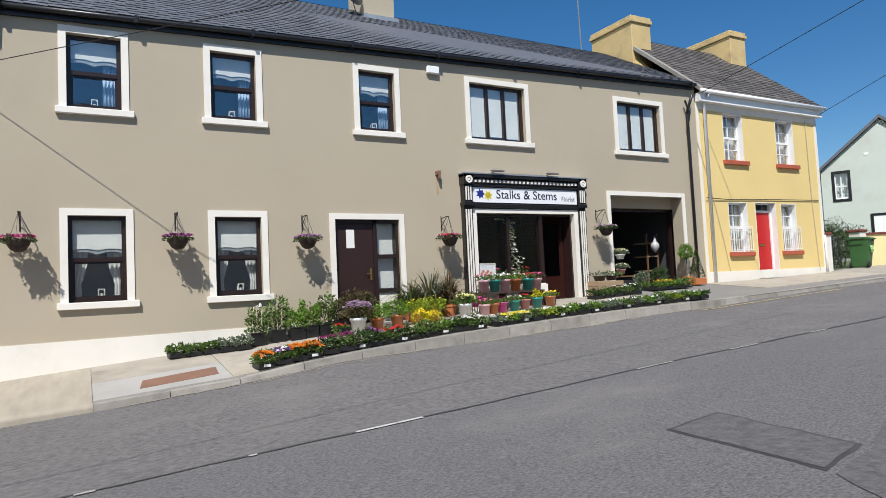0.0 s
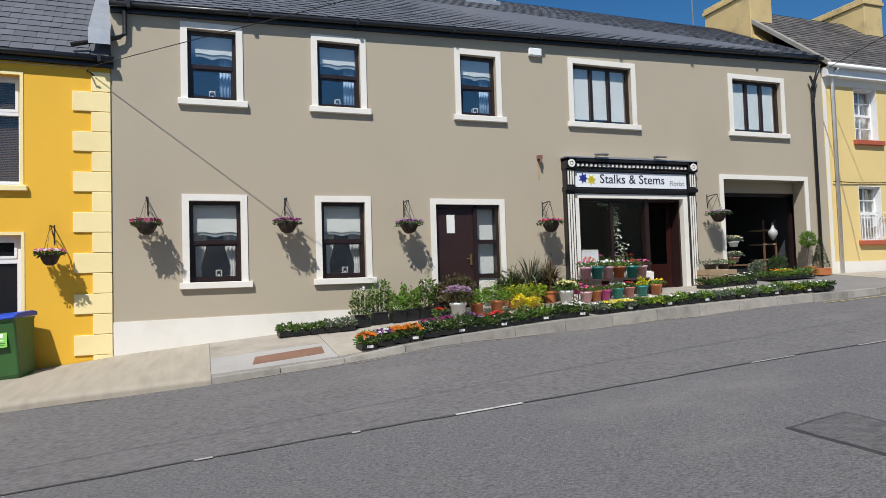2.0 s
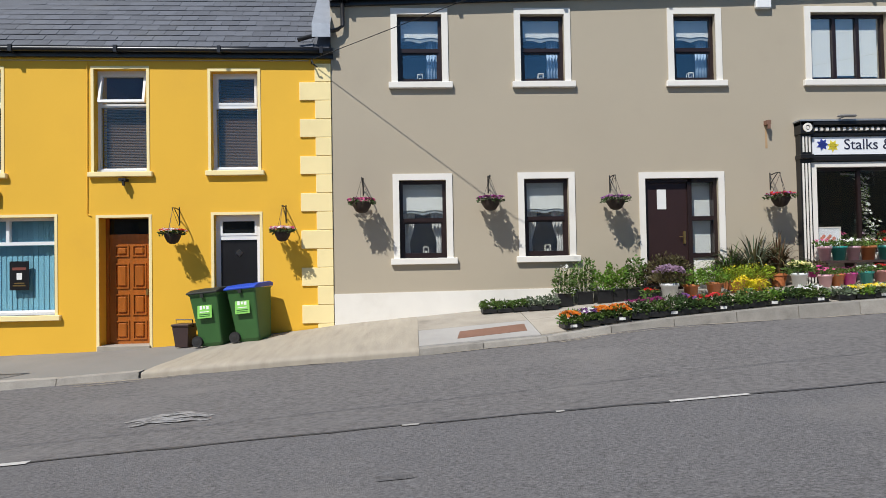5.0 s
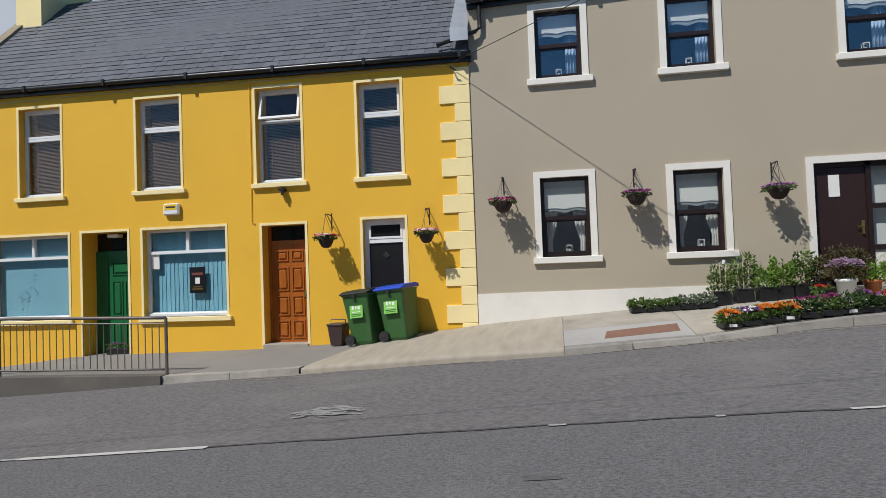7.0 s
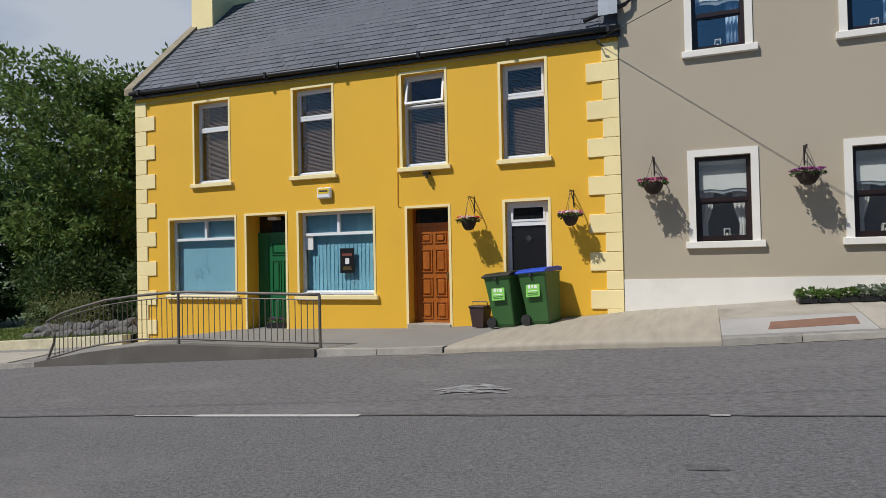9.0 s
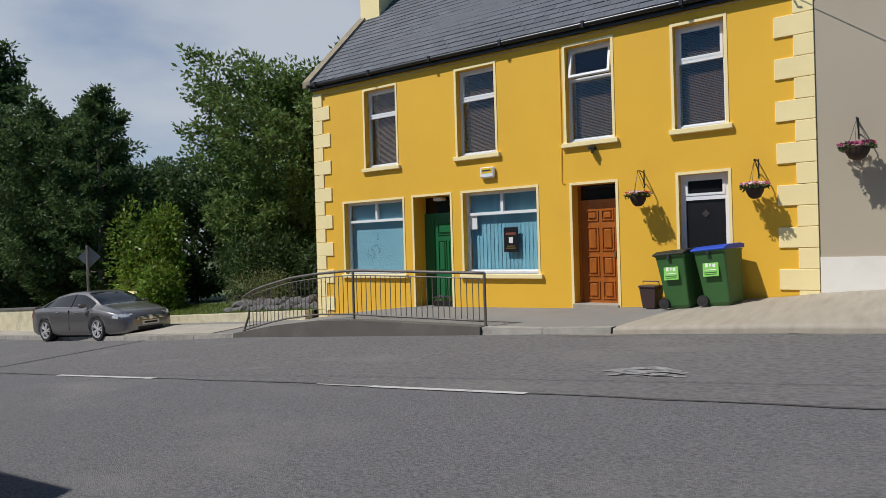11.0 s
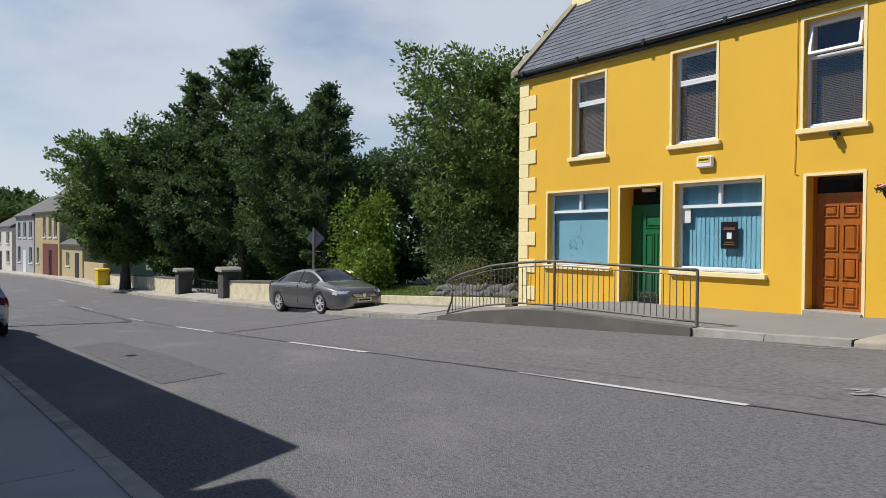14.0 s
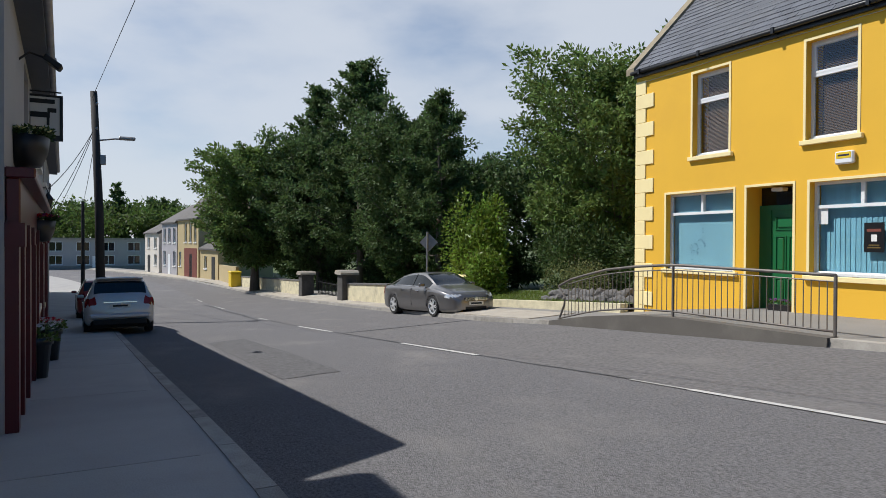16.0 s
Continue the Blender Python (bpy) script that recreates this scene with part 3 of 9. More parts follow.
M_BLIND = mat("white_blind", (0.72, 0.73, 0.70), 0.8, var=0.05, scale=3, fine=200, bump=0.1)
M_SCALLOP = mat("lace_hem", (0.30, 0.34, 0.36), 0.8, var=0.2, scale=8, fine=200, bump=0.1)
M_NET = mat("white_curtain", (0.62, 0.62, 0.60), 0.85, var=0.08, scale=4, fine=200, bump=0.1)
M_BLUECURTAIN = mat("pale_blue_curtain", (0.42, 0.55, 0.72), 0.85, var=0.1, scale=4, fine=150, bump=0.1)
M_VENETIAN = mat("brown_venetian_slat", (0.165, 0.105, 0.070), 0.5, var=0.08, bump=0)
M_TEAL = mat("blue_vertical_blind", (0.20, 0.46, 0.58), 0.8, var=0.1, scale=2.5, fine=100, bump=0.05, island_var=0.1)
M_ROLLER = mat("blue_roller_cloth", (0.23, 0.47, 0.57), 0.85, var=0.06, scale=1.5, fine=150, bump=0.05, stain=(0.19, 0.40, 0.50), stain_amt=0.5)
M_SPRIG = mat("dark_blue_print", (0.05, 0.13, 0.20), 0.85, var=0.2, bump=0)
M_CANDLE = mat("white_candle", (0.85, 0.84, 0.80), 0.5, var=0.03, bump=0)


def lantern(parent, x, z, y):
    bm = boxes((x - 0.05, x + 0.05, y - 0.05, y + 0.05, z, z + 0.015), (x - 0.05, x + 0.05, y - 0.05, y + 0.05, z + 0.19, z + 0.205))
    for sx in (-1, 1):
        for sy in (-1, 1):
            box(bm, x + sx * 0.045 - 0.006, x + sx * 0.045 + 0.006, y + sy * 0.045 - 0.006, y + sy * 0.045 + 0.006, z + 0.015, z + 0.19)
    part("lantern_frame", bm, M_WHITE, parent, "small white candle lantern on the sill")
    part("candle", lathe(bmesh.new(), [(0.024, z + 0.015), (0.024, z + 0.13)], 10, (x, y, 0)), M_CANDLE, parent)


def surround(window, x0, x1, z0, z1, y, w, material, sill=None, sill_mat=None, proud=0.025, bottom=False, overhang=0.05):
    part("surround", band(bmesh.new(), x0, x1, z0, z1, w, y - proud, y + 0.001, bottom), material, window)
    if sill:
        part("window_sill", boxes((x0 - overhang, x1 + overhang * 1.5, y - 0.075, y + 0.16, z0 - sill, z0 + 0.004), bevel=0.008), sill_mat or material, window)


HOLES_GREY = []


def grey_window(house, x0, x1, z0, z1, style, y=Y_WALL):
    """A brown-framed window in a white plaster band, with what hangs behind the glass."""
    w = 0.115
    a, b, c, d = x0 + w, x1 - w, z0 + 0.004, z1 - w
    HOLES_GREY.append((a, b, c, d))
    fy = y + 0.10
    bm = band(bmesh.new(), a, b, c, d, 0.065, fy, fy + 0.07, True)
    mid = c + (d - c) * 0.49
    win = part("window", bm, M_BROWN, house, "dark brown framed window in a white plaster band")
    surround(win, x0, x1, z0, z1, y, w, M_WHITE, sill=0.11)
    if style == "triple":
        w3 = (b - a - 0.13) / 3
        for k in (1, 2):
            xk = a + 0.065 + k * w3
            part("mullion", boxes((xk - 0.035, xk + 0.035, fy - 0.005, fy + 0.065, c + 0.065, d - 0.065)), M_BROWN, win)
        pane(win, a + 0.06, b - 0.06, c + 0.06, d - 0.06, fy + 0.03)
        for k in range(3):
            xa = a + 0.065 + k * w3
            cloth("blind", win, xa + 0.045, xa + w3 - 0.045, d - 0.05, lambda x: c + 0.1 + 0.02 * (k == 1), fy + 0.052, M_BLIND, folds=0)
        return win
    part("transom", boxes((a + 0.065, b - 0.065, fy - 0.012, fy + 0.06, mid - 0.035, mid + 0.035)), M_BROWN, win)
    part("sash", band(bmesh.new(), a + 0.065, b - 0.065, c + 0.065, mid - 0.035, 0.03, fy + 0.015, fy + 0.055, True), M_BROWN, win)
    pane(win, a + 0.06, b - 0.06, mid + 0.03, d - 0.06, fy + 0.03)
    pane(win, a + 0.06, b - 0.06, c + 0.06, mid - 0.03, fy + 0.035)
    wave = lambda x: mid + 0.16 + 0.028 * abs(math.sin(2 * math.pi * (x - a) / (b - a)))
    wave2 = lambda x: mid + 0.09 + 0.05 * abs(math.sin(2 * math.pi * (x - a) / (b - a)))
    if style == "upper":
        wave, wave2 = (lambda x: mid + 0.24 + 0.03 * abs(math.sin(2 * math.pi * (x - a) / (b - a)))), (lambda x: mid + 0.16 + 0.05 * abs(math.sin(2 * math.pi * (x - a) / (b - a))))
    cloth("blind", win, a + 0.05, b - 0.05, d - 0.03, wave, fy + 0.062, M_BLIND)
    cloth("blind_hem", win, a + 0.05, b - 0.05, d - 0.05, wave2, fy + 0.076, M_SCALLOP, label="scalloped lace hem")
    if style == "upper":
        cloth("curtain", win, b - 0.28, b - 0.07, mid + 0.25, lambda x: c, fy + 0.16, M_BLUECURTAIN, folds=18, amp=0.018)
        lantern(win, (a + b) / 2, c + 0.01, fy + 0.13)
    else:
        wd = (b - a) * 0.30
        for s in (0, 1):
            xo = b - 0.04 if s else a + 0.04
            bm = bmesh.new()
            rows = []
            for k in range(13):
                u = k / 12
                row = []
                for z, f in ((mid + 0.2, 1.0), (mid - 0.15, 0.85), (mid - 0.4, 0.55), (c, 0.62)):
                    row.append(bm.verts.new((xo + (-1 if s else 1) * wd * u * f, fy + 0.16 + 0.02 * math.sin(u * 22), z)))
                rows.append(row)
            for A, B in zip(rows, rows[1:]):
                for j in range(3):
                    bm.faces.new((A[j], B[j], B[j + 1], A[j + 1]))
            part("curtain", bm, M_NET, win, smooth=True)
        lantern(win, (a + b) / 2 + 0.05, c + 0.01, fy + 0.13)
    return win


def slates(name, parent, x0, x1, eave, ridge, material, wide=0.30, gauge=0.20, single=None, seed=1, as_stuff=True):
    """Slates laid in broken courses from eave to ridge. eave(x), ridge(x) give (y, z). Those within single=(xa, xb) are parts of their own."""
    rnd = random.Random(seed)
    verts, faces = [], []
    one = None
    y0, z0 = eave(x0)
    y1, z1 = ridge(x0)
    length = math.hypot(y1 - y0, z1 - z0)
    rows = int(length / gauge)
    count = 0
    for r in range(rows + 1):
        x = x0 - (wide / 2 if r % 2 else 0)
        while x < x1 - 0.02:
            xa, xb = max(x, x0) + 0.002, min(x + wide, x1) - 0.002
            x += wide
            if xb - xa < 0.05:
                continue
            xm = (xa + xb) / 2
            (ya, za), (yb, zb) = eave(xm), ridge(xm)
            s0, s1 = (r * gauge - 0.03) / length, min((r * gauge + gauge * 1.12) / length, 1.0)
            dy, dz = yb - ya, zb - za
            n = Vector((0, -dz, dy)).normalized()
            lift0, lift1, thick = 0.020 + rnd.uniform(0, 0.004), 0.006, 0.008
            p0, p1 = Vector((0, ya + dy * s0, za + dz * s0)), Vector((0, ya + dy * s1, za + dz * s1))
            sk = rnd.uniform(-0.004, 0.004)
            q = [p0 + n * lift0, p0 + n * lift0, p1 + n * lift1, p1 + n * lift1]
            pts = [Vector((xa, 0, 0)) + q[0], Vector((xb, 0, sk)) + q[1], Vector((xb, 0, 0)) + q[2], Vector((xa, 0, 0)) + q[3]]
            pts += [p - n * thick for p in pts]
            fc = [(0, 1, 2, 3), (0, 4, 5, 1), (1, 5, 6, 2), (3, 7, 4, 0)]
            if single and count < 300 and single[0] < xm < single[1] and s0 < single[2]:
                count += 1
                me = bpy.data.meshes.new("slate")
                me.from_pydata(pts, [], fc)
                mesh_part("slate", me, material, parent)
                continue
            k = len(verts)
            verts += pts
            faces += [tuple(i + k for i in f) for f in fc]
    me = bpy.data.meshes.new(name)
    me.from_pydata(verts, [], faces)
    return tagged(mesh_part(name, me, material, parent), kind="stuff")


def gutter(name, parent, xa, xb, eave, r=0.05):
    """A half-round gutter on a black fascia."""
    bm = bmesh.new()
    pts = [(x, eave(x)[0] + 0.03 - r, eave(x)[1] - 0.015 - r) for x in spread(xa, xb, 2.0)]
    tube(bm, pts, r, 10)
    g = part(name, bm, M_GUTTER, parent, "black half-round gutter", smooth=True)
    for x in spread(xa + 0.3, xb - 0.2, 1.9):
        y, z = eave(x)
        part("gutter_clip", boxes((x - 0.03, x + 0.03, y - 2 * r + 0.015, y + 0.05, z - 2 * r - 0.03, z - 0.005)), M_GUTTER, g)
    bm = bmesh.new()
    rows = []
    for x in spread(xa, xb, 2.0):
        y, z = eave(x)
        rows.append([bm.verts.new((x, yy, zz)) for yy, zz in ((y + 0.05, z - 0.02), (y + 0.05, z - 0.18), (Y_WALL + 0.02, z - 0.18), (Y_WALL + 0.02, z + 0.05))])
    for A, B in zip(rows, rows[1:]):
        for k in range(4):
            bm.faces.new((A[k], B[k], B[(k + 1) % 4], A[(k + 1) % 4]))
    part("fascia", bm, M_GUTTER, parent, "black painted eaves board")
    return g


def roof_deck(parent, x0, x1, eave, ridge, material, back=True):
    bm = bmesh.new()
    rows = []
    for x in (x0, x1):
        (ya, za), (yb, zb) = eave(x), ridge(x)
        rows.append([bm.verts.new((x, ya, za)), bm.verts.new((x, yb, zb)), bm.verts.new((x, 2 * yb - ya, za)), bm.verts.new((x, yb, zb - 0.14)), ])
    A, B = rows
    bm.faces.new((A[0], B[0], B[1], A[1]))
    bm.faces.new((A[1], B[1], B[2], A[2]))
    bm.faces.new((A[2], B[2], B[3], A[3]))
    bm.faces.new((A[3], B[3], B[0], A[0]))
    bm.faces.new((A[0], A[1], A[2], A[3]))
    bm.faces.new((B[0], B[3], B[2], B[1]))
    return part("roof", bm, material, parent)


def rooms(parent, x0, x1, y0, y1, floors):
    # each floor is an open-fronted box whose dark colour stands in for indoor shade
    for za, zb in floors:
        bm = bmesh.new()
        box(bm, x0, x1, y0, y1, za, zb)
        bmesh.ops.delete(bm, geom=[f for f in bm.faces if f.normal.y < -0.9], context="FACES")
        part("room", bm, M_DARKROOM, parent, "plain room behind the windows, its dimness put into a near-black colour")


# the taupe house with the flower shop
grey_eave = lambda x: (12.08, 4.775 + 0.0285 * (x + 1.05))
grey_ridge = lambda x: (15.4, 7.16)
grey = thing("shop_house", "taupe rendered two-storey house with a flower shop", "house")
for x0, x1 in ((0.05, 1.10), (2.33, 3.38), (5.22, 6.25)):
    grey_window(grey, x0, x1, 3.19, 4.57, "upper")
for x0, x1 in ((7.86, 9.60), (12.27, 14.03)):
    grey_window(grey, x0, x1, 3.19, 4.60, "triple")
for x0, x1 in ((0.04, 1.13), (2.34, 3.40)):
    grey_window(grey, x0, x1, -0.04, 1.51, "lower")
HOLES_GREY += [(4.72, 6.11, -0.72, 1.37), (7.95, 10.72, -0.5, 1.55), (11.97, 14.54, -0.45, 2.04)]
part("wall", wall_mesh(-1.05, 15.32, -3.0, lambda x: grey_eave(x)[1] - 0.1, Y_WALL, Y_WALL + 0.34, HOLES_GREY), M_TAUPE, grey)
part("side_wall", boxes((-1.05, -0.75, 12.55, 18.8, -3, 4.5), (15.02, 15.32, 12.55, 18.8, -3, 4.5), (-0.75, 15.02, 18.5, 18.8, -3, 4.5)), M_TAUPE, grey)
bm = bmesh.new()
prism(bm, [(12.25, 4.4), (15.4, 6.95), (18.6, 4.4)], "x", -1.05, -0.8)
part("gable", bm, M_TAUPE, grey)
# low white plinth, stepping down with the slope
bm = bmesh.new()
prism(bm, [(-1.045, -3), (4.65, -3), (4.65, -0.62), (-1.045, -0.66)], "y", Y_WALL - 0.02, Y_WALL + 0.03)
part("plinth", bm, M_WHITE, grey, "white painted plinth")
roof_deck(grey, -1.1, 15.2, grey_eave, grey_ridge, M_SLATE)
slates("slate_covering", grey, -1.1, 15.2, grey_eave, grey_ridge, M_SLATE, wide=0.34, gauge=0.17, seed=3)
gutter("gutter", grey, -1.05, 15.25, grey_eave)
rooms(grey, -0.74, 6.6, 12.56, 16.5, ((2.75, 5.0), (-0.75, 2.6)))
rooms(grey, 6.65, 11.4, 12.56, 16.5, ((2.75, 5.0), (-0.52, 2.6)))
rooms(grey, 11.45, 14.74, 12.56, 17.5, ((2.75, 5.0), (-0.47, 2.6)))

# the ochre house
orange_eave = lambda x: (12.08, 3.94 - 0.0115 * (x + 12.4))
orange_ridge = lambda x: (15.1, 7.0)
orange = thing("ochre_house", "ochre yellow two-storey house with cream corner stones", "house")
HOLES_ORANGE = []


def venetian(win, a, b, c, d, y, n):
    bm = bmesh.new()
    for k in range(n):
        z = c + (d - c) * (k + 0.5) / n
        box(bm, a, b, y - 0.009, y + 0.009, z - 0.008, z - 0.0065, m=None)
    for k in range(2):
        x = a + (b - a) * (0.2 + 0.6 * k)
        box(bm, x - 0.004, x + 0.004, y - 0.012, y - 0.010, c, d)
    for v in bm.verts:
        v.co.z += (v.co.y - y) * 0.9
    part("venetian_blind", bm, M_VENETIAN, win, "brown venetian blind, lowered")


def ochre_window(x0, x1, z0, z1, opened=False):
    a, b, c, d = x0 + 0.05, x1 - 0.05, z0 + 0.004, z1 - 0.05
    HOLES_ORANGE.append((a, b, c, d))
    fy = Y_WALL + 0.15
    win = part("window", band(bmesh.new(), a, b, c, d, 0.05, fy, fy + 0.07, True), M_UPVC, orange, "white plastic window in a cream edged opening")
    surround(win, x0, x1, z0, z1, Y_WALL, 0.05, M_CREAM, sill=0.085, proud=0.012, overhang=0.04)
    part("cill", boxes((a + 0.002, b - 0.002, fy - 0.05, fy - 0.002, c, c + 0.055), (a + 0.052, b - 0.052, fy - 0.012, fy + 0.05, c + 0.05, c + 0.085), bevel=0.004), M_UPVC, win)
    mid = c + (d - c) * 0.66
    part("transom", boxes((a + 0.05, b - 0.05, fy - 0.01, fy + 0.07, mid - 0.03, mid + 0.03)), M_UPVC, win)
    fan = band(bmesh.new(), a + 0.05, b - 0.05, mid + 0.03, d - 0.05, 0.045, fy - 0.015, fy + 0.05, True)
    if opened:
        bmesh.ops.rotate(fan, cent=(a, fy, d - 0.05), matrix=Matrix.Rotation(radians(-12), 3, "X"), verts=fan.verts)
    part("fanlight", fan, M_UPVC, win, "top light pushed open" if opened else "")
    up = pane(win, a + 0.09, b - 0.09, mid + 0.07, d - 0.09, fy + 0.01, M_GLASS_THIN)
    if opened:
        up.matrix_basis = Matrix.Translation((0, fy, d - 0.05)) @ Matrix.Rotation(radians(-12), 4, "X") @ Matrix.Translation((0, -fy, -(d - 0.05)))
    pane(win, a + 0.045, b - 0.045, c + 0.045, mid - 0.025, fy + 0.03, M_GLASS_THIN)
    venetian(win, a + 0.06, b - 0.06, c + 0.05, mid - 0.02, fy + 0.11, 40)
    if not opened:
        venetian(win, a + 0.06, b - 0.06, mid + 0.03, d - 0.05, fy + 0.11, 18)
    return win


for x0, x1, op in ((-10.63, -9.555, False), (-7.925, -6.86, False), (-5.345, -4.315, True), (-3.275, -2.33, False)):
    ochre_window(x0, x1, 1.605, 3.525 if x0 < -4 else 3.47, op)


def shop_window(x0, x1, z0, z1, roller=False):
    a, b, c, d = x0 + 0.05, x1 - 0.05, z0 + 0.004, z1 - 0.05
    HOLES_ORANGE.append((a, b, c, d))
    fy = Y_WALL + 0.14
    win = part("window", band(bmesh.new(), a, b, c, d, 0.055, fy, fy + 0.07, True), M_UPVC, orange, "wide white framed office window with blue blinds")
    surround(win, x0, x1, z0, z1, Y_WALL, 0.05, M_CREAM, sill=0.09, proud=0.012, overhang=0.04)
    part("cill", boxes((a + 0.002, b - 0.002, fy - 0.06, fy - 0.002, c, c + 0.06), (a + 0.057, b - 0.057, fy - 0.012, fy + 0.05, c + 0.052, c + 0.085), bevel=0.004), M_UPVC, win)
    zt = c + (d - c) * 0.735
    part("transom", boxes((a + 0.055, b - 0.055, fy - 0.01, fy + 0.07, zt - 0.03, zt + 0.03)), M_UPVC, win)
    xm = a + (b - a) * 0.5
    part("mullion", boxes((xm - 0.03, xm + 0.03, fy - 0.01, fy + 0.07, zt + 0.03, d - 0.055)), M_UPVC, win)
    for p in ((a + 0.05, xm - 0.025, zt + 0.025, d - 0.05), (xm + 0.025, b - 0.05, zt + 0.025, d - 0.05), (a + 0.05, b - 0.05, c + 0.05, zt - 0.025)):
        pane(win, *p, fy + 0.03, M_GLASS_THIN)
    if roller:
        cloth("roller_blind", win, a + 0.05, b - 0.05, d - 0.03, lambda x: c + 0.05, fy + 0.10, M_ROLLER, label="plain pale blue roller blind, drawn down")
        rnd = random.Random(3)
        for k in range(16):      # a faded sprig drawn on the blind
            u, v = rnd.gauss(0, 0.11), rnd.gauss(0, 0.13)
            x, z = a + (b - a) * 0.38 + u + 0.3 * v, c + 0.52 + v
            ob = part("printed_sprig", boxes((-0.035, 0.03, -0.003, 0.0, -0.007, 0.007)), M_SPRIG, win)
            ob.matrix_basis = pose(x, fy + 0.098, z, 0, rnd.uniform(-70, 70), 0)
        part("headrail", boxes((a + 0.06, b - 0.06, fy + 0.072, fy + 0.09, zt - 0.10, zt - 0.03)), M_TEAL, win)
        return win
    bm = bmesh.new()
    n = int((b - a - 0.1) / 0.09)
    for k in range(n):
        x = a + 0.05 + (b - a - 0.1) * (k + 0.5) / n
        box(bm, -0.050, 0.050, -0.001, 0.001, c + 0.06, d - 0.03, m=Matrix.Translation((x, fy + 0.11, 0)) @ Matrix.Rotation(radians(-7), 4, "Z"))
    part("vertical_blind", bm, M_TEAL, win, "closed pale blue vertical blind")
    return win


shop_window(-11.40, -9.42, -0.94, 0.86, roller=True)
shop_window(-7.83, -5.94, -0.935, 0.87)
HOLES_ORANGE += [(-9.15, -8.12, -1.75, 0.82), (-5.22, -4.34, -1.53, 0.79), (-3.19, -2.37, -1.45, 0.81)]
part("wall", wall_mesh(-12.35, -1.06, -3.6, lambda x: orange_eave(x)[1] - 0.1, Y_WALL, Y_WALL + 0.5, HOLES_ORANGE), M_ORANGE, orange)
part("side_wall", boxes((-12.35, -12.05, 12.7, 18.0, -3.6, 3.6), (-12.05, -1.36, 17.7, 18.0, -3.6, 3.6)), M_ORANGE, orange)
bm = bmesh.new()
prism(bm, [(12.2, 3.4), (15.1, 6.8), (18.0, 3.4)], "x", -12.35, -12.05)
part("gable", bm, M_ORANGE, orange)
roof_deck(orange, -12.42, -1.06, orange_eave, orange_ridge, M_SLATE)
gutter("gutter", orange, -12.4, -1.0, orange_eave)
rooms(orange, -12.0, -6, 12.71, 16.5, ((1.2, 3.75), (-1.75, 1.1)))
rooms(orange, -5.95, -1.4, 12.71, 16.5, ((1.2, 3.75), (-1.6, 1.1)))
# verge coping
bm = bmesh.new()
(ya, za), (yb, zb) = orange_eave(-12.4), orange_ridge(-12.4)
prism(bm, [(ya - 0.05, za - 0.10), (ya - 0.05, za + 0.06), (yb, zb + 0.10), (yb, zb - 0.12)], "x", -12.55, -12.28)
part("verge", bm, mat("lichened_verge", (0.27, 0.225, 0.15), 0.9, var=0.25, scale=5, fine=40, bump=0.6, dist=0.01, stain=(0.13, 0.115, 0.085), stain_amt=0.8, stain_scale=3), orange, "weathered cement verge")
# chimney
bm = boxes((-12.45, -11.75, 14.2, 16.0, 5.6, 8.6), (-12.52, -11.68, 14.13, 16.07, 8.35, 8.5))
part("chimney", bm, M_CREAM, orange, "cream painted chimney stack")
# corner stones
def quoins(house, x_edge, way, zs0, n, step, long, short, first_long, material):
    for k in range(n):
        w = long if (k % 2 == 0) == first_long else short
        z1 = zs0 - k * step
        x0, x1 = sorted((x_edge, x_edge + way * w))
        part("quoin", boxes((x0, x1, Y_WALL - 0.028, Y_WALL + 0.02, z1 - step + 0.004, z1 - 0.004), bevel=0.006), material, house)


quoins(orange, -12.36, 1, 3.66, 17, 0.345, 0.60, 0.34, False, M_CREAM)
quoins(orange, -1.055, -1, 3.55, 15, 0.338, 0.57, 0.29, False, M_CREAM)
slates("slate_covering", orange, -12.42, -1.35, orange_eave, orange_ridge, M_SLATE, wide=0.32, gauge=0.20, single=(-6.2, -1.4, 0.99), seed=5)

# the pale yellow cottage
yel_eave = lambda x: (11.98, 5.06)
yel_ridge = lambda x: (15.2, 7.75)
cottage = thing("yellow_house", "pale yellow cottage with a red door", "house")
HOLES_YEL = []
M_REDSILL = mat("red_painted_sill", (0.42, 0.10, 0.05), 0.6, var=0.12, scale=4, bump=0.1)


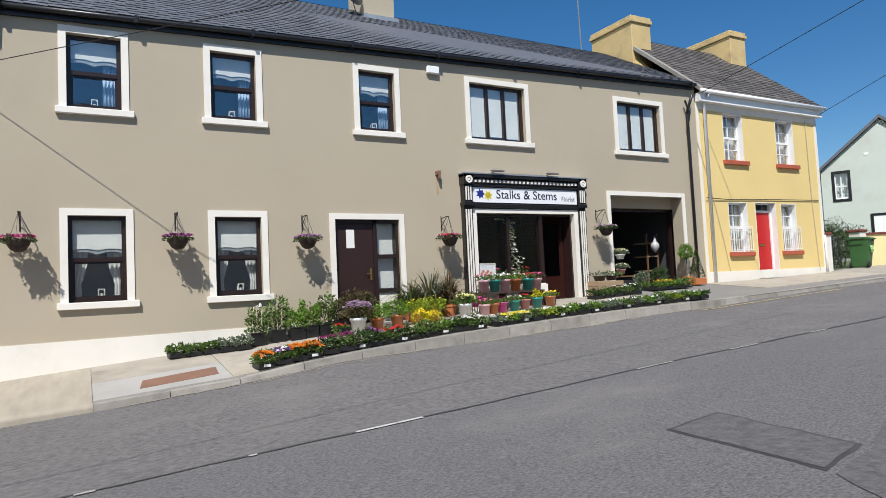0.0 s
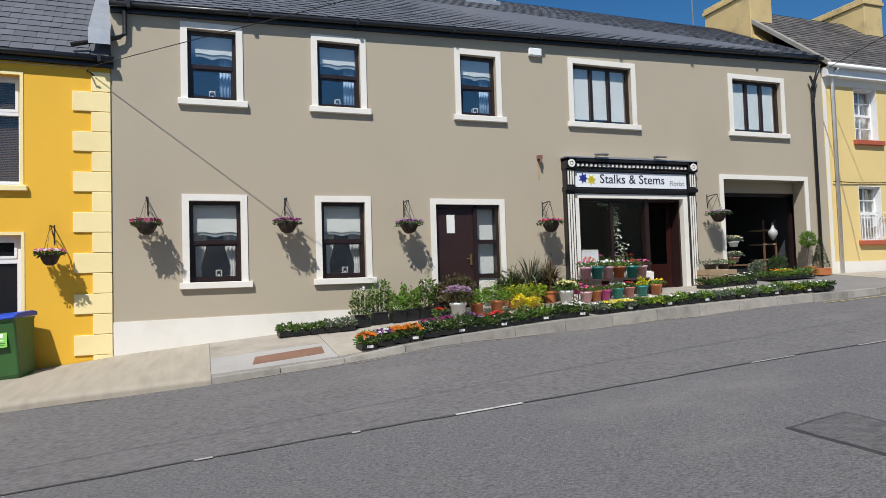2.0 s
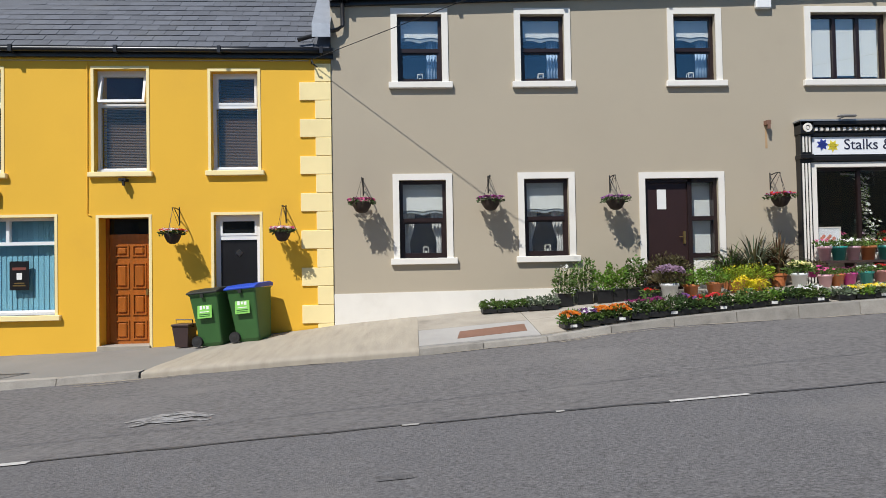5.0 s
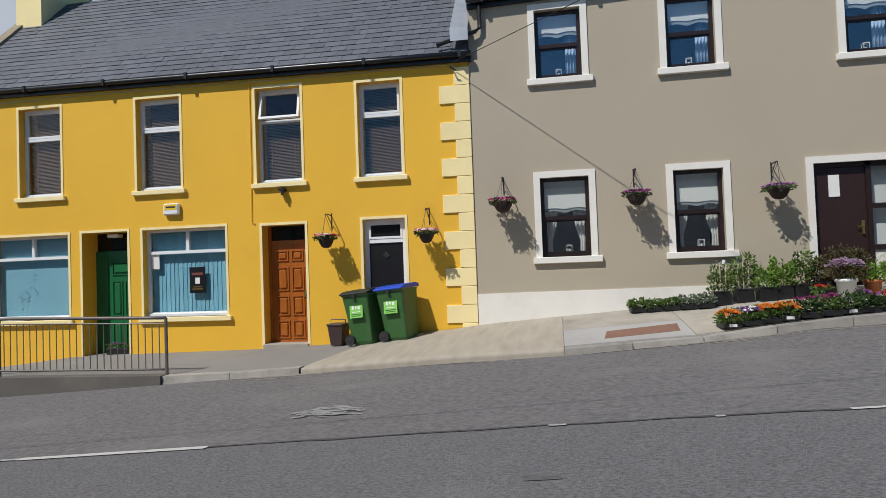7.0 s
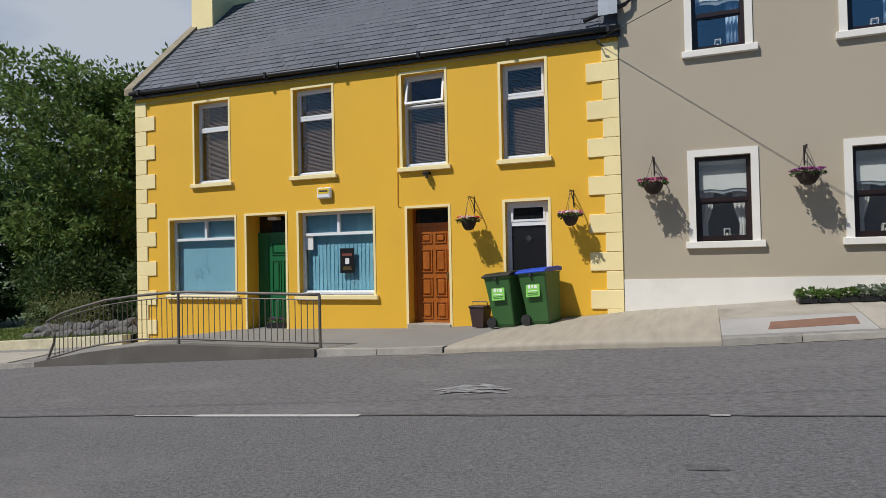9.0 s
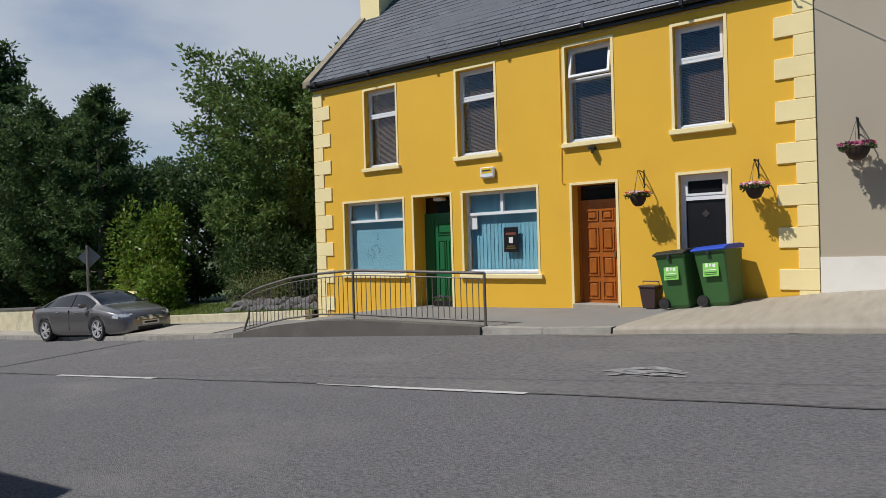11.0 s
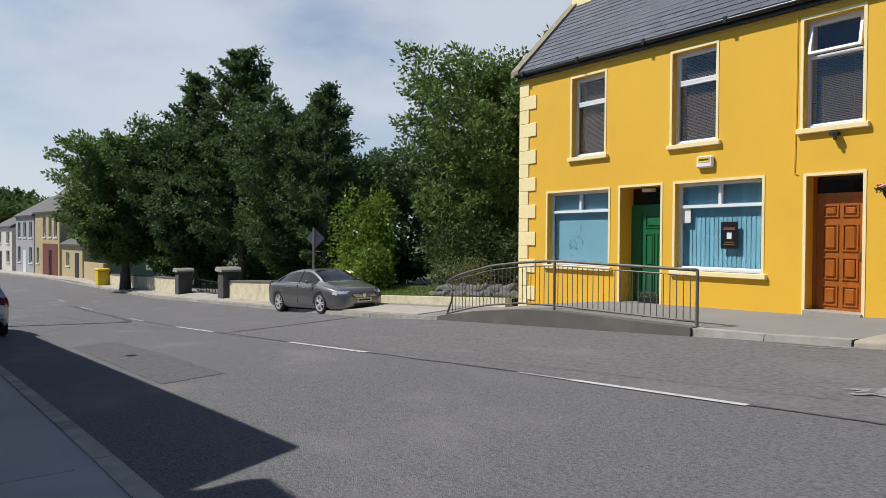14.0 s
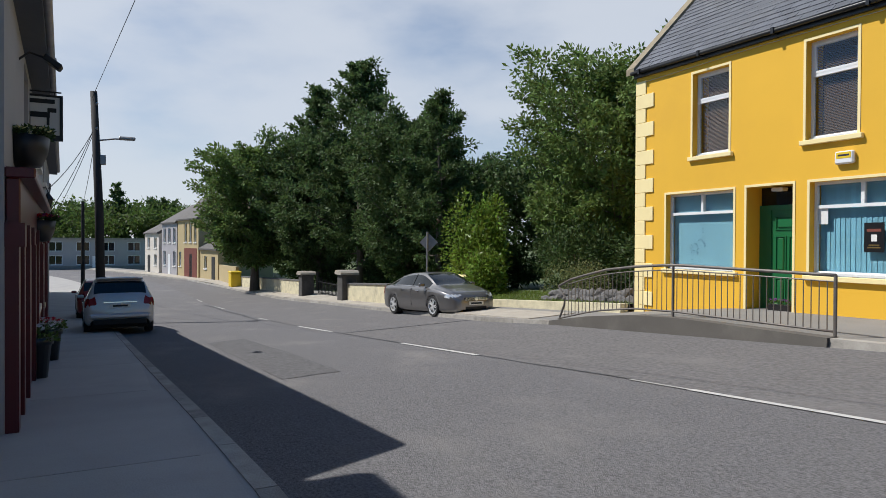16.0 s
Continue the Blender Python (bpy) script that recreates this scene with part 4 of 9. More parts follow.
def sash(x0, x1, z0, z1):
    HOLES_YEL.append((x0, x1, z0, z1))
    fy = Y_WALL + 0.16
    win = part("window", band(bmesh.new(), x0, x1, z0, z1, 0.05, fy, fy + 0.08, True), M_UPVC, cottage, "white sash window with small panes")
    part("reveal", band(bmesh.new(), x0 + 0.001, x1 - 0.001, z0, z1 - 0.001, 0.014, Y_WALL - 0.006, fy - 0.001), M_UPVC, win)
    mid = (z0 + z1) / 2
    bm = boxes((x0 + 0.05, x1 - 0.05, fy - 0.01, fy + 0.06, mid - 0.03, mid + 0.03))
    for x in ((x0 + x1) / 2,):
        box(bm, x - 0.011, x + 0.011, fy + 0.01, fy + 0.04, z0 + 0.05, z1 - 0.05)
    for za, zb in ((z0 + 0.05, mid - 0.03), (mid + 0.03, z1 - 0.05)):
        box(bm, x0 + 0.05, x1 - 0.05, fy + 0.01, fy + 0.04, (za + zb) / 2 - 0.011, (za + zb) / 2 + 0.011)
    part("glazing_bar", bm, M_UPVC, win)
    pane(win, x0 + 0.045, x1 - 0.045, z0 + 0.045, z1 - 0.045, fy + 0.045)
    part("window_sill", boxes((x0 - 0.08, x1 + 0.14, Y_WALL - 0.09, Y_WALL + 0.16, z0 - 0.12, z0 + 0.002), bevel=0.01), M_REDSILL, win, "red painted sill")
    cloth("curtain", win, x0 + 0.05, x1 - 0.05, z1 - 0.06, lambda x: z0 + 0.05, fy + 0.16, M_NET, folds=9, amp=0.02)
    return win


for x0, x1, z0, z1 in ((16.43, 17.28, 3.16, 4.54), (18.81, 19.67, 3.16, 4.54)):
    sash(x0, x1, z0, z1)
for x0, x1, z0, z1 in ((16.42, 17.24, 0.53, 1.96), (18.80, 19.53, 0.53, 1.96)):
    w_ = sash(x0, x1, z0, z1)
    bm = bmesh.new()
    for k in range(10):
        x = x0 - 0.02 + (x1 - x0 + 0.1) * k / 9
        tube(bm, [(x, Y_WALL - 0.06, z0 + 0.06), (x, Y_WALL - 0.06, z0 + 0.72)], 0.009, 6)
    for z in (z0 + 0.06, z0 + 0.6, z0 + 0.72):
        box(bm, x0 - 0.04, x1 + 0.1, Y_WALL - 0.07, Y_WALL - 0.05, z - 0.01, z + 0.01)
    part("window_guard", bm, M_UPVC, w_, "white iron window guard")
HOLES_YEL.append((17.60, 18.55, -0.3, 1.98))
part("wall", wall_mesh(15.33, 20.9, -2.5, 4.75, Y_WALL, Y_WALL + 0.4, HOLES_YEL), M_YELLOW, cottage)
part("side_wall", boxes((20.6, 20.9, 12.6, 18.2, -2.5, 4.8), (15.33, 20.6, 17.9, 18.2, -2.5, 4.8)), M_YELLOW, cottage)
bm = bmesh.new()
prism(bm, [(12.2, 4.6), (15.2, 7.5), (18.2, 4.6)], "x", 15.36, 15.6)
part("gable", bm, M_YELLOW, cottage)
bm = bmesh.new()
prism(bm, [(12.2, 4.6), (15.2, 7.5), (18.2, 4.6)], "x", 20.62, 20.9)
part("gable", bm, M_YELLOW, cottage)
part("plinth", boxes((15.34, 20.9, Y_WALL - 0.015, Y_WALL + 0.02, -2.4, 0.0)), M_WHITE, cottage, "white painted plinth")
part("corner_band", boxes((15.34, 15.45, Y_WALL - 0.012, Y_WALL + 0.02, 0.0, 4.75), (20.78, 20.9, Y_WALL - 0.012, Y_WALL + 0.02, 0.0, 4.75), (15.45, 20.78, Y_WALL - 0.012, Y_WALL + 0.02, 4.55, 4.75)), M_WHITE, cottage)
roof_deck(cottage, 15.34, 21.0, yel_eave, yel_ridge, M_SLATE_OLD)
slates("slate_covering", cottage, 15.42, 21.0, yel_eave, yel_ridge, M_SLATE_OLD, wide=0.3, gauge=0.19, seed=8)
part("gutter", tube(bmesh.new(), [(15.32, 11.95, 5.0), (21.05, 11.95, 5.0)], 0.06, 10), M_UPVC, cottage, "white gutter", smooth=True)
part("soffit", boxes((15.34, 21.0, 12.02, 12.19, 4.74, 4.97)), M_UPVC, cottage)
bm = bmesh.new()
(ya, za), (yb, zb) = yel_eave(0), yel_ridge(0)
prism(bm, [(ya, za - 0.06), (ya, za + 0.06), (yb, zb + 0.07), (yb, zb - 0.06)], "x", 15.30, 15.46)
part("verge", bm, M_KERB, cottage, "weathered barge at the raised gable")
for nm, x0, x1, y0, y1, z0, z1 in (("chimney", 15.28, 16.1, 14.3, 16.1, 6.0, 8.05), ("chimney", 20.1, 20.9, 14.45, 16.3, 6.0, 8.35)):
    bm = boxes((x0, x1, y0, y1, z0, z1 - 0.22), (x0 - 0.05, x1 + 0.05, y0 - 0.05, y1 + 0.05, z1 - 0.22, z1 - 0.1), (x0 - 0.02, x1 + 0.02, y0 - 0.02, y1 + 0.02, z1 - 0.1, z1), bevel=0.015)
    part(nm, bm, M_CHIMNEY, cottage, "stained cream chimney stack")
rooms(cottage, 15.36, 20.55, 12.61, 16, ((2.6, 4.7), (-0.4, 2.5)))
# grey house chimney
bm = boxes((6.65, 7.5, 14.9, 15.9, 6.2, 8.2))
part("chimney", bm, M_TAUPE, grey, "rendered chimney stack")
part("flashing", boxes((6.6, 7.55, 14.75, 14.9, 6.62, 6.86)), M_LEAD, grey)


# ---- near side of the street ----
M_PUBRED = mat("dark_red_gloss", (0.095, 0.010, 0.013), 0.35, var=0.15, scale=3, bump=0.05)
M_PUBWALL = mat("pale_grey_render", (0.37, 0.36, 0.34), 0.85, var=0.08, scale=0.8, fine=120, bump=0.2, stain=(0.36, 0.35, 0.32), stain_amt=0.4)
M_BEIGE = mat("beige_render", (0.50, 0.44, 0.30), 0.85, var=0.08, scale=0.8, fine=120, bump=0.2, stain=(0.36, 0.31, 0.22), stain_amt=0.4)
M_WOOD = mat("brown_wood", (0.16, 0.085, 0.045), 0.6, var=0.25, scale=3, fine=40, bump=0.3, stretch=(6, 6, 1))
M_POLE = mat("tarred_pole", (0.030, 0.026, 0.024), 0.85, var=0.3, scale=3, fine=40, bump=0.4, stretch=(8, 8, 1))
M_CABLE = mat("black_cable", (0.012, 0.012, 0.012), 0.6, var=0.1, bump=0)


TURN_PUB = math.degrees(math.atan(0.058))
pub = thing("public_house", "pub with a dark red timber front and pale upper wall", "house", at=(-10, -0.46, 0), rz=TURN_PUB)
# in the pub's own axes x runs along its front, the street lies towards +y
bm = wall_mesh(-14.0, 4.3, -4.2, 1.88, -0.35, 0.0, [(-3.4, -2.4, 0.9, 1.65), (-7.4, -6.4, 0.9, 1.65), (0.4, 1.4, 0.95, 1.65), (-5.4, -4.3, -1.6, -0.2), (-2.7, -1.0, -1.4, -0.1)])
part("wall", bm, M_PUBWALL, pub)
part("body", boxes((-14.0, 4.3, -6.5, -0.36, -4.2, 1.83)), M_PUBWALL, pub)
bm = bmesh.new()
prism(bm, [(0.22, 1.75), (0.22, 1.95), (-3.3, 4.0), (-6.8, 1.83)], "x", -14.1, 4.35)
part("roof", bm, M_SLATE, pub)
part("gutter", tube(bmesh.new(), [(-14.1, 0.24, 1.86), (4.35, 0.24, 1.86)], 0.055, 8), M_STEEL, pub, "pale painted gutter", smooth=True)
for xa, xb, za, zb in ((-3.4, -2.4, 0.9, 1.65), (-7.4, -6.4, 0.9, 1.65), (0.4, 1.4, 0.95, 1.65), (-5.4, -4.3, -1.6, -0.2), (-2.7, -1.0, -1.4, -0.1)):
    w_ = part("window", band(bmesh.new(), xa, xb, za, zb, 0.06, -0.14, -0.08, True), M_BROWN if za > 0 else M_CREAM, pub)
    pane(w_, xa + 0.05, xb - 0.05, za + 0.05, zb - 0.05, -0.12)
    part("window_sill", boxes((xa - 0.05, xb + 0.05, -0.1, 0.07, za - 0.09, za)), M_WHITE, w_)
# timber shopfront
for xp in (-6.6, -5.75, -3.6, -2.95, -0.6, 0.6, 2.2, 3.3, 4.15):
    bm = bmesh.new()
    box(bm, xp - 0.11, xp + 0.11, 0.0, 0.09, -4.0, -0.40)
    box(bm, xp - 0.14, xp + 0.14, 0.0, 0.13, -0.40, -0.22)
    part("pilaster", bm, M_PUBRED, pub)
part("fascia", boxes((-6.8, 4.25, 0.004, 0.10, -0.26, 0.12), (-6.85, 4.28, 0.0, 0.2, 0.12, 0.20), bevel=0.01), M_PUBRED, pub, "dark red shopfront fascia")
part("stallriser", boxes((-6.5, -0.7, 0.003, 0.05, -4.0, -1.5), (0.7, 4.25, 0.003, 0.05, -4.0, -0.2)), M_PUBRED, pub)
part("door", boxes((-0.5, 0.5, 0.004, 0.03, -3.5, -0.26)), M_WOOD, pub, "dark timber door")
part("awning_bar", boxes((-5.4, -4.3, 0.0, 0.10, -0.2, -0.1), (-2.7, -1.0, 0.0, 0.1, -0.1, 0.02)), M_CREAM, pub)

M_NEARWALL = mat("pale_render", (0.64, 0.65, 0.66), 0.85, var=0.08, scale=0.8, fine=120, bump=0.2, stain=(0.48, 0.48, 0.48), stain_amt=0.4)
near_house = thing("terrace_house", "rendered terrace house behind the pavement", "house")
part("wall", wall_mesh(-5.6, 16, -4, 2.9, -1.6, -1.25, [(-3.5, -2.5, -0.5, 0.9), (2.5, 3.6, -0.3, 1.1), (-3.5, -2.5, 1.5, 2.65), (6, 7, -0.2, 1.2), (2.5, 3.6, 1.5, 2.65)]), M_NEARWALL, near_house)
part("body", boxes((-5.6, 16, -7.5, -1.61, -4, 2.85)), M_NEARWALL, near_house)
bm = bmesh.new()
prism(bm, [(-1.0, 2.78), (-1.0, 2.96), (-4.4, 5.3), (-7.8, 2.8)], "x", -5.6, 16.1)
part("roof", bm, M_SLATE, near_house)
for xa, xb, za, zb in ((-3.5, -2.5, -0.5, 0.9), (2.5, 3.6, -0.3, 1.1), (-3.5, -2.5, 1.5, 2.65), (6, 7, -0.2, 1.2), (2.5, 3.6, 1.5, 2.65)):
    w_ = part("window", band(bmesh.new(), xa, xb, za, zb, 0.06, -1.45, -1.38, True), M_UPVC, near_house)
    pane(w_, xa + 0.05, xb - 0.05, za + 0.05, zb - 0.05, -1.42)

lower_terrace = thing("terrace_house", "cream terrace houses further down the street", "house", at=(-23, -1.34, 0), rz=TURN_PUB + 1.5)
part("wall", wall_mesh(-40, -1.2, -7, 1.4, -0.3, 0, [(-4, -3, -2.4, -1.0), (-8.5, -7.5, -2.5, -1.1), (-13, -12, -2.6, -1.2), (-18, -17, -2.8, -1.4)]), M_BEIGE, lower_terrace)
part("body", boxes((-40, -1.2, -6, -0.31, -7, 1.35)), M_BEIGE, lower_terrace)
bm = bmesh.new()
prism(bm, [(0.2, 1.3), (0.2, 1.46), (-3, 3.6), (-6.2, 1.3)], "x", -40, -1.15)
part("roof", bm, M_SLATE, lower_terrace)
for xa, za in ((-4, -2.4), (-8.5, -2.5), (-13, -2.6), (-18, -2.8)):
    w_ = part("window", band(bmesh.new(), xa, xa + 1, za, za + 1.4, 0.07, -0.16, -0.1, True), M_UPVC, lower_terrace)
    pane(w_, xa + 0.05, xa + 0.95, za + 0.05, za + 1.35, -0.14)
    part("downpipe", tube(bmesh.new(), [(xa - 1.2, 0.06, -6), (xa - 1.2, 0.06, 1.3)], 0.045, 8), M_GUTTER, lower_terrace)


def letters(name, words, parent, m, size, material, depth=0.004, label="", align="CENTER"):
    """Raised lettering as a mesh, with Blender's own font."""
    cu = bpy.data.curves.new(name, "FONT")
    cu.body, cu.size, cu.extrude, cu.align_x = words, size, depth, align
    cu.resolution_u = 3
    tmp = bpy.data.objects.new(name, cu)
    me = bpy.data.meshes.new_from_object(tmp)
    bpy.data.objects.remove(tmp)
    ob = mesh_part(name, me, material, parent, label)
    ob.matrix_basis = m
    return ob


upper_house = thing("terrace_house", "rendered terrace house further up the near side", "house")
part("wall", wall_mesh(16.2, 42, -3, 4.6, -1.6, -1.25, [(a, a + 1.1, z, z + 1.4) for a in (18, 22, 26, 31, 36) for z in (0.2, 2.7)]), M_BEIGE, upper_house)
part("body", boxes((16.2, 42, -7.5, -1.61, -3, 4.55)), M_BEIGE, upper_house)
bm = bmesh.new()
prism(bm, [(-1.0, 4.48), (-1.0, 4.66), (-4.4, 7.0), (-7.8, 4.5)], "x", 16.15, 42.1)
part("roof", bm, M_SLATE, upper_house)
for a in (18, 22, 26, 31, 36):
    for z in (0.2, 2.7):
        w_ = part("window", band(bmesh.new(), a, a + 1.1, z, z + 1.4, 0.06, -1.45, -1.38, True), M_UPVC, upper_house)
        pane(w_, a + 0.05, a + 1.05, z + 0.05, z + 1.35, -1.42)

# hanging pub sign, seen from up the street; it faces +x
M_SIGNWHITE = mat("sign_white", (0.62, 0.62, 0.58), 0.5, var=0.08, scale=3, bump=0.05)
pub_sign = thing("pub_sign", "black framed white hanging pub sign", "sign", at=(-10.0, -0.64, 0.97))
pub_sign.scale = (0.714, 0.93, 0.714)
part("board", boxes((-0.02, 0.02, 0.04, 0.56, 0.04, 0.80)), M_SIGNWHITE, pub_sign)
part("frame", boxes((-0.03, 0.03, 0.0, 0.04, 0, 0.84), (-0.03, 0.03, 0.56, 0.60, 0, 0.84), (-0.03, 0.03, 0.04, 0.56, 0.80, 0.84), (-0.03, 0.03, 0.04, 0.56, 0, 0.10)), M_BLACK, pub_sign)
part("lettering_bar", boxes((0.022, 0.028, 0.10, 0.50, 0.68, 0.76)), M_BLACK, pub_sign, "dark brand lettering drawn as a bar")
part("lettering_bar", boxes((0.022, 0.028, 0.20, 0.42, 0.16, 0.25)), M_BLACK, pub_sign)
bm = boxes((0.022, 0.028, 0.18, 0.44, 0.42, 0.52), (0.022, 0.028, 0.17, 0.205, 0.28, 0.43), (0.022, 0.028, 0.40, 0.435, 0.28, 0.43), (0.022, 0.028, 0.41, 0.52, 0.52, 0.60))
part("emblem", bm, M_BLACK, pub_sign, "plain dark emblem")
part("bracket", tube(bmesh.new(), [(0, -0.3, 0.9), (0, 0.58, 0.9)], 0.015, 6), M_IRON, pub_sign)
for yy in (0.1, 0.5):
    part("hanger", tube(bmesh.new(), [(0, yy, 0.84), (0, yy, 0.9)], 0.008, 6), M_IRON, pub_sign)

flood = thing("flood_lamp", "small black flood lamp on a long arm under the eaves", "lamp", at=(-14.4, -0.85, 3.05))
part("arm", tube(bmesh.new(), [(0, 0, 0.10), (0.05, 0.25, 0.12), (0.1, 0.34, 0.08)], 0.015, 6), M_IRON, flood)
part("head", boxes((-0.06, 0.24, 0.30, 0.42, -0.07, 0.03), bevel=0.02), M_STEEL, flood)
wall_lantern = thing("wall_lantern", "black iron carriage lantern on the pub wall", "lamp", at=(-13.6, -0.74, 0.25))
part("bracket", tube(bmesh.new(), [(0, 0, 0.3), (0, 0.18, 0.36), (0, 0.22, 0.26)], 0.012, 6), M_IRON, wall_lantern)
part("lantern_body", lathe(bmesh.new(), [(0.03, -0.1), (0.08, 0.12), (0.10, 0.14), (0.03, 0.24), (0.01, 0.27)], 6, (0, 0.22, 0)), M_IRON, wall_lantern)


# ---- plants: leaves ----
def leaf_cloud(pts, dirs, lengths, widths, rnd):
    """Vertices and faces of many single leaves, each a folded diamond."""
    n = len(pts)
    d = dirs / np.linalg.norm(dirs, axis=1)[:, None]
    a = rnd.normal(size=(n, 3))
    side = np.cross(d, a)
    side /= np.linalg.norm(side, axis=1)[:, None] + 1e-9
    L, W = np.asarray(lengths)[:, None], np.asarray(widths)[:, None]
    up = np.cross(side, d)
    v = np.stack([pts, pts + d * L * 0.45 + side * W * 0.5 + up * L * 0.04, pts + d * L, pts + d * L * 0.45 - side * W * 0.5 + up * L * 0.04], 1).reshape(-1, 3)
    f = np.arange(4 * n).reshape(n, 4)
    return v, f


def leaf_mesh(name, v, f):
    me = bpy.data.meshes.new(name)
    me.vertices.add(len(v))
    me.vertices.foreach_set("co", np.asarray(v, dtype=np.float32).ravel())
    me.loops.add(len(f) * 4)
    me.loops.foreach_set("vertex_index", np.asarray(f, dtype=np.int32).ravel())
    me.polygons.add(len(f))
    me.polygons.foreach_set("loop_start", np.arange(0, 4 * len(f), 4, dtype=np.int32))
    me.update(calc_edges=True)
    return me


def blob_points(rnd, n, centre, radii, shell=0.5):
    p = rnd.normal(size=(n, 3))
    p /= np.linalg.norm(p, axis=1)[:, None]
    r = (shell + (1 - shell) * rnd.random(n))[:, None]
    return np.asarray(centre) + p * r * np.asarray(radii), p


L_TREE = leaf_mat("dark_tree_leaf", (0.084, 0.132, 0.044), 0.4, 0.02)
L_WOODS = leaf_mat("woodland_leaf", (0.10, 0.15, 0.035), 0.5, 0.02)
L_ASH = leaf_mat("ash_leaf", (0.14, 0.205, 0.055), 0.4, 0.02)
L_LAUREL = leaf_mat("laurel_leaf", (0.165, 0.24, 0.035), 0.6, 0.025, rough=0.4)
L_ROUND = leaf_mat("dull_olive_leaf", (0.17, 0.19, 0.075), 0.4, 0.02)
L_SHRUB = leaf_mat("shrub_leaf", (0.06, 0.095, 0.03), 0.4, 0.02)
M_BARK = mat("bark", (0.13, 0.105, 0.08), 0.9, var=0.3, scale=4, fine=30, bump=0.8, dist=0.02, stretch=(3, 3, 0.6))


def tree(x, y, h, spread_r, seed, leaf, base_z=None, trunk=0.16, crown_from=0.22, clumps=90, per=130, leaf_len=0.17, shape="oval", label="tall leafy green tree", lean=(0, 0)):
    """A trunk, boughs that leave it all the way up, and sprays of leaves strung along each bough, so that the outline is ragged and light shows through."""
    rnd = np.random.RandomState(seed)
    z0 = (Z_WALL(x) if base_z is None else base_z) - 0.1
    t = thing("tree", label, "tree", at=(x, y, z0))
    top = np.array([lean[0], lean[1], h])
    bm = bmesh.new()
    axis = [top * s + np.array([rnd.normal() * 0.10 * s, rnd.normal() * 0.10 * s, 0]) for s in (0, 0.15, 0.35, 0.55, 0.75, 0.97)]
    tube(bm, [tuple(p) for p in axis], [trunk * 1.25, trunk, trunk * 0.85, trunk * 0.6, trunk * 0.35, 0.02], 9)
    part("trunk", bm, M_BARK, t, smooth=True)
    V, F, k = [], [], 0
    bm = bmesh.new()
    boughs = max(12, clumps // 2)
    for c in range(boughs):
        u = (c + 0.8 * rnd.random()) / boughs
        s = crown_from + (1 - crown_from) * u
        if shape == "cone":
            w, rise = (1 - u) ** 0.8 * min(1, 0.55 + 2.5 * u) + 0.05, 0.10 + 0.35 * u
        else:
            w, rise = math.sin(math.pi * min(0.14 + 0.80 * u, 1)) ** 0.7, 0.25 + 0.75 * u
        a = c * 2.39996 + rnd.normal() * 0.25
        reach = spread_r * w * (rnd.uniform(0.62, 1.28) if shape == "cone" else rnd.uniform(0.74, 1.13)) * (1 + (0.35 if shape == "cone" else 0.22) * noise.noise((math.cos(a) * 1.2 + seed, math.sin(a) * 1.2, s * 4)))
        out = np.array([math.cos(a), math.sin(a), 0.0])
        side = np.array([-out[1], out[0], 0.0])
        root = top * max(0.06, s - 0.10 * rise)
        bough = lambda q: root + out * reach * q + np.array([0, 0, reach * (rise * q + 0.22 * q * q - 0.10 * math.sin(math.pi * q))])
        tube(bm, [tuple(bough(q)) for q in (0, 0.35, 0.7, 1.0)], [max(0.02, trunk * 0.30 * (1 - 0.6 * u)), trunk * 0.17, trunk * 0.09, 0.008], 5, cap=False)
        sprays = 3 + int(3.2 * min(1.4, reach / 2.2))
        for q_ in range(sprays):
            q = 0.30 + 0.74 * (q_ + rnd.random()) / sprays
            cen = bough(q) + side * rnd.normal() * 0.17 * reach * (1.15 - 0.5 * q) + np.array([0, 0, rnd.normal() * 0.06 * reach])
            size = (0.16 + (0.060 if shape == "cone" else 0.080) * spread_r) * rnd.uniform(0.6, 1.3)
            n = int(per * 0.62 * rnd.uniform(0.7, 1.2))
            g = rnd.normal(size=(n, 3))
            g /= np.linalg.norm(g, axis=1)[:, None] + 1e-9
            g *= (0.15 + 0.85 * rnd.random(n) ** 0.6)[:, None]
            way = out * 0.9 + side * rnd.normal() * 0.5 + np.array([0, 0, 0.35 + rise * 0.5])
            way /= np.linalg.norm(way)
            p = cen + g * np.array([size, size, size * (0.42 if shape == "cone" else 0.62)]) + way * (g @ way)[:, None] * size * 0.8
            d = g * 0.8 + way * 0.35 + rnd.normal(size=g.shape) * 0.55 + np.array([0, 0, -0.12])
            v, f = leaf_cloud(p, d, leaf_len * 0.82 * rnd.uniform(0.6, 1.35, n), leaf_len * 0.40 * rnd.uniform(0.7, 1.3, n), rnd)
            V.append(v)
            F.append(f + k)
            k += len(v)
    part("limb", bm, M_BARK, t)
    mesh_part("crown", leaf_mesh("crown", np.concatenate(V), np.concatenate(F)), leaf, t)
    return t


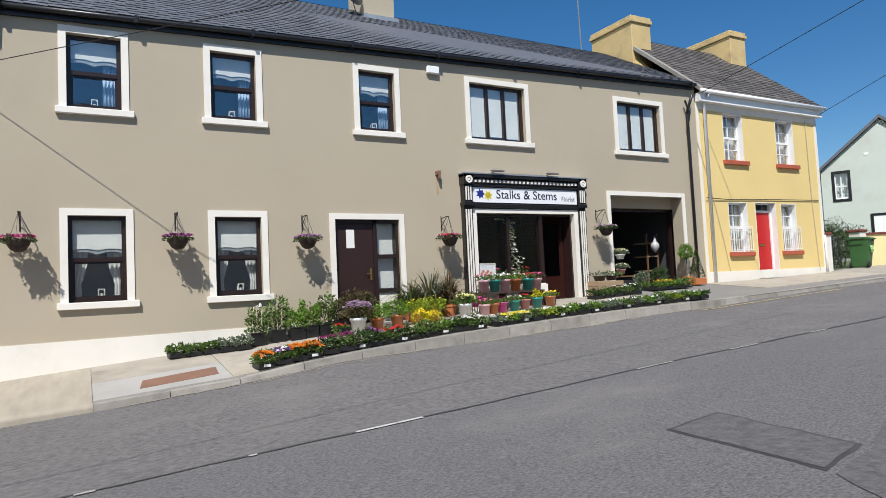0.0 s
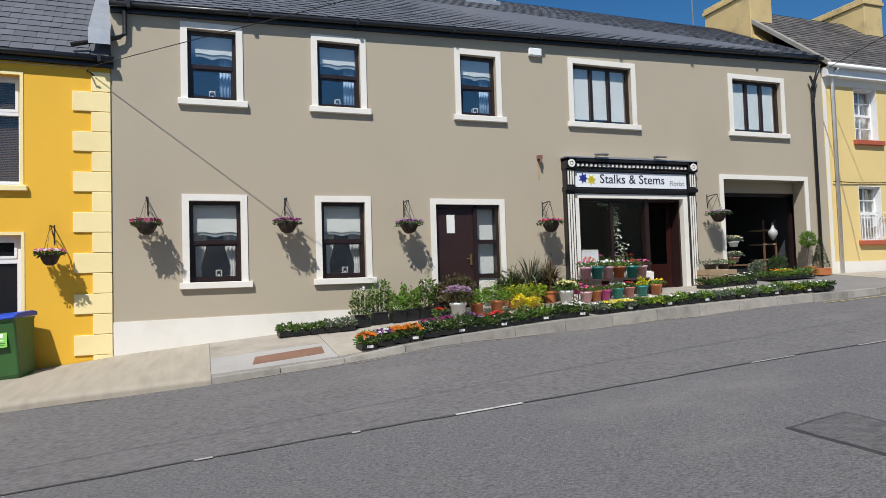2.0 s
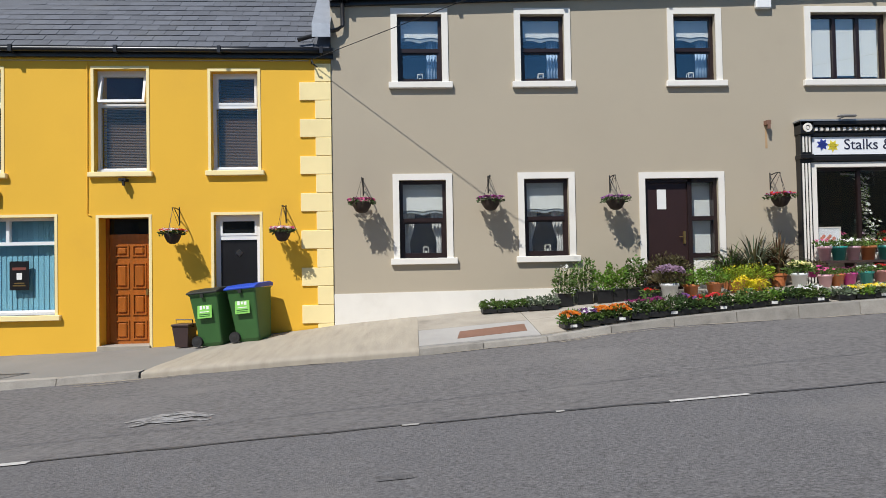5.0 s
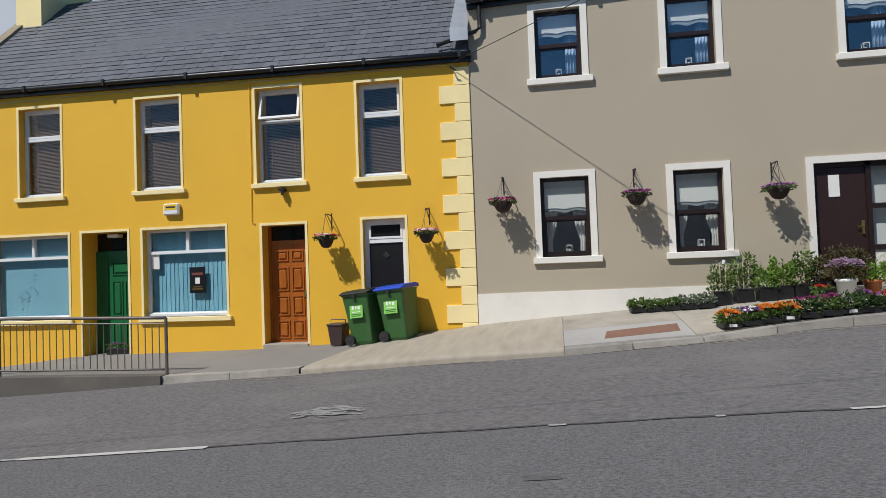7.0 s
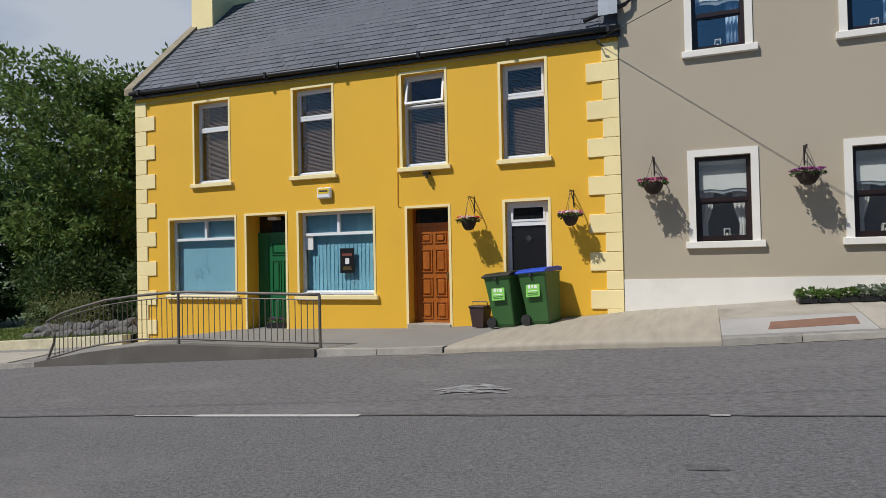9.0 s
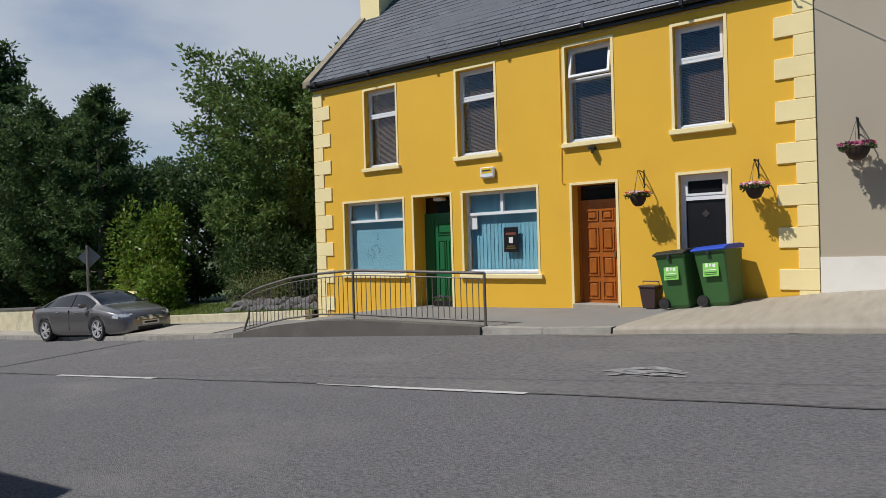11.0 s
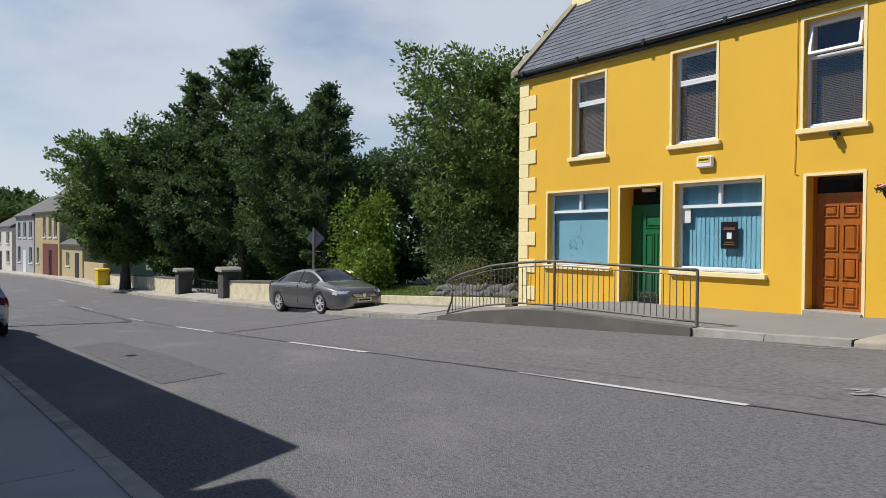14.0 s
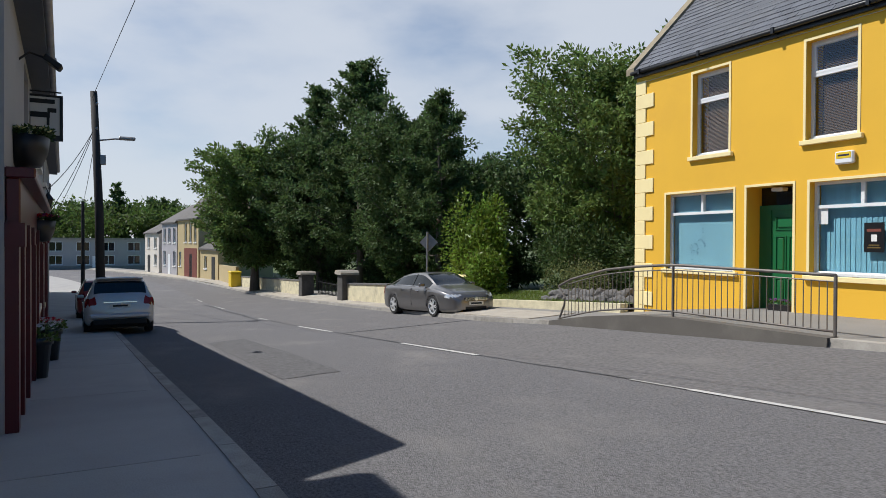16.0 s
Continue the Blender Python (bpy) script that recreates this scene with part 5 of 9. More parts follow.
def shrub(x, y, z, rx, ry, h, seed, leaf, n=2600, leaf_len=0.10, label="dense green garden shrub", name="shrub", blobs=9, lump=0.5):
    rnd = np.random.RandomState(seed)
    t = thing(name, label, "shrub", at=(x, y, z))
    bm = bmesh.new()
    for k in range(5):
        a = k * 1.26
        tube(bm, [(0.05 * math.cos(a), 0.05 * math.sin(a), -0.1), (rx * 0.3 * math.cos(a), ry * 0.3 * math.sin(a), h * 0.5)], [0.025, 0.01], 5)
    part("stem", bm, M_BARK, t)
    V, F, k = [], [], 0
    for b in range(blobs):
        a, rr = rnd.random() * 6.28, rnd.random() ** 0.5 * 0.62
        top = h * (0.95 - 0.5 * rr * rr) * rnd.uniform(0.8, 1.05)
        c = (rx * rr * math.cos(a), ry * rr * math.sin(a), top * (0.55 if lump >= 0.5 else rnd.uniform(0.2, 0.88)))
        p, d = blob_points(rnd, n // blobs, c, (rx * lump, ry * lump, min(top * 0.47, rx * lump * 1.3) if lump < 0.5 else top * 0.47), 0.55)
        p[:, 2] = np.maximum(p[:, 2], 0.02)
        d = d + rnd.normal(size=d.shape) * 0.55 + np.array([0, 0, 0.2])
        v, f = leaf_cloud(p, d, leaf_len * rnd.uniform(0.7, 1.3, len(p)), leaf_len * 0.5 * rnd.uniform(0.7, 1.3, len(p)), rnd)
        V.append(v)
        F.append(f + k)
        k += len(v)
    mesh_part("leaves", leaf_mesh("leaves", np.concatenate(V), np.concatenate(F)), leaf, t)
    return t


# ---- the garden and its trees ----
tree(-20.7, 18.6, 8.75, 4.1, 27, L_ASH, clumps=150, per=230, leaf_len=0.25, crown_from=0.14, lean=(1.7, 0), label="broad pale green ash tree beside the ochre house")
tree(-24.5, 21.5, 4.0, 3.0, 12, L_ASH, clumps=90, per=170, leaf_len=0.25, crown_from=0.1)
tree(-28.7, 14.8, 10.3, 2.5, 13, L_TREE, clumps=80, per=190, leaf_len=0.24, shape="cone", crown_from=0.12, label="narrow pointed dark green tree")
tree(-38.4, 14.2, 14.8, 4.2, 14, L_TREE, clumps=120, per=190, leaf_len=0.29, shape="cone", crown_from=0.14, label="tall pointed dark green tree behind the garden wall", trunk=0.2)
tree(-46.5, 14.0, 15.2, 3.6, 15, L_TREE, clumps=110, per=190, leaf_len=0.29, shape="cone", crown_from=0.14, label="tall dark green tree behind the garden wall", trunk=0.2)
tree(-33.0, 15.0, 9.6, 3.4, 16, L_TREE, clumps=120, per=190, leaf_len=0.27, crown_from=0.1, label="dark green tree leaning over the garden")
tree(-50.4, 10.1, 9.6, 4.3, 17, L_ASH, base_z=pave_z(-50.4, 10.1), clumps=140, per=190, leaf_len=0.33, crown_from=0.24, trunk=0.32, label="street tree with a thick trunk on the pavement")
tree(-44.0, 13.2, 9.8, 4.0, 18, L_TREE, clumps=110, per=180, leaf_len=0.32, crown_from=0.15)
tree(-58.0, 15.5, 9.0, 4.2, 19, L_TREE, clumps=90, per=170, leaf_len=0.34, crown_from=0.12)
for k, (x, y, h, r) in enumerate(((-29, 25, 6.0, 4.2), (-36, 24, 7.5, 4.4), (-44, 24, 8.2, 4.6), (-53, 22, 8.2, 4.8), (-22, 29, 6.2, 4.5), (-18, 25, 5.5, 3.2))):
    tree(x, y, h, r, 40 + k, L_TREE, clumps=70, per=150, leaf_len=0.38, crown_from=0.04, label="dark leafy tree at the back of the garden")
shrub(-23.2, 13.9, Z_WALL(-23), 2.9, 1.5, 4.7, 21, L_LAUREL, n=9800, leaf_len=0.17, label="tall bright green laurel bush", blobs=46, lump=0.27)
shrub(-21.2, 13.1, Z_WALL(-21.2), 1.2, 1.0, 2.2, 22, L_LAUREL, n=4200, leaf_len=0.15, label="rounded bright green laurel bush", blobs=30, lump=0.3)
shrub(-18.4, 15.3, Z_WALL(-18), 1.7, 1.4, 3.3, 23, L_SHRUB, n=3600, leaf_len=0.15, label="dark green garden bush", blobs=12)
shrub(-16.45, 13.5, Z_WALL(-16.4), 1.35, 0.9, 1.75, 24, L_ROUND, n=3200, leaf_len=0.07, label="low rounded dull green shrub")
shrub(-15.8, 16.2, Z_WALL(-15.6), 1.5, 1.4, 3.0, 25, L_SHRUB, n=3200, leaf_len=0.15, label="dark green garden bush", blobs=12)
for k in range(9):
    x = -27 - 3.4 * k
    shrub(x, 15.4 + 0.5 * (k % 3), Z_WALL(x), 1.8, 1.2, 2.0 + 0.5 * (k % 2), 60 + k, L_SHRUB, n=1900, leaf_len=0.17, label="dark green undergrowth behind the garden wall", blobs=10)

# low front wall of the garden, grass edge and rockery
M_STONEWALL = mat("painted_rough_wall", (0.62, 0.56, 0.38), 0.9, var=0.2, scale=3, fine=20, bump=0.9, dist=0.03, stain=(0.25, 0.22, 0.16), stain_amt=0.7, stain_scale=2.5)
M_ROCK = mat("grey_rock", (0.13, 0.125, 0.12), 0.9, var=0.3, scale=5, fine=30, bump=0.8, dist=0.02)


def run_wall(xa, xb, y0, y1, height, material, name, label, cap=None, step=1.5):
    """A garden wall that follows the slope of the pavement."""
    t = thing(name, label, "wall")
    bm = bmesh.new()
    rows = []
    for x in spread(xa, xb, step):
        z = pave_z(x, y0)
        rows.append([bm.verts.new((x, y0, z - 0.3)), bm.verts.new((x, y0 + 0.01, z + height)), bm.verts.new((x, y1, z + height)), bm.verts.new((x, y1, z - 0.3))])
    for A, B in zip(rows, rows[1:]):
        for k in range(4):
            bm.faces.new((A[k], B[k], B[(k + 1) % 4], A[(k + 1) % 4]))
    bm.faces.new(rows[0][::-1])
    bm.faces.new(rows[-1])
    part("masonry", bm, material, t)
    if cap:
        bm = bmesh.new()
        rows = []
        for x in spread(xa, xb, step):
            z = pave_z(x, y0) + height
            rows.append([bm.verts.new((x, y0 - 0.03, z + 0.003)), bm.verts.new((x, y0 - 0.03, z + 0.07)), bm.verts.new((x, y1 + 0.03, z + 0.07)), bm.verts.new((x, y1 + 0.03, z + 0.003))])
        for A, B in zip(rows, rows[1:]):
            for k in range(4):
                bm.faces.new((A[k], B[k], B[(k + 1) % 4], A[(k + 1) % 4]))
        bm.faces.new(rows[0][::-1])
        bm.faces.new(rows[-1])
        part("coping", bm, cap, t)
    return t


run_wall(-24.8, -12.4, 11.75, 12.0, 0.22, M_STONEWALL, "garden_wall", "very low cream painted garden wall")
run_wall(-30.0, -24.8, 10.55, 10.85, 0.75, M_STONEWALL, "garden_wall", "rough cream painted garden wall", cap=M_ROCK)
run_wall(-60.0, -38.4, 10.70, 11.0, 0.85, M_STONEWALL, "garden_wall", "rough cream painted garden wall", cap=M_ROCK)
tagged(part("lawn", sheet(spread(-24.5, -12.5, 1.0), [12.0, 12.6, 13.4, 14.5], lambda x, y: Z_WALL(x) + 0.16 + 0.10 * (y - 12)), M_GRASS), "mown grass strip behind the low wall", "lawn", kind="structure")


def tufts(name, xa, xb, y0, y1, zf, n, seed, leaf, length, label, up=1.0):
    rnd = np.random.RandomState(seed)
    p = np.stack([rnd.uniform(xa, xb, n), rnd.uniform(y0, y1, n), np.zeros(n)], 1)
    p[:, 2] = [zf(a, b) for a, b in p[:, :2]]
    d = rnd.normal(size=(n, 3)) * 0.5 + np.array([0, 0, up])
    v, f = leaf_cloud(p, d, length * rnd.uniform(0.6, 1.4, n), length * 0.16 * rnd.uniform(0.6, 1.4, n), rnd)
    return tagged(mesh_part(name, leaf_mesh(name, v, f), leaf), label, "grass", kind="stuff")


L_GRASS = leaf_mat("grass_blade", (0.16, 0.21, 0.04), 0.4, 0.03)
tufts("grass", -24.4, -12.6, 12.02, 14.0, lambda x, y: Z_WALL(x) + 0.15 + 0.10 * (y - 12), 9000, 5, L_GRASS, 0.10, "short grass on the garden strip")
rr_ = random.Random(9)
for k in range(26):
    bm = bmesh.new()
    bmesh.ops.create_icosphere(bm, subdivisions=2, radius=1)
    sx, sy, sz = rr_.uniform(0.15, 0.28), rr_.uniform(0.12, 0.2), rr_.uniform(0.10, 0.19)
    for v in bm.verts:
        v.co *= 1 + 0.35 * noise.noise(v.co * 1.4 + Vector((k * 3.1, 0, 0)))
        v.co = Vector((v.co.x * sx, v.co.y * sy, v.co.z * sz))
    x = -16.4 + (k % 13) * 0.30 + rr_.uniform(-0.05, 0.05)
    y = 12.45 + 0.25 * (k // 13) + rr_.uniform(-0.05, 0.05)
    ob = tagged(part("rock", bm, M_ROCK), "rough grey stone of the garden rockery", "rock", group="rockery stones")
    ob.location = (x, y, Z_WALL(x) + 0.22 + 0.16 * (k // 13))

# gate and piers
M_DARKPIER = mat("dark_rubble_pier", (0.075, 0.07, 0.065), 0.9, var=0.3, scale=4, fine=20, bump=0.8, dist=0.02)
for x, y in ((-38.1, 10.75), (-30.3, 10.65)):
    p_ = thing("gate_pier", "dark stone gate pier with a pale cap", "pier", at=(x, y, pave_z(x, y)), group="gate piers")
    part("shaft", boxes((-0.38, 0.38, -0.36, 0.36, -0.3, 1.22), bevel=0.03), M_DARKPIER, p_)
    bm = bmesh.new()
    prism(bm, [(-0.48, 1.22), (0.48, 1.22), (0.48, 1.32), (0.34, 1.43), (-0.34, 1.43), (-0.48, 1.32)], "y", -0.46, 0.46)
    part("cap", bm, M_CONCRETE, p_)
gate = thing("garden_gate", "low dark iron bar gate, standing ajar", "gate", at=(-37.4, 11.3, pave_z(-37, 11)))
for k in range(30):
    part("bar", tube(bmesh.new(), [(0.22 * k, 0.2 * math.sin(k * 0.1), 0.08), (0.22 * k, 0.2 * math.sin(k * 0.1), 0.85 + 0.1 * math.cos(k * 0.21))], 0.018, 5), M_IRON, gate)
for z in (0.15, 0.75):
    part("rail", boxes((0, 6.4, -0.02, 0.02, z, z + 0.04)), M_IRON, gate)

sign_post = thing("road_sign", "grey back of a diamond road sign on a steel post", "sign", at=(-22.4, 11.2, pave_z(-22.4, 11.2)))
part("post", tube(bmesh.new(), [(0, 0, -0.2), (0, 0, 2.75)], 0.045, 10), M_STEEL, sign_post)
bm = bmesh.new()
box(bm, -0.25, 0.25, -0.012, 0.012, -0.25, 0.25, m=Matrix.Translation((0, 0.06, 2.35)) @ Matrix.Rotation(radians(50), 4, "Z") @ Matrix.Rotation(radians(45), 4, "Y"))
part("plate", bm, M_STEEL, sign_post)
grit = thing("grit_box", "yellow plastic grit bin on the pavement", "bin", at=(-60.5, 10.3, pave_z(-60.5, 10.3)))
M_YELLOWPLASTIC = mat("yellow_plastic", (0.75, 0.52, 0.02), 0.45, var=0.06, bump=0.05)
part("body", boxes((-0.7, 0.7, -0.45, 0.45, 0, 1.2), bevel=0.05), M_YELLOWPLASTIC, grit)
part("lid", boxes((-0.75, 0.75, -0.5, 0.5, 1.2, 1.38), bevel=0.06), M_YELLOWPLASTIC, grit)


# ---- cars ----
M_CARGREY = mat("grey_metallic_paint", (0.205, 0.197, 0.192), 0.30, 0.65, var=0.05, scale=2, bump=0, coat=0.8)
M_CARWHITE = mat("silver_white_paint", (0.50, 0.49, 0.49), 0.3, 0.35, var=0.04, scale=2, bump=0, coat=0.8)
M_CARRED = mat("red_car_paint", (0.25, 0.012, 0.012), 0.3, 0.1, var=0.05, scale=2, bump=0, coat=0.8)
M_CARGLASS = mat("dark_car_glass", (0.010, 0.012, 0.013), 0.05, var=0.0, bump=0, spec=0.5)
M_TYRE = mat("tyre_rubber", (0.018, 0.018, 0.018), 0.8, var=0.2, bump=0.2)
M_ALLOY = mat("alloy_rim", (0.60, 0.60, 0.60), 0.35, 0.15, var=0.08, bump=0)
M_HEADLIGHT = mat("clear_headlight", (0.55, 0.57, 0.58), 0.1, 0.3, var=0.1, bump=0, coat=1.0)
M_TAIL = mat("red_tail_light", (0.20, 0.006, 0.005), 0.2, var=0.1, bump=0, spec=0.4)
M_PLATE = mat("number_plate", (0.72, 0.72, 0.66), 0.4, var=0.05, bump=0)
M_CHROME = mat("chrome", (0.7, 0.7, 0.7), 0.12, 1.0, var=0.02, bump=0)


def loft(rows, close=True):
    bm = bmesh.new()
    R = [[bm.verts.new(p) for p in r] for r in rows]
    for A, B in zip(R, R[1:]):
        for k in range(len(A) - 1):
            bm.faces.new((A[k], A[k + 1], B[k + 1], B[k]))
    if close:
        bm.faces.new(R[0][::-1])
        bm.faces.new(R[-1])
    return bm


def smooth_table(table):
    """A rounded curve through a table of (x, value)."""
    xs, ys = np.array([t[0] for t in table]), np.array([t[1] for t in table])
    m = np.gradient(ys, xs)
    for k in range(len(xs) - 1):      # no overshoot between two knots
        d = (ys[k + 1] - ys[k]) / (xs[k + 1] - xs[k])
        for e in (k, k + 1):
            m[e] = 0.0 if d == 0 or m[e] * d < 0 else math.copysign(min(abs(m[e]), 3 * abs(d)), d)

    def value(x):
        x = min(max(x, xs[0]), xs[-1])
        k = min(int(np.searchsorted(xs, x, side="right")) - 1, len(xs) - 2)
        w = xs[k + 1] - xs[k]
        t = (x - xs[k]) / w
        return float((2 * t ** 3 - 3 * t * t + 1) * ys[k] + (t ** 3 - 2 * t * t + t) * w * m[k] + (3 * t * t - 2 * t ** 3) * ys[k + 1] + (t ** 3 - t * t) * w * m[k + 1])
    return value


def islands(faces):
    """Groups of faces that share corners."""
    groups = []
    for f in faces:
        touching = [g for g in groups if g[0] & set(f)]
        merged = (set(f).union(*[g[0] for g in touching]), [q for g in touching for q in g[1]] + [f])
        groups = [g for g in groups if g not in touching] + [merged]
    return [g[1] for g in groups]


def car(label, paint, x, y, z, rz, shape, wheel_x, wheel_r, tilt=0.0):
    """shape: curves over the car's length (front at +x) for the sill, belt and top heights, the half widths at belt and roof, and the stretches of glass and lamps."""
    c = new("car")
    tagged(c, label, "car")
    c.empty_display_size = 0.1
    c.matrix_basis = pose(x, y, z, 0, tilt, rz)
    sill, belt, top, wide, roof = (smooth_table(shape[k]) for k in ("sill", "belt", "top", "wide", "roof"))
    x0, x1 = shape["top"][0][0], shape["top"][-1][0]
    stations = sorted({*np.round(np.arange(x0, x1, 0.05), 3), *[q[0] for q in shape["top"]], x0 + 0.015, x1 - 0.015, x1 - 0.05})
    arch = wheel_r * 1.13

    def section(px):
        zs, zb, zt, w, wr = sill(px), belt(px), top(px), wide(px), roof(px)
        zc = max(zt - 0.065, zb)
        pts = [(w * 0.88, zs)]
        for q, f in ((0.10, 0.965), (0.22, 0.985), (0.36, 0.995), (0.50, 1.0), (0.64, 0.998), (0.76, 1.0), (0.88, 0.978), (0.96, 0.955)):
            pts.append((w * f, zs + (zb - zs) * q))
        pts.append((w * 0.925, zb))
        pts += [(w * 0.925 + (wr - w * 0.925) * q, zb + (zc - zb) * q) for q in (0.08, 0.5, 0.92)]
        pts += [(wr * 0.955, zc + (zt - zc) * 0.55), (wr * 0.80, zc + (zt - zc) * 0.86), (wr * 0.4, zc + (zt - zc) * 0.98), (0.0, zt)]
        return pts

    sec = [section(px) for px in stations]
    J = len(sec[0])
    kinds = {"paint": [], "glass": [], "well": [], "lamp": [], "tail": []}
    verts = []
    inner = {}
    for i, px in enumerate(stations):
        ring = sec[i] + [(-yy, zz) for yy, zz in sec[i][-2::-1]]
        for j, (yy, zz) in enumerate(ring):
            jj = min(j, 2 * J - 2 - j)
            vx, vz = px, zz
            if jj < 8:
                for wx in wheel_x:
                    dx, dz = px - wx, zz - wheel_r
                    d = math.hypot(dx, dz)
                    if d < arch * 0.88:
                        yy, inner[i, j] = yy * 0.80, 1
                    elif d < arch * 1.10 and d > 0:
                        vx, vz = wx + dx / d * arch, wheel_r + dz / d * arch
            verts.append((vx, yy, vz))
    M = 2 * J - 1
    for i in range(len(stations) - 1):
        xm = (stations[i] + stations[i + 1]) / 2
        for j in range(M - 1):
            jj = min(j, M - 2 - j)
            quad = (i * M + j, i * M + j + 1, (i + 1) * M + j + 1, (i + 1) * M + j)
            zm = sum(verts[q][2] for q in quad) / 4
            kind = "paint"
            if sum((i + a, j + b) in inner for a in (0, 1) for b in (0, 1)) >= 3:
                kind = "well"
            elif 10 <= jj <= 11 and shape["side_glass"][0] < xm < shape["side_glass"][1] and top(xm) - belt(xm) > 0.20:
                kind = "glass"
            elif jj >= 13 and any(a < xm < b for a, b in shape["screens"]):
                kind = "glass"
            elif any(a < xm < b and c_ < zm < d_ and 5 <= jj <= 13 for a, b, c_, d_ in shape["lamps"]):
                kind = "lamp"
            elif any(a < xm < b and c_ < zm < d_ and 4 <= jj <= 12 and abs(verts[quad[0]][1]) > e_ for a, b, c_, d_, e_ in shape["tails"]):
                kind = "tail"
            kinds[kind].append(quad)
    kinds["paint"] += [tuple(range(M))[::-1], tuple(range((len(stations) - 1) * M, len(stations) * M))]
    for kind, name, material, lab in (("paint", "body", paint, ""), ("glass", "window_glass", M_CARGLASS, "dark tinted car glass"), ("well", "wheel_well", M_TYRE, ""), ("lamp", "headlight", M_HEADLIGHT, "clear wrapped headlights"), ("tail", "tail_light", M_TAIL, "red wrapped tail lights")):
        for sides in ([kinds[kind]] if kind == "paint" else islands(kinds[kind])):
            if not sides:
                continue
            used = sorted({q for f in sides for q in f})
            back = {q: n for n, q in enumerate(used)}
            me = bpy.data.meshes.new(name)
            me.from_pydata([verts[q] for q in used], [], [tuple(back[q] for q in f) for f in sides])
            mesh_part(name, me, material, c, lab, smooth=True)
    half = wide(0.0)
    mid = (wheel_x[0] + wheel_x[1]) / 2
    part("underbody", boxes((x0 + 0.35, x1 - 0.35, -half * 0.80, half * 0.80, 0.17, 0.34)), M_TYRE, c)
    for s in (-1, 1):
        fx = shape["side_glass"][1] - 0.28
        bm = boxes((fx - 0.055, fx + 0.075, *sorted((s * half * 0.95, s * (half * 0.95 + 0.20))), belt(fx) + 0.03, belt(fx) + 0.14), bevel=0.03)
        part("wing_mirror", bm, paint, c)
        for hx in (mid - 0.72, mid + 0.30):
            part("door_handle", boxes((hx, hx + 0.2, *sorted((s * half * 0.985, s * half * 1.012)), belt(hx) - 0.15, belt(hx) - 0.118), bevel=0.008), M_CHROME, c)
        for hx in (mid - 0.02, mid + 0.98):
            part("door_gap", boxes((hx, hx + 0.006, *sorted((s * half * 0.94, s * half * 1.0015)), 0.34, belt(hx) - 0.06)), M_TYRE, c)
        part("window_trim", tube(bmesh.new(), [(q, s * (wide(q) * 0.925 + 0.004), belt(q) + 0.006) for q in spread(shape["side_glass"][0], shape["side_glass"][1], 0.2)], 0.010, 5), M_CHROME, c)
        part("b_pillar", tube(bmesh.new(), [(mid, s * (wide(mid) * 0.925 + 0.002), belt(mid)), (mid - 0.06, s * (roof(mid) + 0.006), top(mid) - 0.07)], 0.012, 6), M_TYRE, c)
        for wx in wheel_x:
            wh = part("wheel", lathe(bmesh.new(), [(wheel_r * 0.70, -0.11), (wheel_r * 0.94, -0.11), (wheel_r, -0.07), (wheel_r, 0.07), (wheel_r * 0.94, 0.11), (wheel_r * 0.70, 0.11)], 30, cap=False), M_TYRE, c, "black tyre on an alloy rim", smooth=False)
            wh.matrix_basis = pose(wx, s * (half - 0.125), wheel_r, 90, 0, 0)
            bm = bmesh.new()
            lathe(bm, [(wheel_r * 0.74, 0.085), (wheel_r * 0.74, 0.112), (wheel_r * 0.66, 0.105), (wheel_r * 0.66, 0.06)], 30, cap=False)
            lathe(bm, [(0.07, 0.075), (0.065, 0.10), (0.01, 0.104)], 14)
            for q in range(10):
                box(bm, 0.03, wheel_r * 0.69, -0.016, 0.016, 0.080, 0.104, m=Matrix.Rotation((q // 2) * 2 * math.pi / 5 + (0.2 if q % 2 else -0.2), 4, "Z"))
            for v in bm.verts:
                v.co.z *= -s
            part("rim", bm, M_ALLOY, wh)
            part("brake_disc", lathe(bmesh.new(), [(wheel_r * 0.69, -0.03 * s), (0.02, -0.03 * s)], 20, cap=False), M_TYRE, wh)
    return c


def light_block(c, name, material, x0, x1, y0, y1, z0, z1, label=""):
    return part(name, boxes((x0, x1, y0, y1, z0, z1), bevel=0.025), material, c, label)


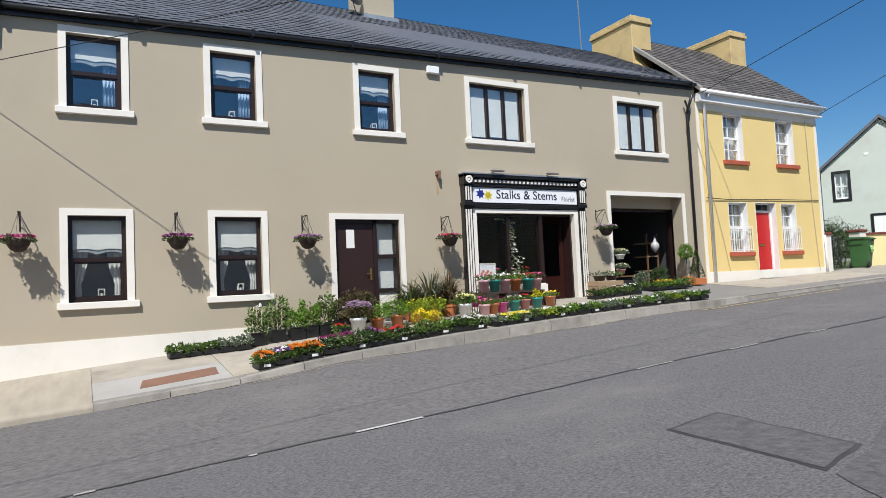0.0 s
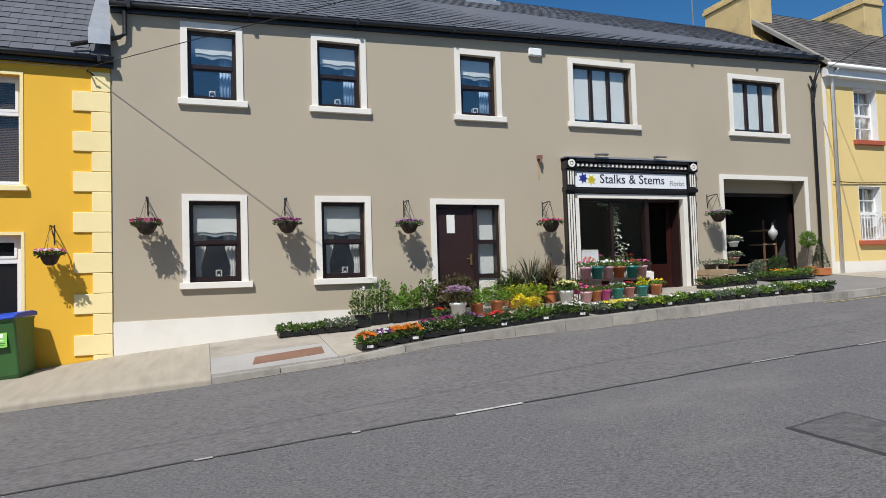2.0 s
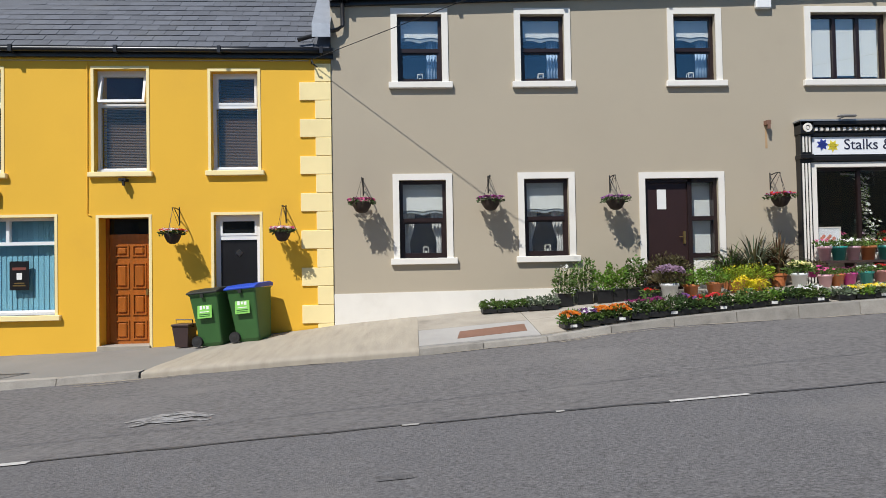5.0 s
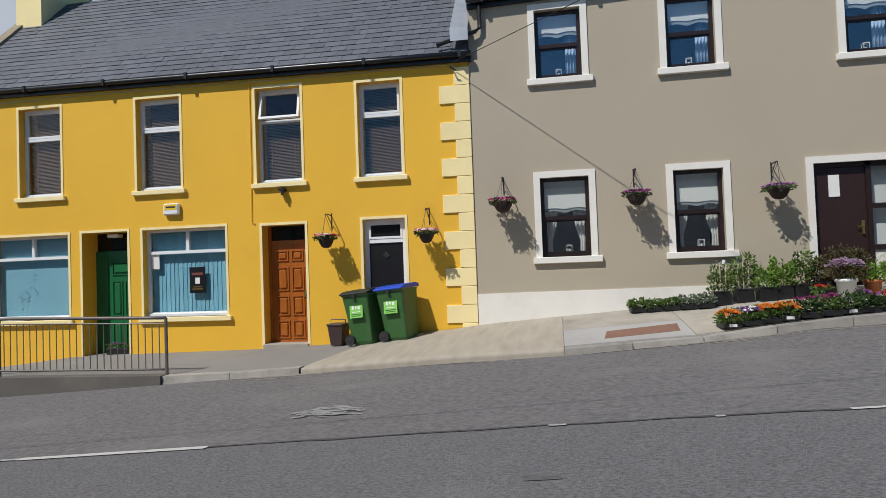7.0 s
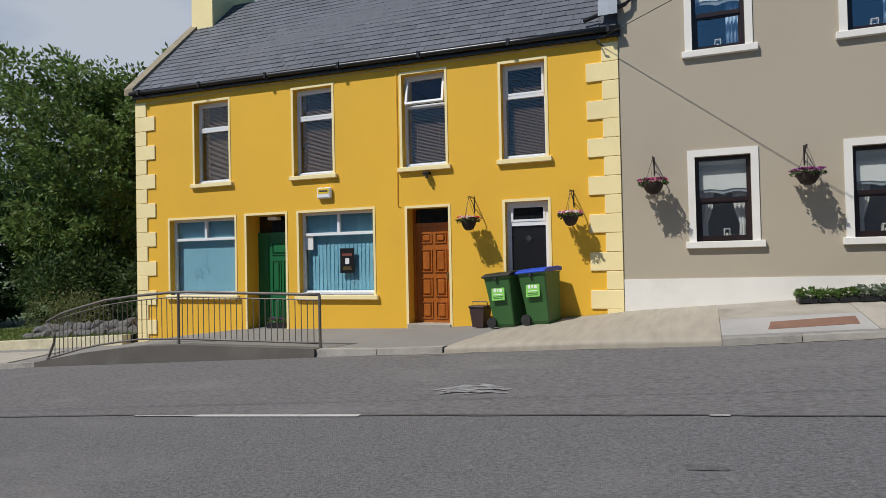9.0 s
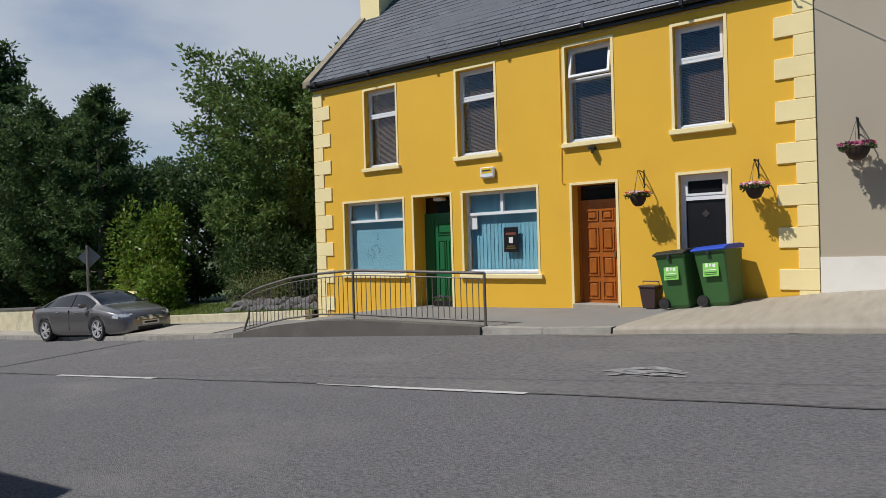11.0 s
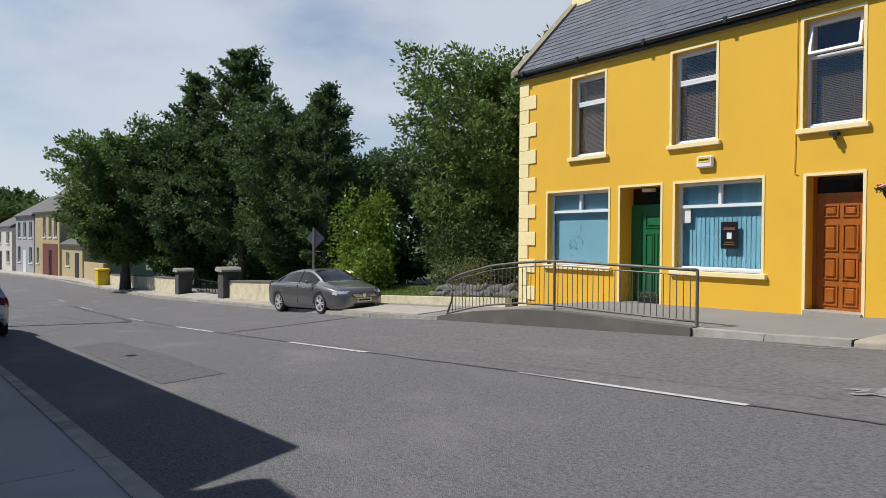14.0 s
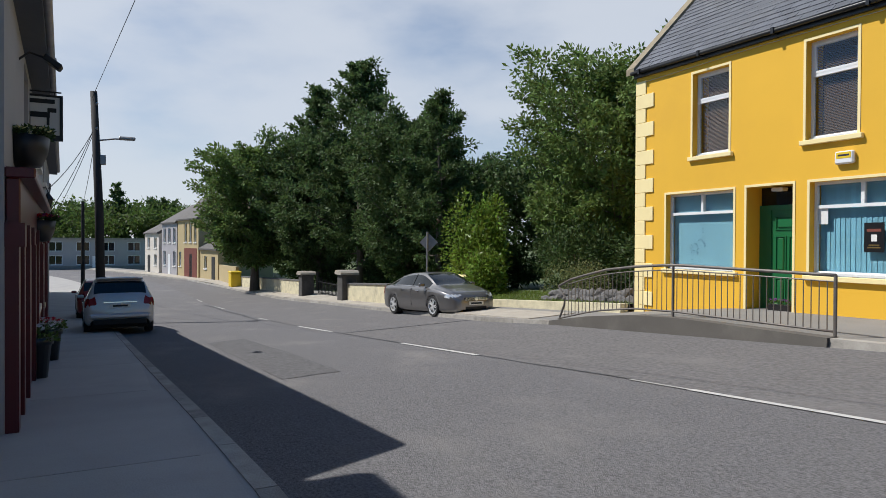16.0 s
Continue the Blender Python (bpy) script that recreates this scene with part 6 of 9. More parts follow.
SALOON = {
    "sill": [(-2.40, 0.42), (-2.33, 0.27), (-2.0, 0.19), (0, 0.165), (2.0, 0.16), (2.30, 0.17), (2.40, 0.24)],
    "belt": [(-2.40, 0.80), (-2.33, 0.94), (-2.0, 0.985), (-1.2, 0.985), (0, 0.95), (0.9, 0.91), (1.4, 0.86), (1.9, 0.77), (2.25, 0.66), (2.40, 0.54)],
    "top": [(-2.40, 0.83), (-2.33, 0.98), (-2.08, 1.045), (-1.75, 1.13), (-1.2, 1.32), (-0.6, 1.41), (0.0, 1.425), (0.4, 1.375), (0.8, 1.22), (1.2, 1.03), (1.35, 0.975), (1.5, 0.94), (1.9, 0.85), (2.25, 0.72), (2.36, 0.63), (2.40, 0.56)],
    "wide": [(-2.40, 0.66), (-2.33, 0.78), (-2.1, 0.87), (-1.5, 0.92), (0, 0.925), (1.4, 0.92), (1.9, 0.875), (2.2, 0.78), (2.34, 0.66), (2.40, 0.52)],
    "roof": [(-2.40, 0.54), (-2.1, 0.72), (-1.75, 0.70), (-1.2, 0.61), (0, 0.59), (0.5, 0.615), (1.2, 0.71), (1.5, 0.77), (1.9, 0.74), (2.2, 0.66), (2.40, 0.42)],
    "side_glass": (-1.62, 1.02), "screens": ((0.43, 1.26), (-1.75, -1.05)), "lamps": ((1.95, 2.28, 0.61, 0.705),), "tails": ((-2.41, -2.15, 0.74, 0.92, 0.4),)}
HATCH = {
    "sill": [(-2.20, 0.42), (-2.15, 0.34), (-1.9, 0.26), (0, 0.22), (1.9, 0.22), (2.17, 0.30)],
    "belt": [(-2.20, 0.70), (-2.16, 0.98), (-2.0, 1.05), (0, 1.01), (1.3, 0.95), (1.8, 0.84), (2.1, 0.68), (2.17, 0.56)],
    "top": [(-2.20, 0.74), (-2.17, 1.02), (-2.12, 1.16), (-1.98, 1.45), (-1.86, 1.55), (-1.2, 1.63), (-0.2, 1.62), (0.4, 1.50), (1.2, 1.08), (1.4, 1.00), (1.8, 0.90), (2.1, 0.73), (2.17, 0.60)],
    "wide": [(-2.20, 0.76), (-2.16, 0.84), (-1.9, 0.90), (-0.8, 0.92), (0.5, 0.92), (1.3, 0.90), (1.9, 0.82), (2.17, 0.58)],
    "roof": [(-2.20, 0.60), (-2.12, 0.70), (-1.95, 0.655), (-1.5, 0.62), (0.3, 0.62), (1.2, 0.72), (1.8, 0.70), (2.17, 0.48)],
    "side_glass": (-1.80, 1.10), "screens": ((0.35, 1.24), (-2.115, -1.93)), "lamps": ((1.70, 2.12, 0.62, 0.80),), "tails": ((-2.21, -1.85, 0.80, 1.02, 0.46),)}
cx_, cy_ = -19.75, 10.30
saloon = car("dark grey metallic saloon car parked half on the pavement", M_CARGREY, cx_, cy_, pave_z(-19.8, 9.7) - 0.10, 4.5, SALOON, (-1.42, 1.29), 0.335, tilt=-3.2)
for s in (-1, 1):
    light_block(saloon, "fog_lamp", M_CHROME, 2.20, 2.32, *sorted((s * 0.46, s * 0.68)), 0.31, 0.345)
    part("side_intake", boxes((2.16, 2.31, *sorted((s * 0.42, s * 0.70)), 0.26, 0.36), bevel=0.02), M_TYRE, saloon)
part("grille", boxes((2.28, 2.415, -0.42, 0.42, 0.50, 0.615), bevel=0.02), M_TYRE, saloon)
for z in (0.525, 0.557, 0.59):
    part("grille_bar", boxes((2.405, 2.425, -0.41, 0.41, z - 0.006, z + 0.006)), M_CHROME, saloon)
part("lower_intake", boxes((2.28, 2.405, -0.40, 0.40, 0.225, 0.34), bevel=0.02), M_TYRE, saloon)
part("badge", lathe(bmesh.new(), [(0.065, 2.41), (0.065, 2.435)], 16), M_CHROME, saloon).matrix_basis = pose(0, 0, 0.565, 0, 90, 0)
part("number_plate", boxes((2.395, 2.43, -0.26, 0.26, 0.37, 0.48)), M_PLATE, saloon)
part("plate_bar", boxes((2.431, 2.434, -0.20, 0.20, 0.40, 0.45)), M_TYRE, saloon, "plain dark bar in place of the number")

mx_, my_ = -22.6, 0.62
mpv = car("silver white people carrier parked by the kerb", M_CARWHITE, mx_, my_, road_z(-22.6, 1.0) + 0.02, 180 + 2.5, HATCH, (-1.35, 1.3), 0.33, tilt=4.0)
part("number_plate", boxes((-2.225, -2.195, -0.26, 0.26, 0.74, 0.85)), M_PLATE, mpv)
part("plate_bar", boxes((-2.228, -2.2245, -0.19, 0.19, 0.77, 0.82)), M_TYRE, mpv, "plain dark bar in place of the number")
part("bumper", boxes((-2.25, -2.0, -0.80, 0.80, 0.42, 0.60), bevel=0.06), M_CARWHITE, mpv)
part("skirt", boxes((-2.23, -2.0, -0.68, 0.68, 0.26, 0.43), bevel=0.03), M_TYRE, mpv)
part("trim_strip", boxes((-2.22, -2.17, -0.42, 0.42, 0.885, 0.91)), M_CHROME, mpv)
part("spoiler", boxes((-2.04, -1.80, -0.60, 0.60, 1.545, 1.60), bevel=0.02), M_CARWHITE, mpv)
part("rear_wiper", tube(bmesh.new(), [(-2.13, 0.0, 1.16), (-2.06, 0.32, 1.24)], 0.010, 5), M_TYRE, mpv)
car("dark red car parked further down the street", M_CARRED, -31.5, 0.05, road_z(-31.5, 1.0) + 0.04, 183, HATCH, (-1.35, 1.3), 0.33, tilt=3.0)
car("cream car standing low behind the hedge", M_CREAM, -22.9, 12.9, pave_z(-23.6, 12.2) - 0.36, 20, SALOON, (-1.42, 1.29), 0.325)

# ---- poles, wires ----
pole = thing("utility_pole", "dark timber utility pole carrying a street lamp", "pole", at=(-27, 0.1, near_z(-27)))
part("shaft", tube(bmesh.new(), [(0.0, 0.05, -0.3), (0, -0.02, 4), (0.0, -0.2, 8.4)], [0.17, 0.15, 0.12], 12), M_POLE, pole, smooth=True)
arm = part("lamp_arm", tube(bmesh.new(), [(0, -0.1, 6.62), (0.05, 0.5, 6.72), (0.05, 0.85, 6.72)], 0.03, 8), M_STEEL, pole)
part("lamp_head", boxes((-0.10, 0.16, 0.62, 1.18, 6.70, 6.82), bevel=0.04), M_STEEL, arm)
part("fuse_box", boxes((-0.1, 0.1, 0.0, 0.2, 5.75, 6.1), bevel=0.02), M_STEEL, pole)
for z in (7.9, 7.0):
    part("insulator", lathe(bmesh.new(), [(0.03, z), (0.06, z + 0.05), (0.03, z + 0.1)], 8, (0.1, -0.1, 0)), M_STEEL, pole)
pole_b = thing("utility_pole", "slim dark utility pole down the street", "pole", at=(-47, -1.15, near_z(-47)))
part("shaft", tube(bmesh.new(), [(0, 0, -0.3), (0, 0.0, 6.3)], [0.13, 0.09], 10), M_POLE, pole_b)


def wire(a, b, sag, r, label="thin black cable strung across the street"):
    pts = []
    for k in range(17):
        s = k / 16
        p = Vector(a).lerp(Vector(b), s)
        p.z -= sag * 4 * s * (1 - s)
        pts.append(p)
    t = tagged(part("overhead_cable", tube(bmesh.new(), pts, r, 5), M_CABLE), label, "cable", group="overhead cables")
    return t


wire((-1.35, 12.08, 3.60), (14.8, -0.82, 5.06), 0.0, 0.007)
wire((-27, -0.15, 4.85), (17, 4.25, 5.37), 0.0, 0.008)
for a_, b_ in (((-27, 0, near_z(-27) + 7.1), (-47, -1.15, near_z(-47) + 6.2)), ((-27, -0.1, near_z(-27) + 7.0), (-20.5, -1.3, 0.8)), ((-27, -0.1, near_z(-27) + 7.0), (-30, -1.9, 0.5)), ((-27, -0.1, near_z(-27) + 6.9), (-38, -2.4, 0.3))):
    wire(a_, b_, 0.25, 0.012)
wire((15.25, 11.9, 4.9), (15.24, -1.0, 7.3), 0.0, 0.009)
wire((20.75, 12.0, 4.78), (22.15, 4.0, 7.95), 0.0, 0.009)

# ---- far end of the street ----
M_LILAC = mat("lilac_render", (0.38, 0.36, 0.37), 0.85, var=0.08, scale=0.8, bump=0.1)
M_WHITEWALL = mat("white_render", (0.66, 0.60, 0.52), 0.85, var=0.08, scale=0.6, bump=0.1, stain=(0.4, 0.4, 0.38), stain_amt=0.4)
M_BRICKRED = mat("shopfront_red", (0.17, 0.045, 0.03), 0.7, var=0.15, scale=2, bump=0.1)


def far_house(label, xa, xb, yf, depth, base, eave_h, ridge_h, wall_m, windows, doors=(), chimney=None, rz=0):
    """A house on the far pavement, its front towards -y; windows and doors are (x, z, w, h) from its east end and base."""
    h = thing("far_house", label, "house", at=(xb, yf, base), rz=rz)
    L = xb - xa
    holes = [(-x - w, -x, z, z + hh) for x, z, w, hh in windows]
    part("wall", wall_mesh(-L, 0, -1.5, eave_h, 0, 0.3, holes), wall_m, h)
    part("body", boxes((-L, 0, 0.31, depth, -1.5, eave_h)), wall_m, h)
    bm = bmesh.new()
    prism(bm, [(-0.25, eave_h - 0.12), (-0.25, eave_h + 0.06), (depth / 2, ridge_h + 0.1), (depth + 0.2, eave_h)], "x", -L - 0.05, 0.08)
    part("roof", bm, M_SLATE_OLD, h)
    bm = bmesh.new()
    prism(bm, [(0.05, eave_h - 0.2), (depth / 2, ridge_h - 0.1), (depth - 0.05, eave_h - 0.2)], "x", -0.02, 0.09)
    part("gable", bm, wall_m, h)
    for x, z, w, hh in windows:
        wi = part("window", band(bmesh.new(), -x - w, -x, z, z + hh, 0.08, 0.1, 0.18, True), M_UPVC, h)
        pane(wi, -x - w + 0.07, -x - 0.07, z + 0.07, z + hh - 0.07, 0.13)
        part("window_sill", boxes((-x - w - 0.1, -x + 0.1, -0.08, 0.1, z - 0.12, z)), M_WHITE, wi)
    for x, w, hh, m_ in doors:
        part("door", boxes((-x - w, -x, -0.03, 0.05, -0.6, hh)), m_, h)
    if chimney:
        part("chimney", boxes((-chimney - 1.0, -chimney, depth / 2 - 0.8, depth / 2 + 0.8, ridge_h - 0.8, ridge_h + 1.6), (-chimney - 1.1, -chimney + 0.1, depth / 2 - 0.9, depth / 2 + 0.9, ridge_h + 1.6, ridge_h + 1.8)), M_BEIGE, h)
    return h


def far_woods():
    """One wooded bank behind the last houses."""
    rnd = np.random.RandomState(5)
    V, F, k = [], [], 0
    for c in range(400):
        y = -60 + 130 * rnd.random()
        x = -146 - 26 * rnd.random()
        z = -1.6 + (7.0 + 2.4 * rnd.random() + 1.2 * math.sin(y * 0.21)) * (0.35 + 0.65 * rnd.random())
        p, d = blob_points(rnd, 110, (x, y, z), (3.2, 3.4, 2.2), 0.4)
        d = d * 0.6 + rnd.normal(size=d.shape) * 0.7
        v, f = leaf_cloud(p, d, 0.75 * rnd.uniform(0.7, 1.35, 110), 0.4 * rnd.uniform(0.7, 1.3, 110), rnd)
        V.append(v)
        F.append(f + k)
        k += len(v)
    ob = mesh_part("far_woods", leaf_mesh("far_woods", np.concatenate(V), np.concatenate(F)), L_WOODS, None)
    tagged(ob, "wooded green bank behind the last houses", "woods", kind="stuff")


far_woods()
M_PALEYEL = mat("faded_yellow_render", (0.46, 0.36, 0.19), 0.85, var=0.08, scale=0.8, bump=0.1)
run_wall(-72.5, -62, 10.6, 10.9, 1.7, M_PALEYEL, "yard_wall", "faded yellow rendered yard wall")
far_house("faded yellow low house beside a yard wall", -80, -72.5, 10.5, 6, Z_WALL(-77), 3.2, 5.2, M_PALEYEL, [(4.6, 1.0, 1.2, 1.4)], [(1.2, 1.3, 2.4, M_TYRE)], rz=7)
far_house("two-storey house with a brick red shopfront and yellow gable", -89.5, -80.2, 9.4, 8, Z_WALL(-84), 6.8, 10.4, M_PALEYEL, [(0.8, 4.0, 1.1, 2.4), (2.8, 4.0, 1.1, 2.4), (5.0, 4.0, 1.1, 2.4), (7.6, 1.0, 1.0, 1.8)], [(0.6, 5.5, 3.3, M_BRICKRED), (2.6, 1.2, 2.6, M_TYRE)], chimney=0.4, rz=9)
far_house("lilac two-storey terrace house", -97, -89.6, 7.85, 8, Z_WALL(-92), 6.6, 9.2, M_LILAC, [(0.6, 4.0, 1.2, 1.9), (3.0, 4.0, 1.2, 1.9), (5.4, 4.0, 1.2, 1.9), (0.6, 1.0, 1.2, 1.9), (5.4, 1.0, 1.2, 1.9)], [(3.0, 1.2, 2.5, M_UPVC)], rz=10)
far_house("white two-storey terrace house", -104.5, -97.6, 6.2, 8, Z_WALL(-100), 5.4, 7.8, M_WHITEWALL, [(1, 3.3, 1.3, 1.5), (4.4, 3.3, 1.3, 1.5), (1, 0.9, 1.3, 1.5)], [(4.2, 1.2, 2.3, M_TYRE)], rz=12)
M_DULLWALL = mat("dull_grey_render", (0.40, 0.385, 0.375), 0.85, var=0.1, scale=0.6, bump=0.1, stain=(0.28, 0.27, 0.26), stain_amt=0.5)
end = thing("flat_roofed_house", "grey rendered flat-roofed houses across the end of the street", "house", at=(-126, -1.5, -5.1))
part("body", boxes((-8, -0.31, -13, 7.5, -1, 5.0)), M_DULLWALL, end)
bm = wall_mesh(-13, 7.5, -1, 5.0, 0.0, 0.3, [(a, a + 2.0, z, z + 1.6) for a in (-11, -7.4, -3.4, 0.4, 4.4) for z in (0.7, 3.0)])
for v in bm.verts:
    v.co = Vector((-v.co.y, v.co.x, v.co.z))
part("wall", bm, M_DULLWALL, end)
part("roof", boxes((-8.2, 0.3, -13.3, 7.8, 5.0, 5.25)), M_KERB, end)
for a in (-11, -7.4, -3.4, 0.4, 4.4):
    for z in (0.7, 3.0):
        wi = part("window", boxes((-0.2, -0.12, a, a + 0.1, z, z + 1.6), (-0.2, -0.12, a + 1.9, a + 2, z, z + 1.6), (-0.2, -0.12, a + 0.1, a + 1.9, z, z + 0.1), (-0.2, -0.12, a + 0.1, a + 1.9, z + 1.5, z + 1.6), (-0.2, -0.12, a + 0.95, a + 1.05, z + 0.1, z + 1.5)), M_UPVC, end)
        part("pane", boxes((-0.17, -0.155, a + 0.09, a + 1.91, z + 0.09, z + 1.51)), M_CARGLASS, wi)
part("door", boxes((-0.05, 0.04, -1.0, 0.0, -0.5, 2.2)), M_UPVC, end)
part("base_band", boxes((-0.1, 0.03, -13, 7.5, -1, 0.5)), M_KERB, end)
for k in range(14):
    rnd_ = random.Random(k)
    x, y = -150 - rnd_.uniform(0, 35), -34 + 5.6 * k
    tree(x, y, rnd_.uniform(11, 14.5), rnd_.uniform(4.5, 6), 100 + k, L_TREE, base_z=-5.5, clumps=45, per=90, leaf_len=0.7, crown_from=0.05, label="distant dark green tree above the end of the street")
for x, y, h in ((-165, 1.5, 19), (-168, 9.0, 15), (-166, -15, 18)):
    tree(x, y, h, 3.0, int(200 + y), L_TREE, base_z=-5.5, clumps=50, per=70, leaf_len=0.7, shape="cone", crown_from=0.3, label="distant tall conifer above the other trees")


# ---- doors and fittings of the taupe house ----
M_BRASS = mat("brass", (0.55, 0.38, 0.14), 0.3, 0.9, var=0.1, bump=0)
M_PAPER = mat("paper", (0.75, 0.75, 0.72), 0.8, var=0.04, bump=0)
M_DOORBROWN = mat("dark_brown_door", (0.030, 0.014, 0.013), 0.4, var=0.15, scale=3, bump=0.05)
M_GREENDOOR = mat("green_gloss_door", (0.012, 0.135, 0.045), 0.35, var=0.1, scale=3, bump=0.05)
M_OAKDOOR = mat("varnished_oak_door", (0.37, 0.110, 0.018), 0.26, var=0.25, scale=3, fine=50, bump=0.15, stretch=(5, 5, 0.8))
M_REDDOOR = mat("red_gloss_door", (0.50, 0.015, 0.015), 0.35, var=0.06, bump=0.04)

d_ = part("door", boxes((4.735, 5.57, 12.30, 12.36, -0.72, 1.355)), M_DOORBROWN, grey, "dark brown front door with a glazed sidelight")
part("door_frame", boxes((4.72, 4.775, 12.26, 12.38, -0.72, 1.37), (5.55, 5.63, 12.26, 12.38, -0.72, 1.37), (6.045, 6.11, 12.26, 12.38, -0.72, 1.37), (4.775, 6.045, 12.26, 12.38, 1.30, 1.37), (5.63, 6.045, 12.26, 12.38, 0.58, 0.66), (5.63, 6.045, 12.26, 12.38, -0.12, -0.04)), M_BROWN, d_)
part("door_light", boxes((4.98, 5.15, 12.288, 12.31, 0.80, 1.17)), M_PAPER, d_, "small frosted glass light")
part("handle", boxes((5.46, 5.50, 12.27, 12.30, 0.15, 0.38)), M_BRASS, d_)
part("lever", tube(bmesh.new(), [(5.48, 12.26, 0.28), (5.38, 12.255, 0.28)], 0.011, 6), M_BRASS, d_)
pane(d_, 5.63, 6.045, 0.66, 1.30, 12.32)
pane(d_, 5.63, 6.045, -0.04, 0.58, 12.32)
part("sidelight_panel", boxes((5.63, 6.045, 12.29, 12.34, -0.72, -0.12)), M_WHITE, d_)
cloth("blind", d_, 5.64, 6.04, 1.3, lambda x: -0.03, 12.42, M_BLIND)
part("surround", band(bmesh.new(), 4.605, 6.225, -0.9, 1.485, 0.115, Y_WALL - 0.025, Y_WALL + 0.001), M_WHITE, grey)
part("door_step", boxes((4.7, 6.15, 12.0, 12.3, -1.1, -0.70), bevel=0.01), M_KERB, grey)

alarm = thing("alarm_box", "white alarm box high on the taupe wall", "alarm box", at=(7.05, Y_WALL, 4.62))
part("case", boxes((-0.15, 0.15, -0.09, 0.0, -0.08, 0.09), bevel=0.02), M_UPVC, alarm)
rusty = thing("rusted_bracket", "small rusted iron bracket with a rust streak", "bracket", at=(7.06, Y_WALL, 2.36))
part("stub", boxes((-0.04, 0.04, -0.12, 0, -0.02, 0.06), (-0.02, 0.02, -0.13, -0.09, -0.1, 0.06)), M_RUST, rusty)
part("streak", boxes((-0.02, 0.02, -0.004, 0.0, -0.45, -0.02)), mat("rust_streak", (0.42, 0.28, 0.15), 0.9, var=0.2, bump=0), rusty)

# ---- the shopfront ----
shop = thing("shopfront", "black and white painted timber flower shop front", "shopfront")
M_SIGN = mat("sign_panel", (0.80, 0.82, 0.84), 0.4, var=0.02, bump=0)
for xa, xb in ((7.62, 7.83), (10.82, 11.03)):
    p_ = part("pilaster", boxes((xa, xb, 12.06, 12.2, -0.95, 1.68)), M_BLACK, shop)
    for k in range(3):
        x = xa + 0.045 + k * (xb - xa - 0.09) / 2
        part("stripe", boxes((x - 0.016, x + 0.016, 12.045, 12.065, -0.9, 1.60)), M_WHITE, p_)
    q_ = part("console", boxes((xa - 0.02, xb + 0.02, 12.0, 12.2, 1.68, 1.76), (xa, xb, 12.03, 12.2, 1.76, 2.14), (xa - 0.02, xb + 0.02, 11.98, 12.2, 2.14, 2.36), bevel=0.006), M_BLACK, shop)
    for k in range(3):
        x = xa + 0.045 + k * (xb - xa - 0.09) / 2
        part("stripe", boxes((x - 0.014, x + 0.014, 12.015, 12.035, 1.80, 2.10)), M_WHITE, q_)
    xm = (xa + xb) / 2
    ring = lathe(bmesh.new(), [(0.045, 0), (0.085, 0), (0.085, 0.02), (0.045, 0.02), (0.045, 0)], 20, cap=False)
    ob = part("roundel", ring, M_WHITE, q_)
    ob.matrix_basis = pose(xm, 11.98, 2.25, 90, 0, 0)
    ob = part("boss", lathe(bmesh.new(), [(0.03, 0), (0.03, 0.015)], 12), M_WHITE, q_)
    ob.matrix_basis = pose(xm, 11.98, 2.25, 90, 0, 0)
part("fascia", boxes((7.83, 10.82, 12.10, 12.2, 1.62, 2.32)), M_BLACK, shop)
part("sign_board", boxes((7.87, 10.79, 12.075, 12.10, 1.76, 2.09)), M_SIGN, shop, "white sign board with dark lettering")
part("cornice", boxes((7.6, 11.05, 11.98, 12.2, 2.30, 2.37), (7.83, 10.82, 12.04, 12.11, 2.105, 2.15), bevel=0.005), M_BLACK, shop)
for k in range(27):
    x = 7.92 + k * 0.1085
    part("dentil", boxes((x - 0.025, x + 0.025, 12.02, 12.10, 2.20, 2.26)), M_WHITE, shop)
part("lead_cap", boxes((7.58, 11.07, 11.97, 12.2, 2.372, 2.40)), M_LEAD, shop)
part("lower_rail", boxes((7.83, 10.82, 12.06, 12.12, 1.64, 1.73), bevel=0.01), M_BLACK, shop)
M_INK = mat("dark_sign_paint", (0.02, 0.022, 0.05), 0.5, var=0.02, bump=0)
M_INKGREY = mat("grey_sign_paint", (0.25, 0.25, 0.27), 0.5, var=0.02, bump=0)
letters("lettering", "Stalks & Stems", shop, pose(9.33, 12.073, 1.855, 90, 0, 0) @ Matrix.Diagonal((1.10, 1.06, 1, 1)), 0.265, M_INK, label="dark painted shop name lettering")
letters("lettering", "Florist", shop, pose(10.52, 12.073, 1.83, 90, 0, 0), 0.16, M_INKGREY, label="small grey lettering")
for m_, xo, zo in ((mat("blue_petal_paint", (0.03, 0.05, 0.30), 0.5, var=0.1, bump=0), 8.06, 1.95), (mat("yellow_petal_paint", (0.75, 0.62, 0.05), 0.5, var=0.1, bump=0), 8.26, 1.92)):
    bm = bmesh.new()
    for q in range(7):
        a = q * 0.9 + xo
        prism(bm, [(0, 0), (0.05, 0.035), (0.12, 0), (0.05, -0.035)], "y", -0.004, 0)
        bmesh.ops.transform(bm, matrix=Matrix.Identity(4), verts=bm.verts[-8:])
        for v in bm.verts[-8:]:
            x, z = v.co.x, v.co.z
            v.co.x, v.co.z = x * math.cos(a) - z * math.sin(a), x * math.sin(a) + z * math.cos(a)
        bm.verts.ensure_lookup_table()
    ob = part("painted_flower", bm, m_, shop, "painted flower emblem")
    ob.location = (xo, 12.073, zo)
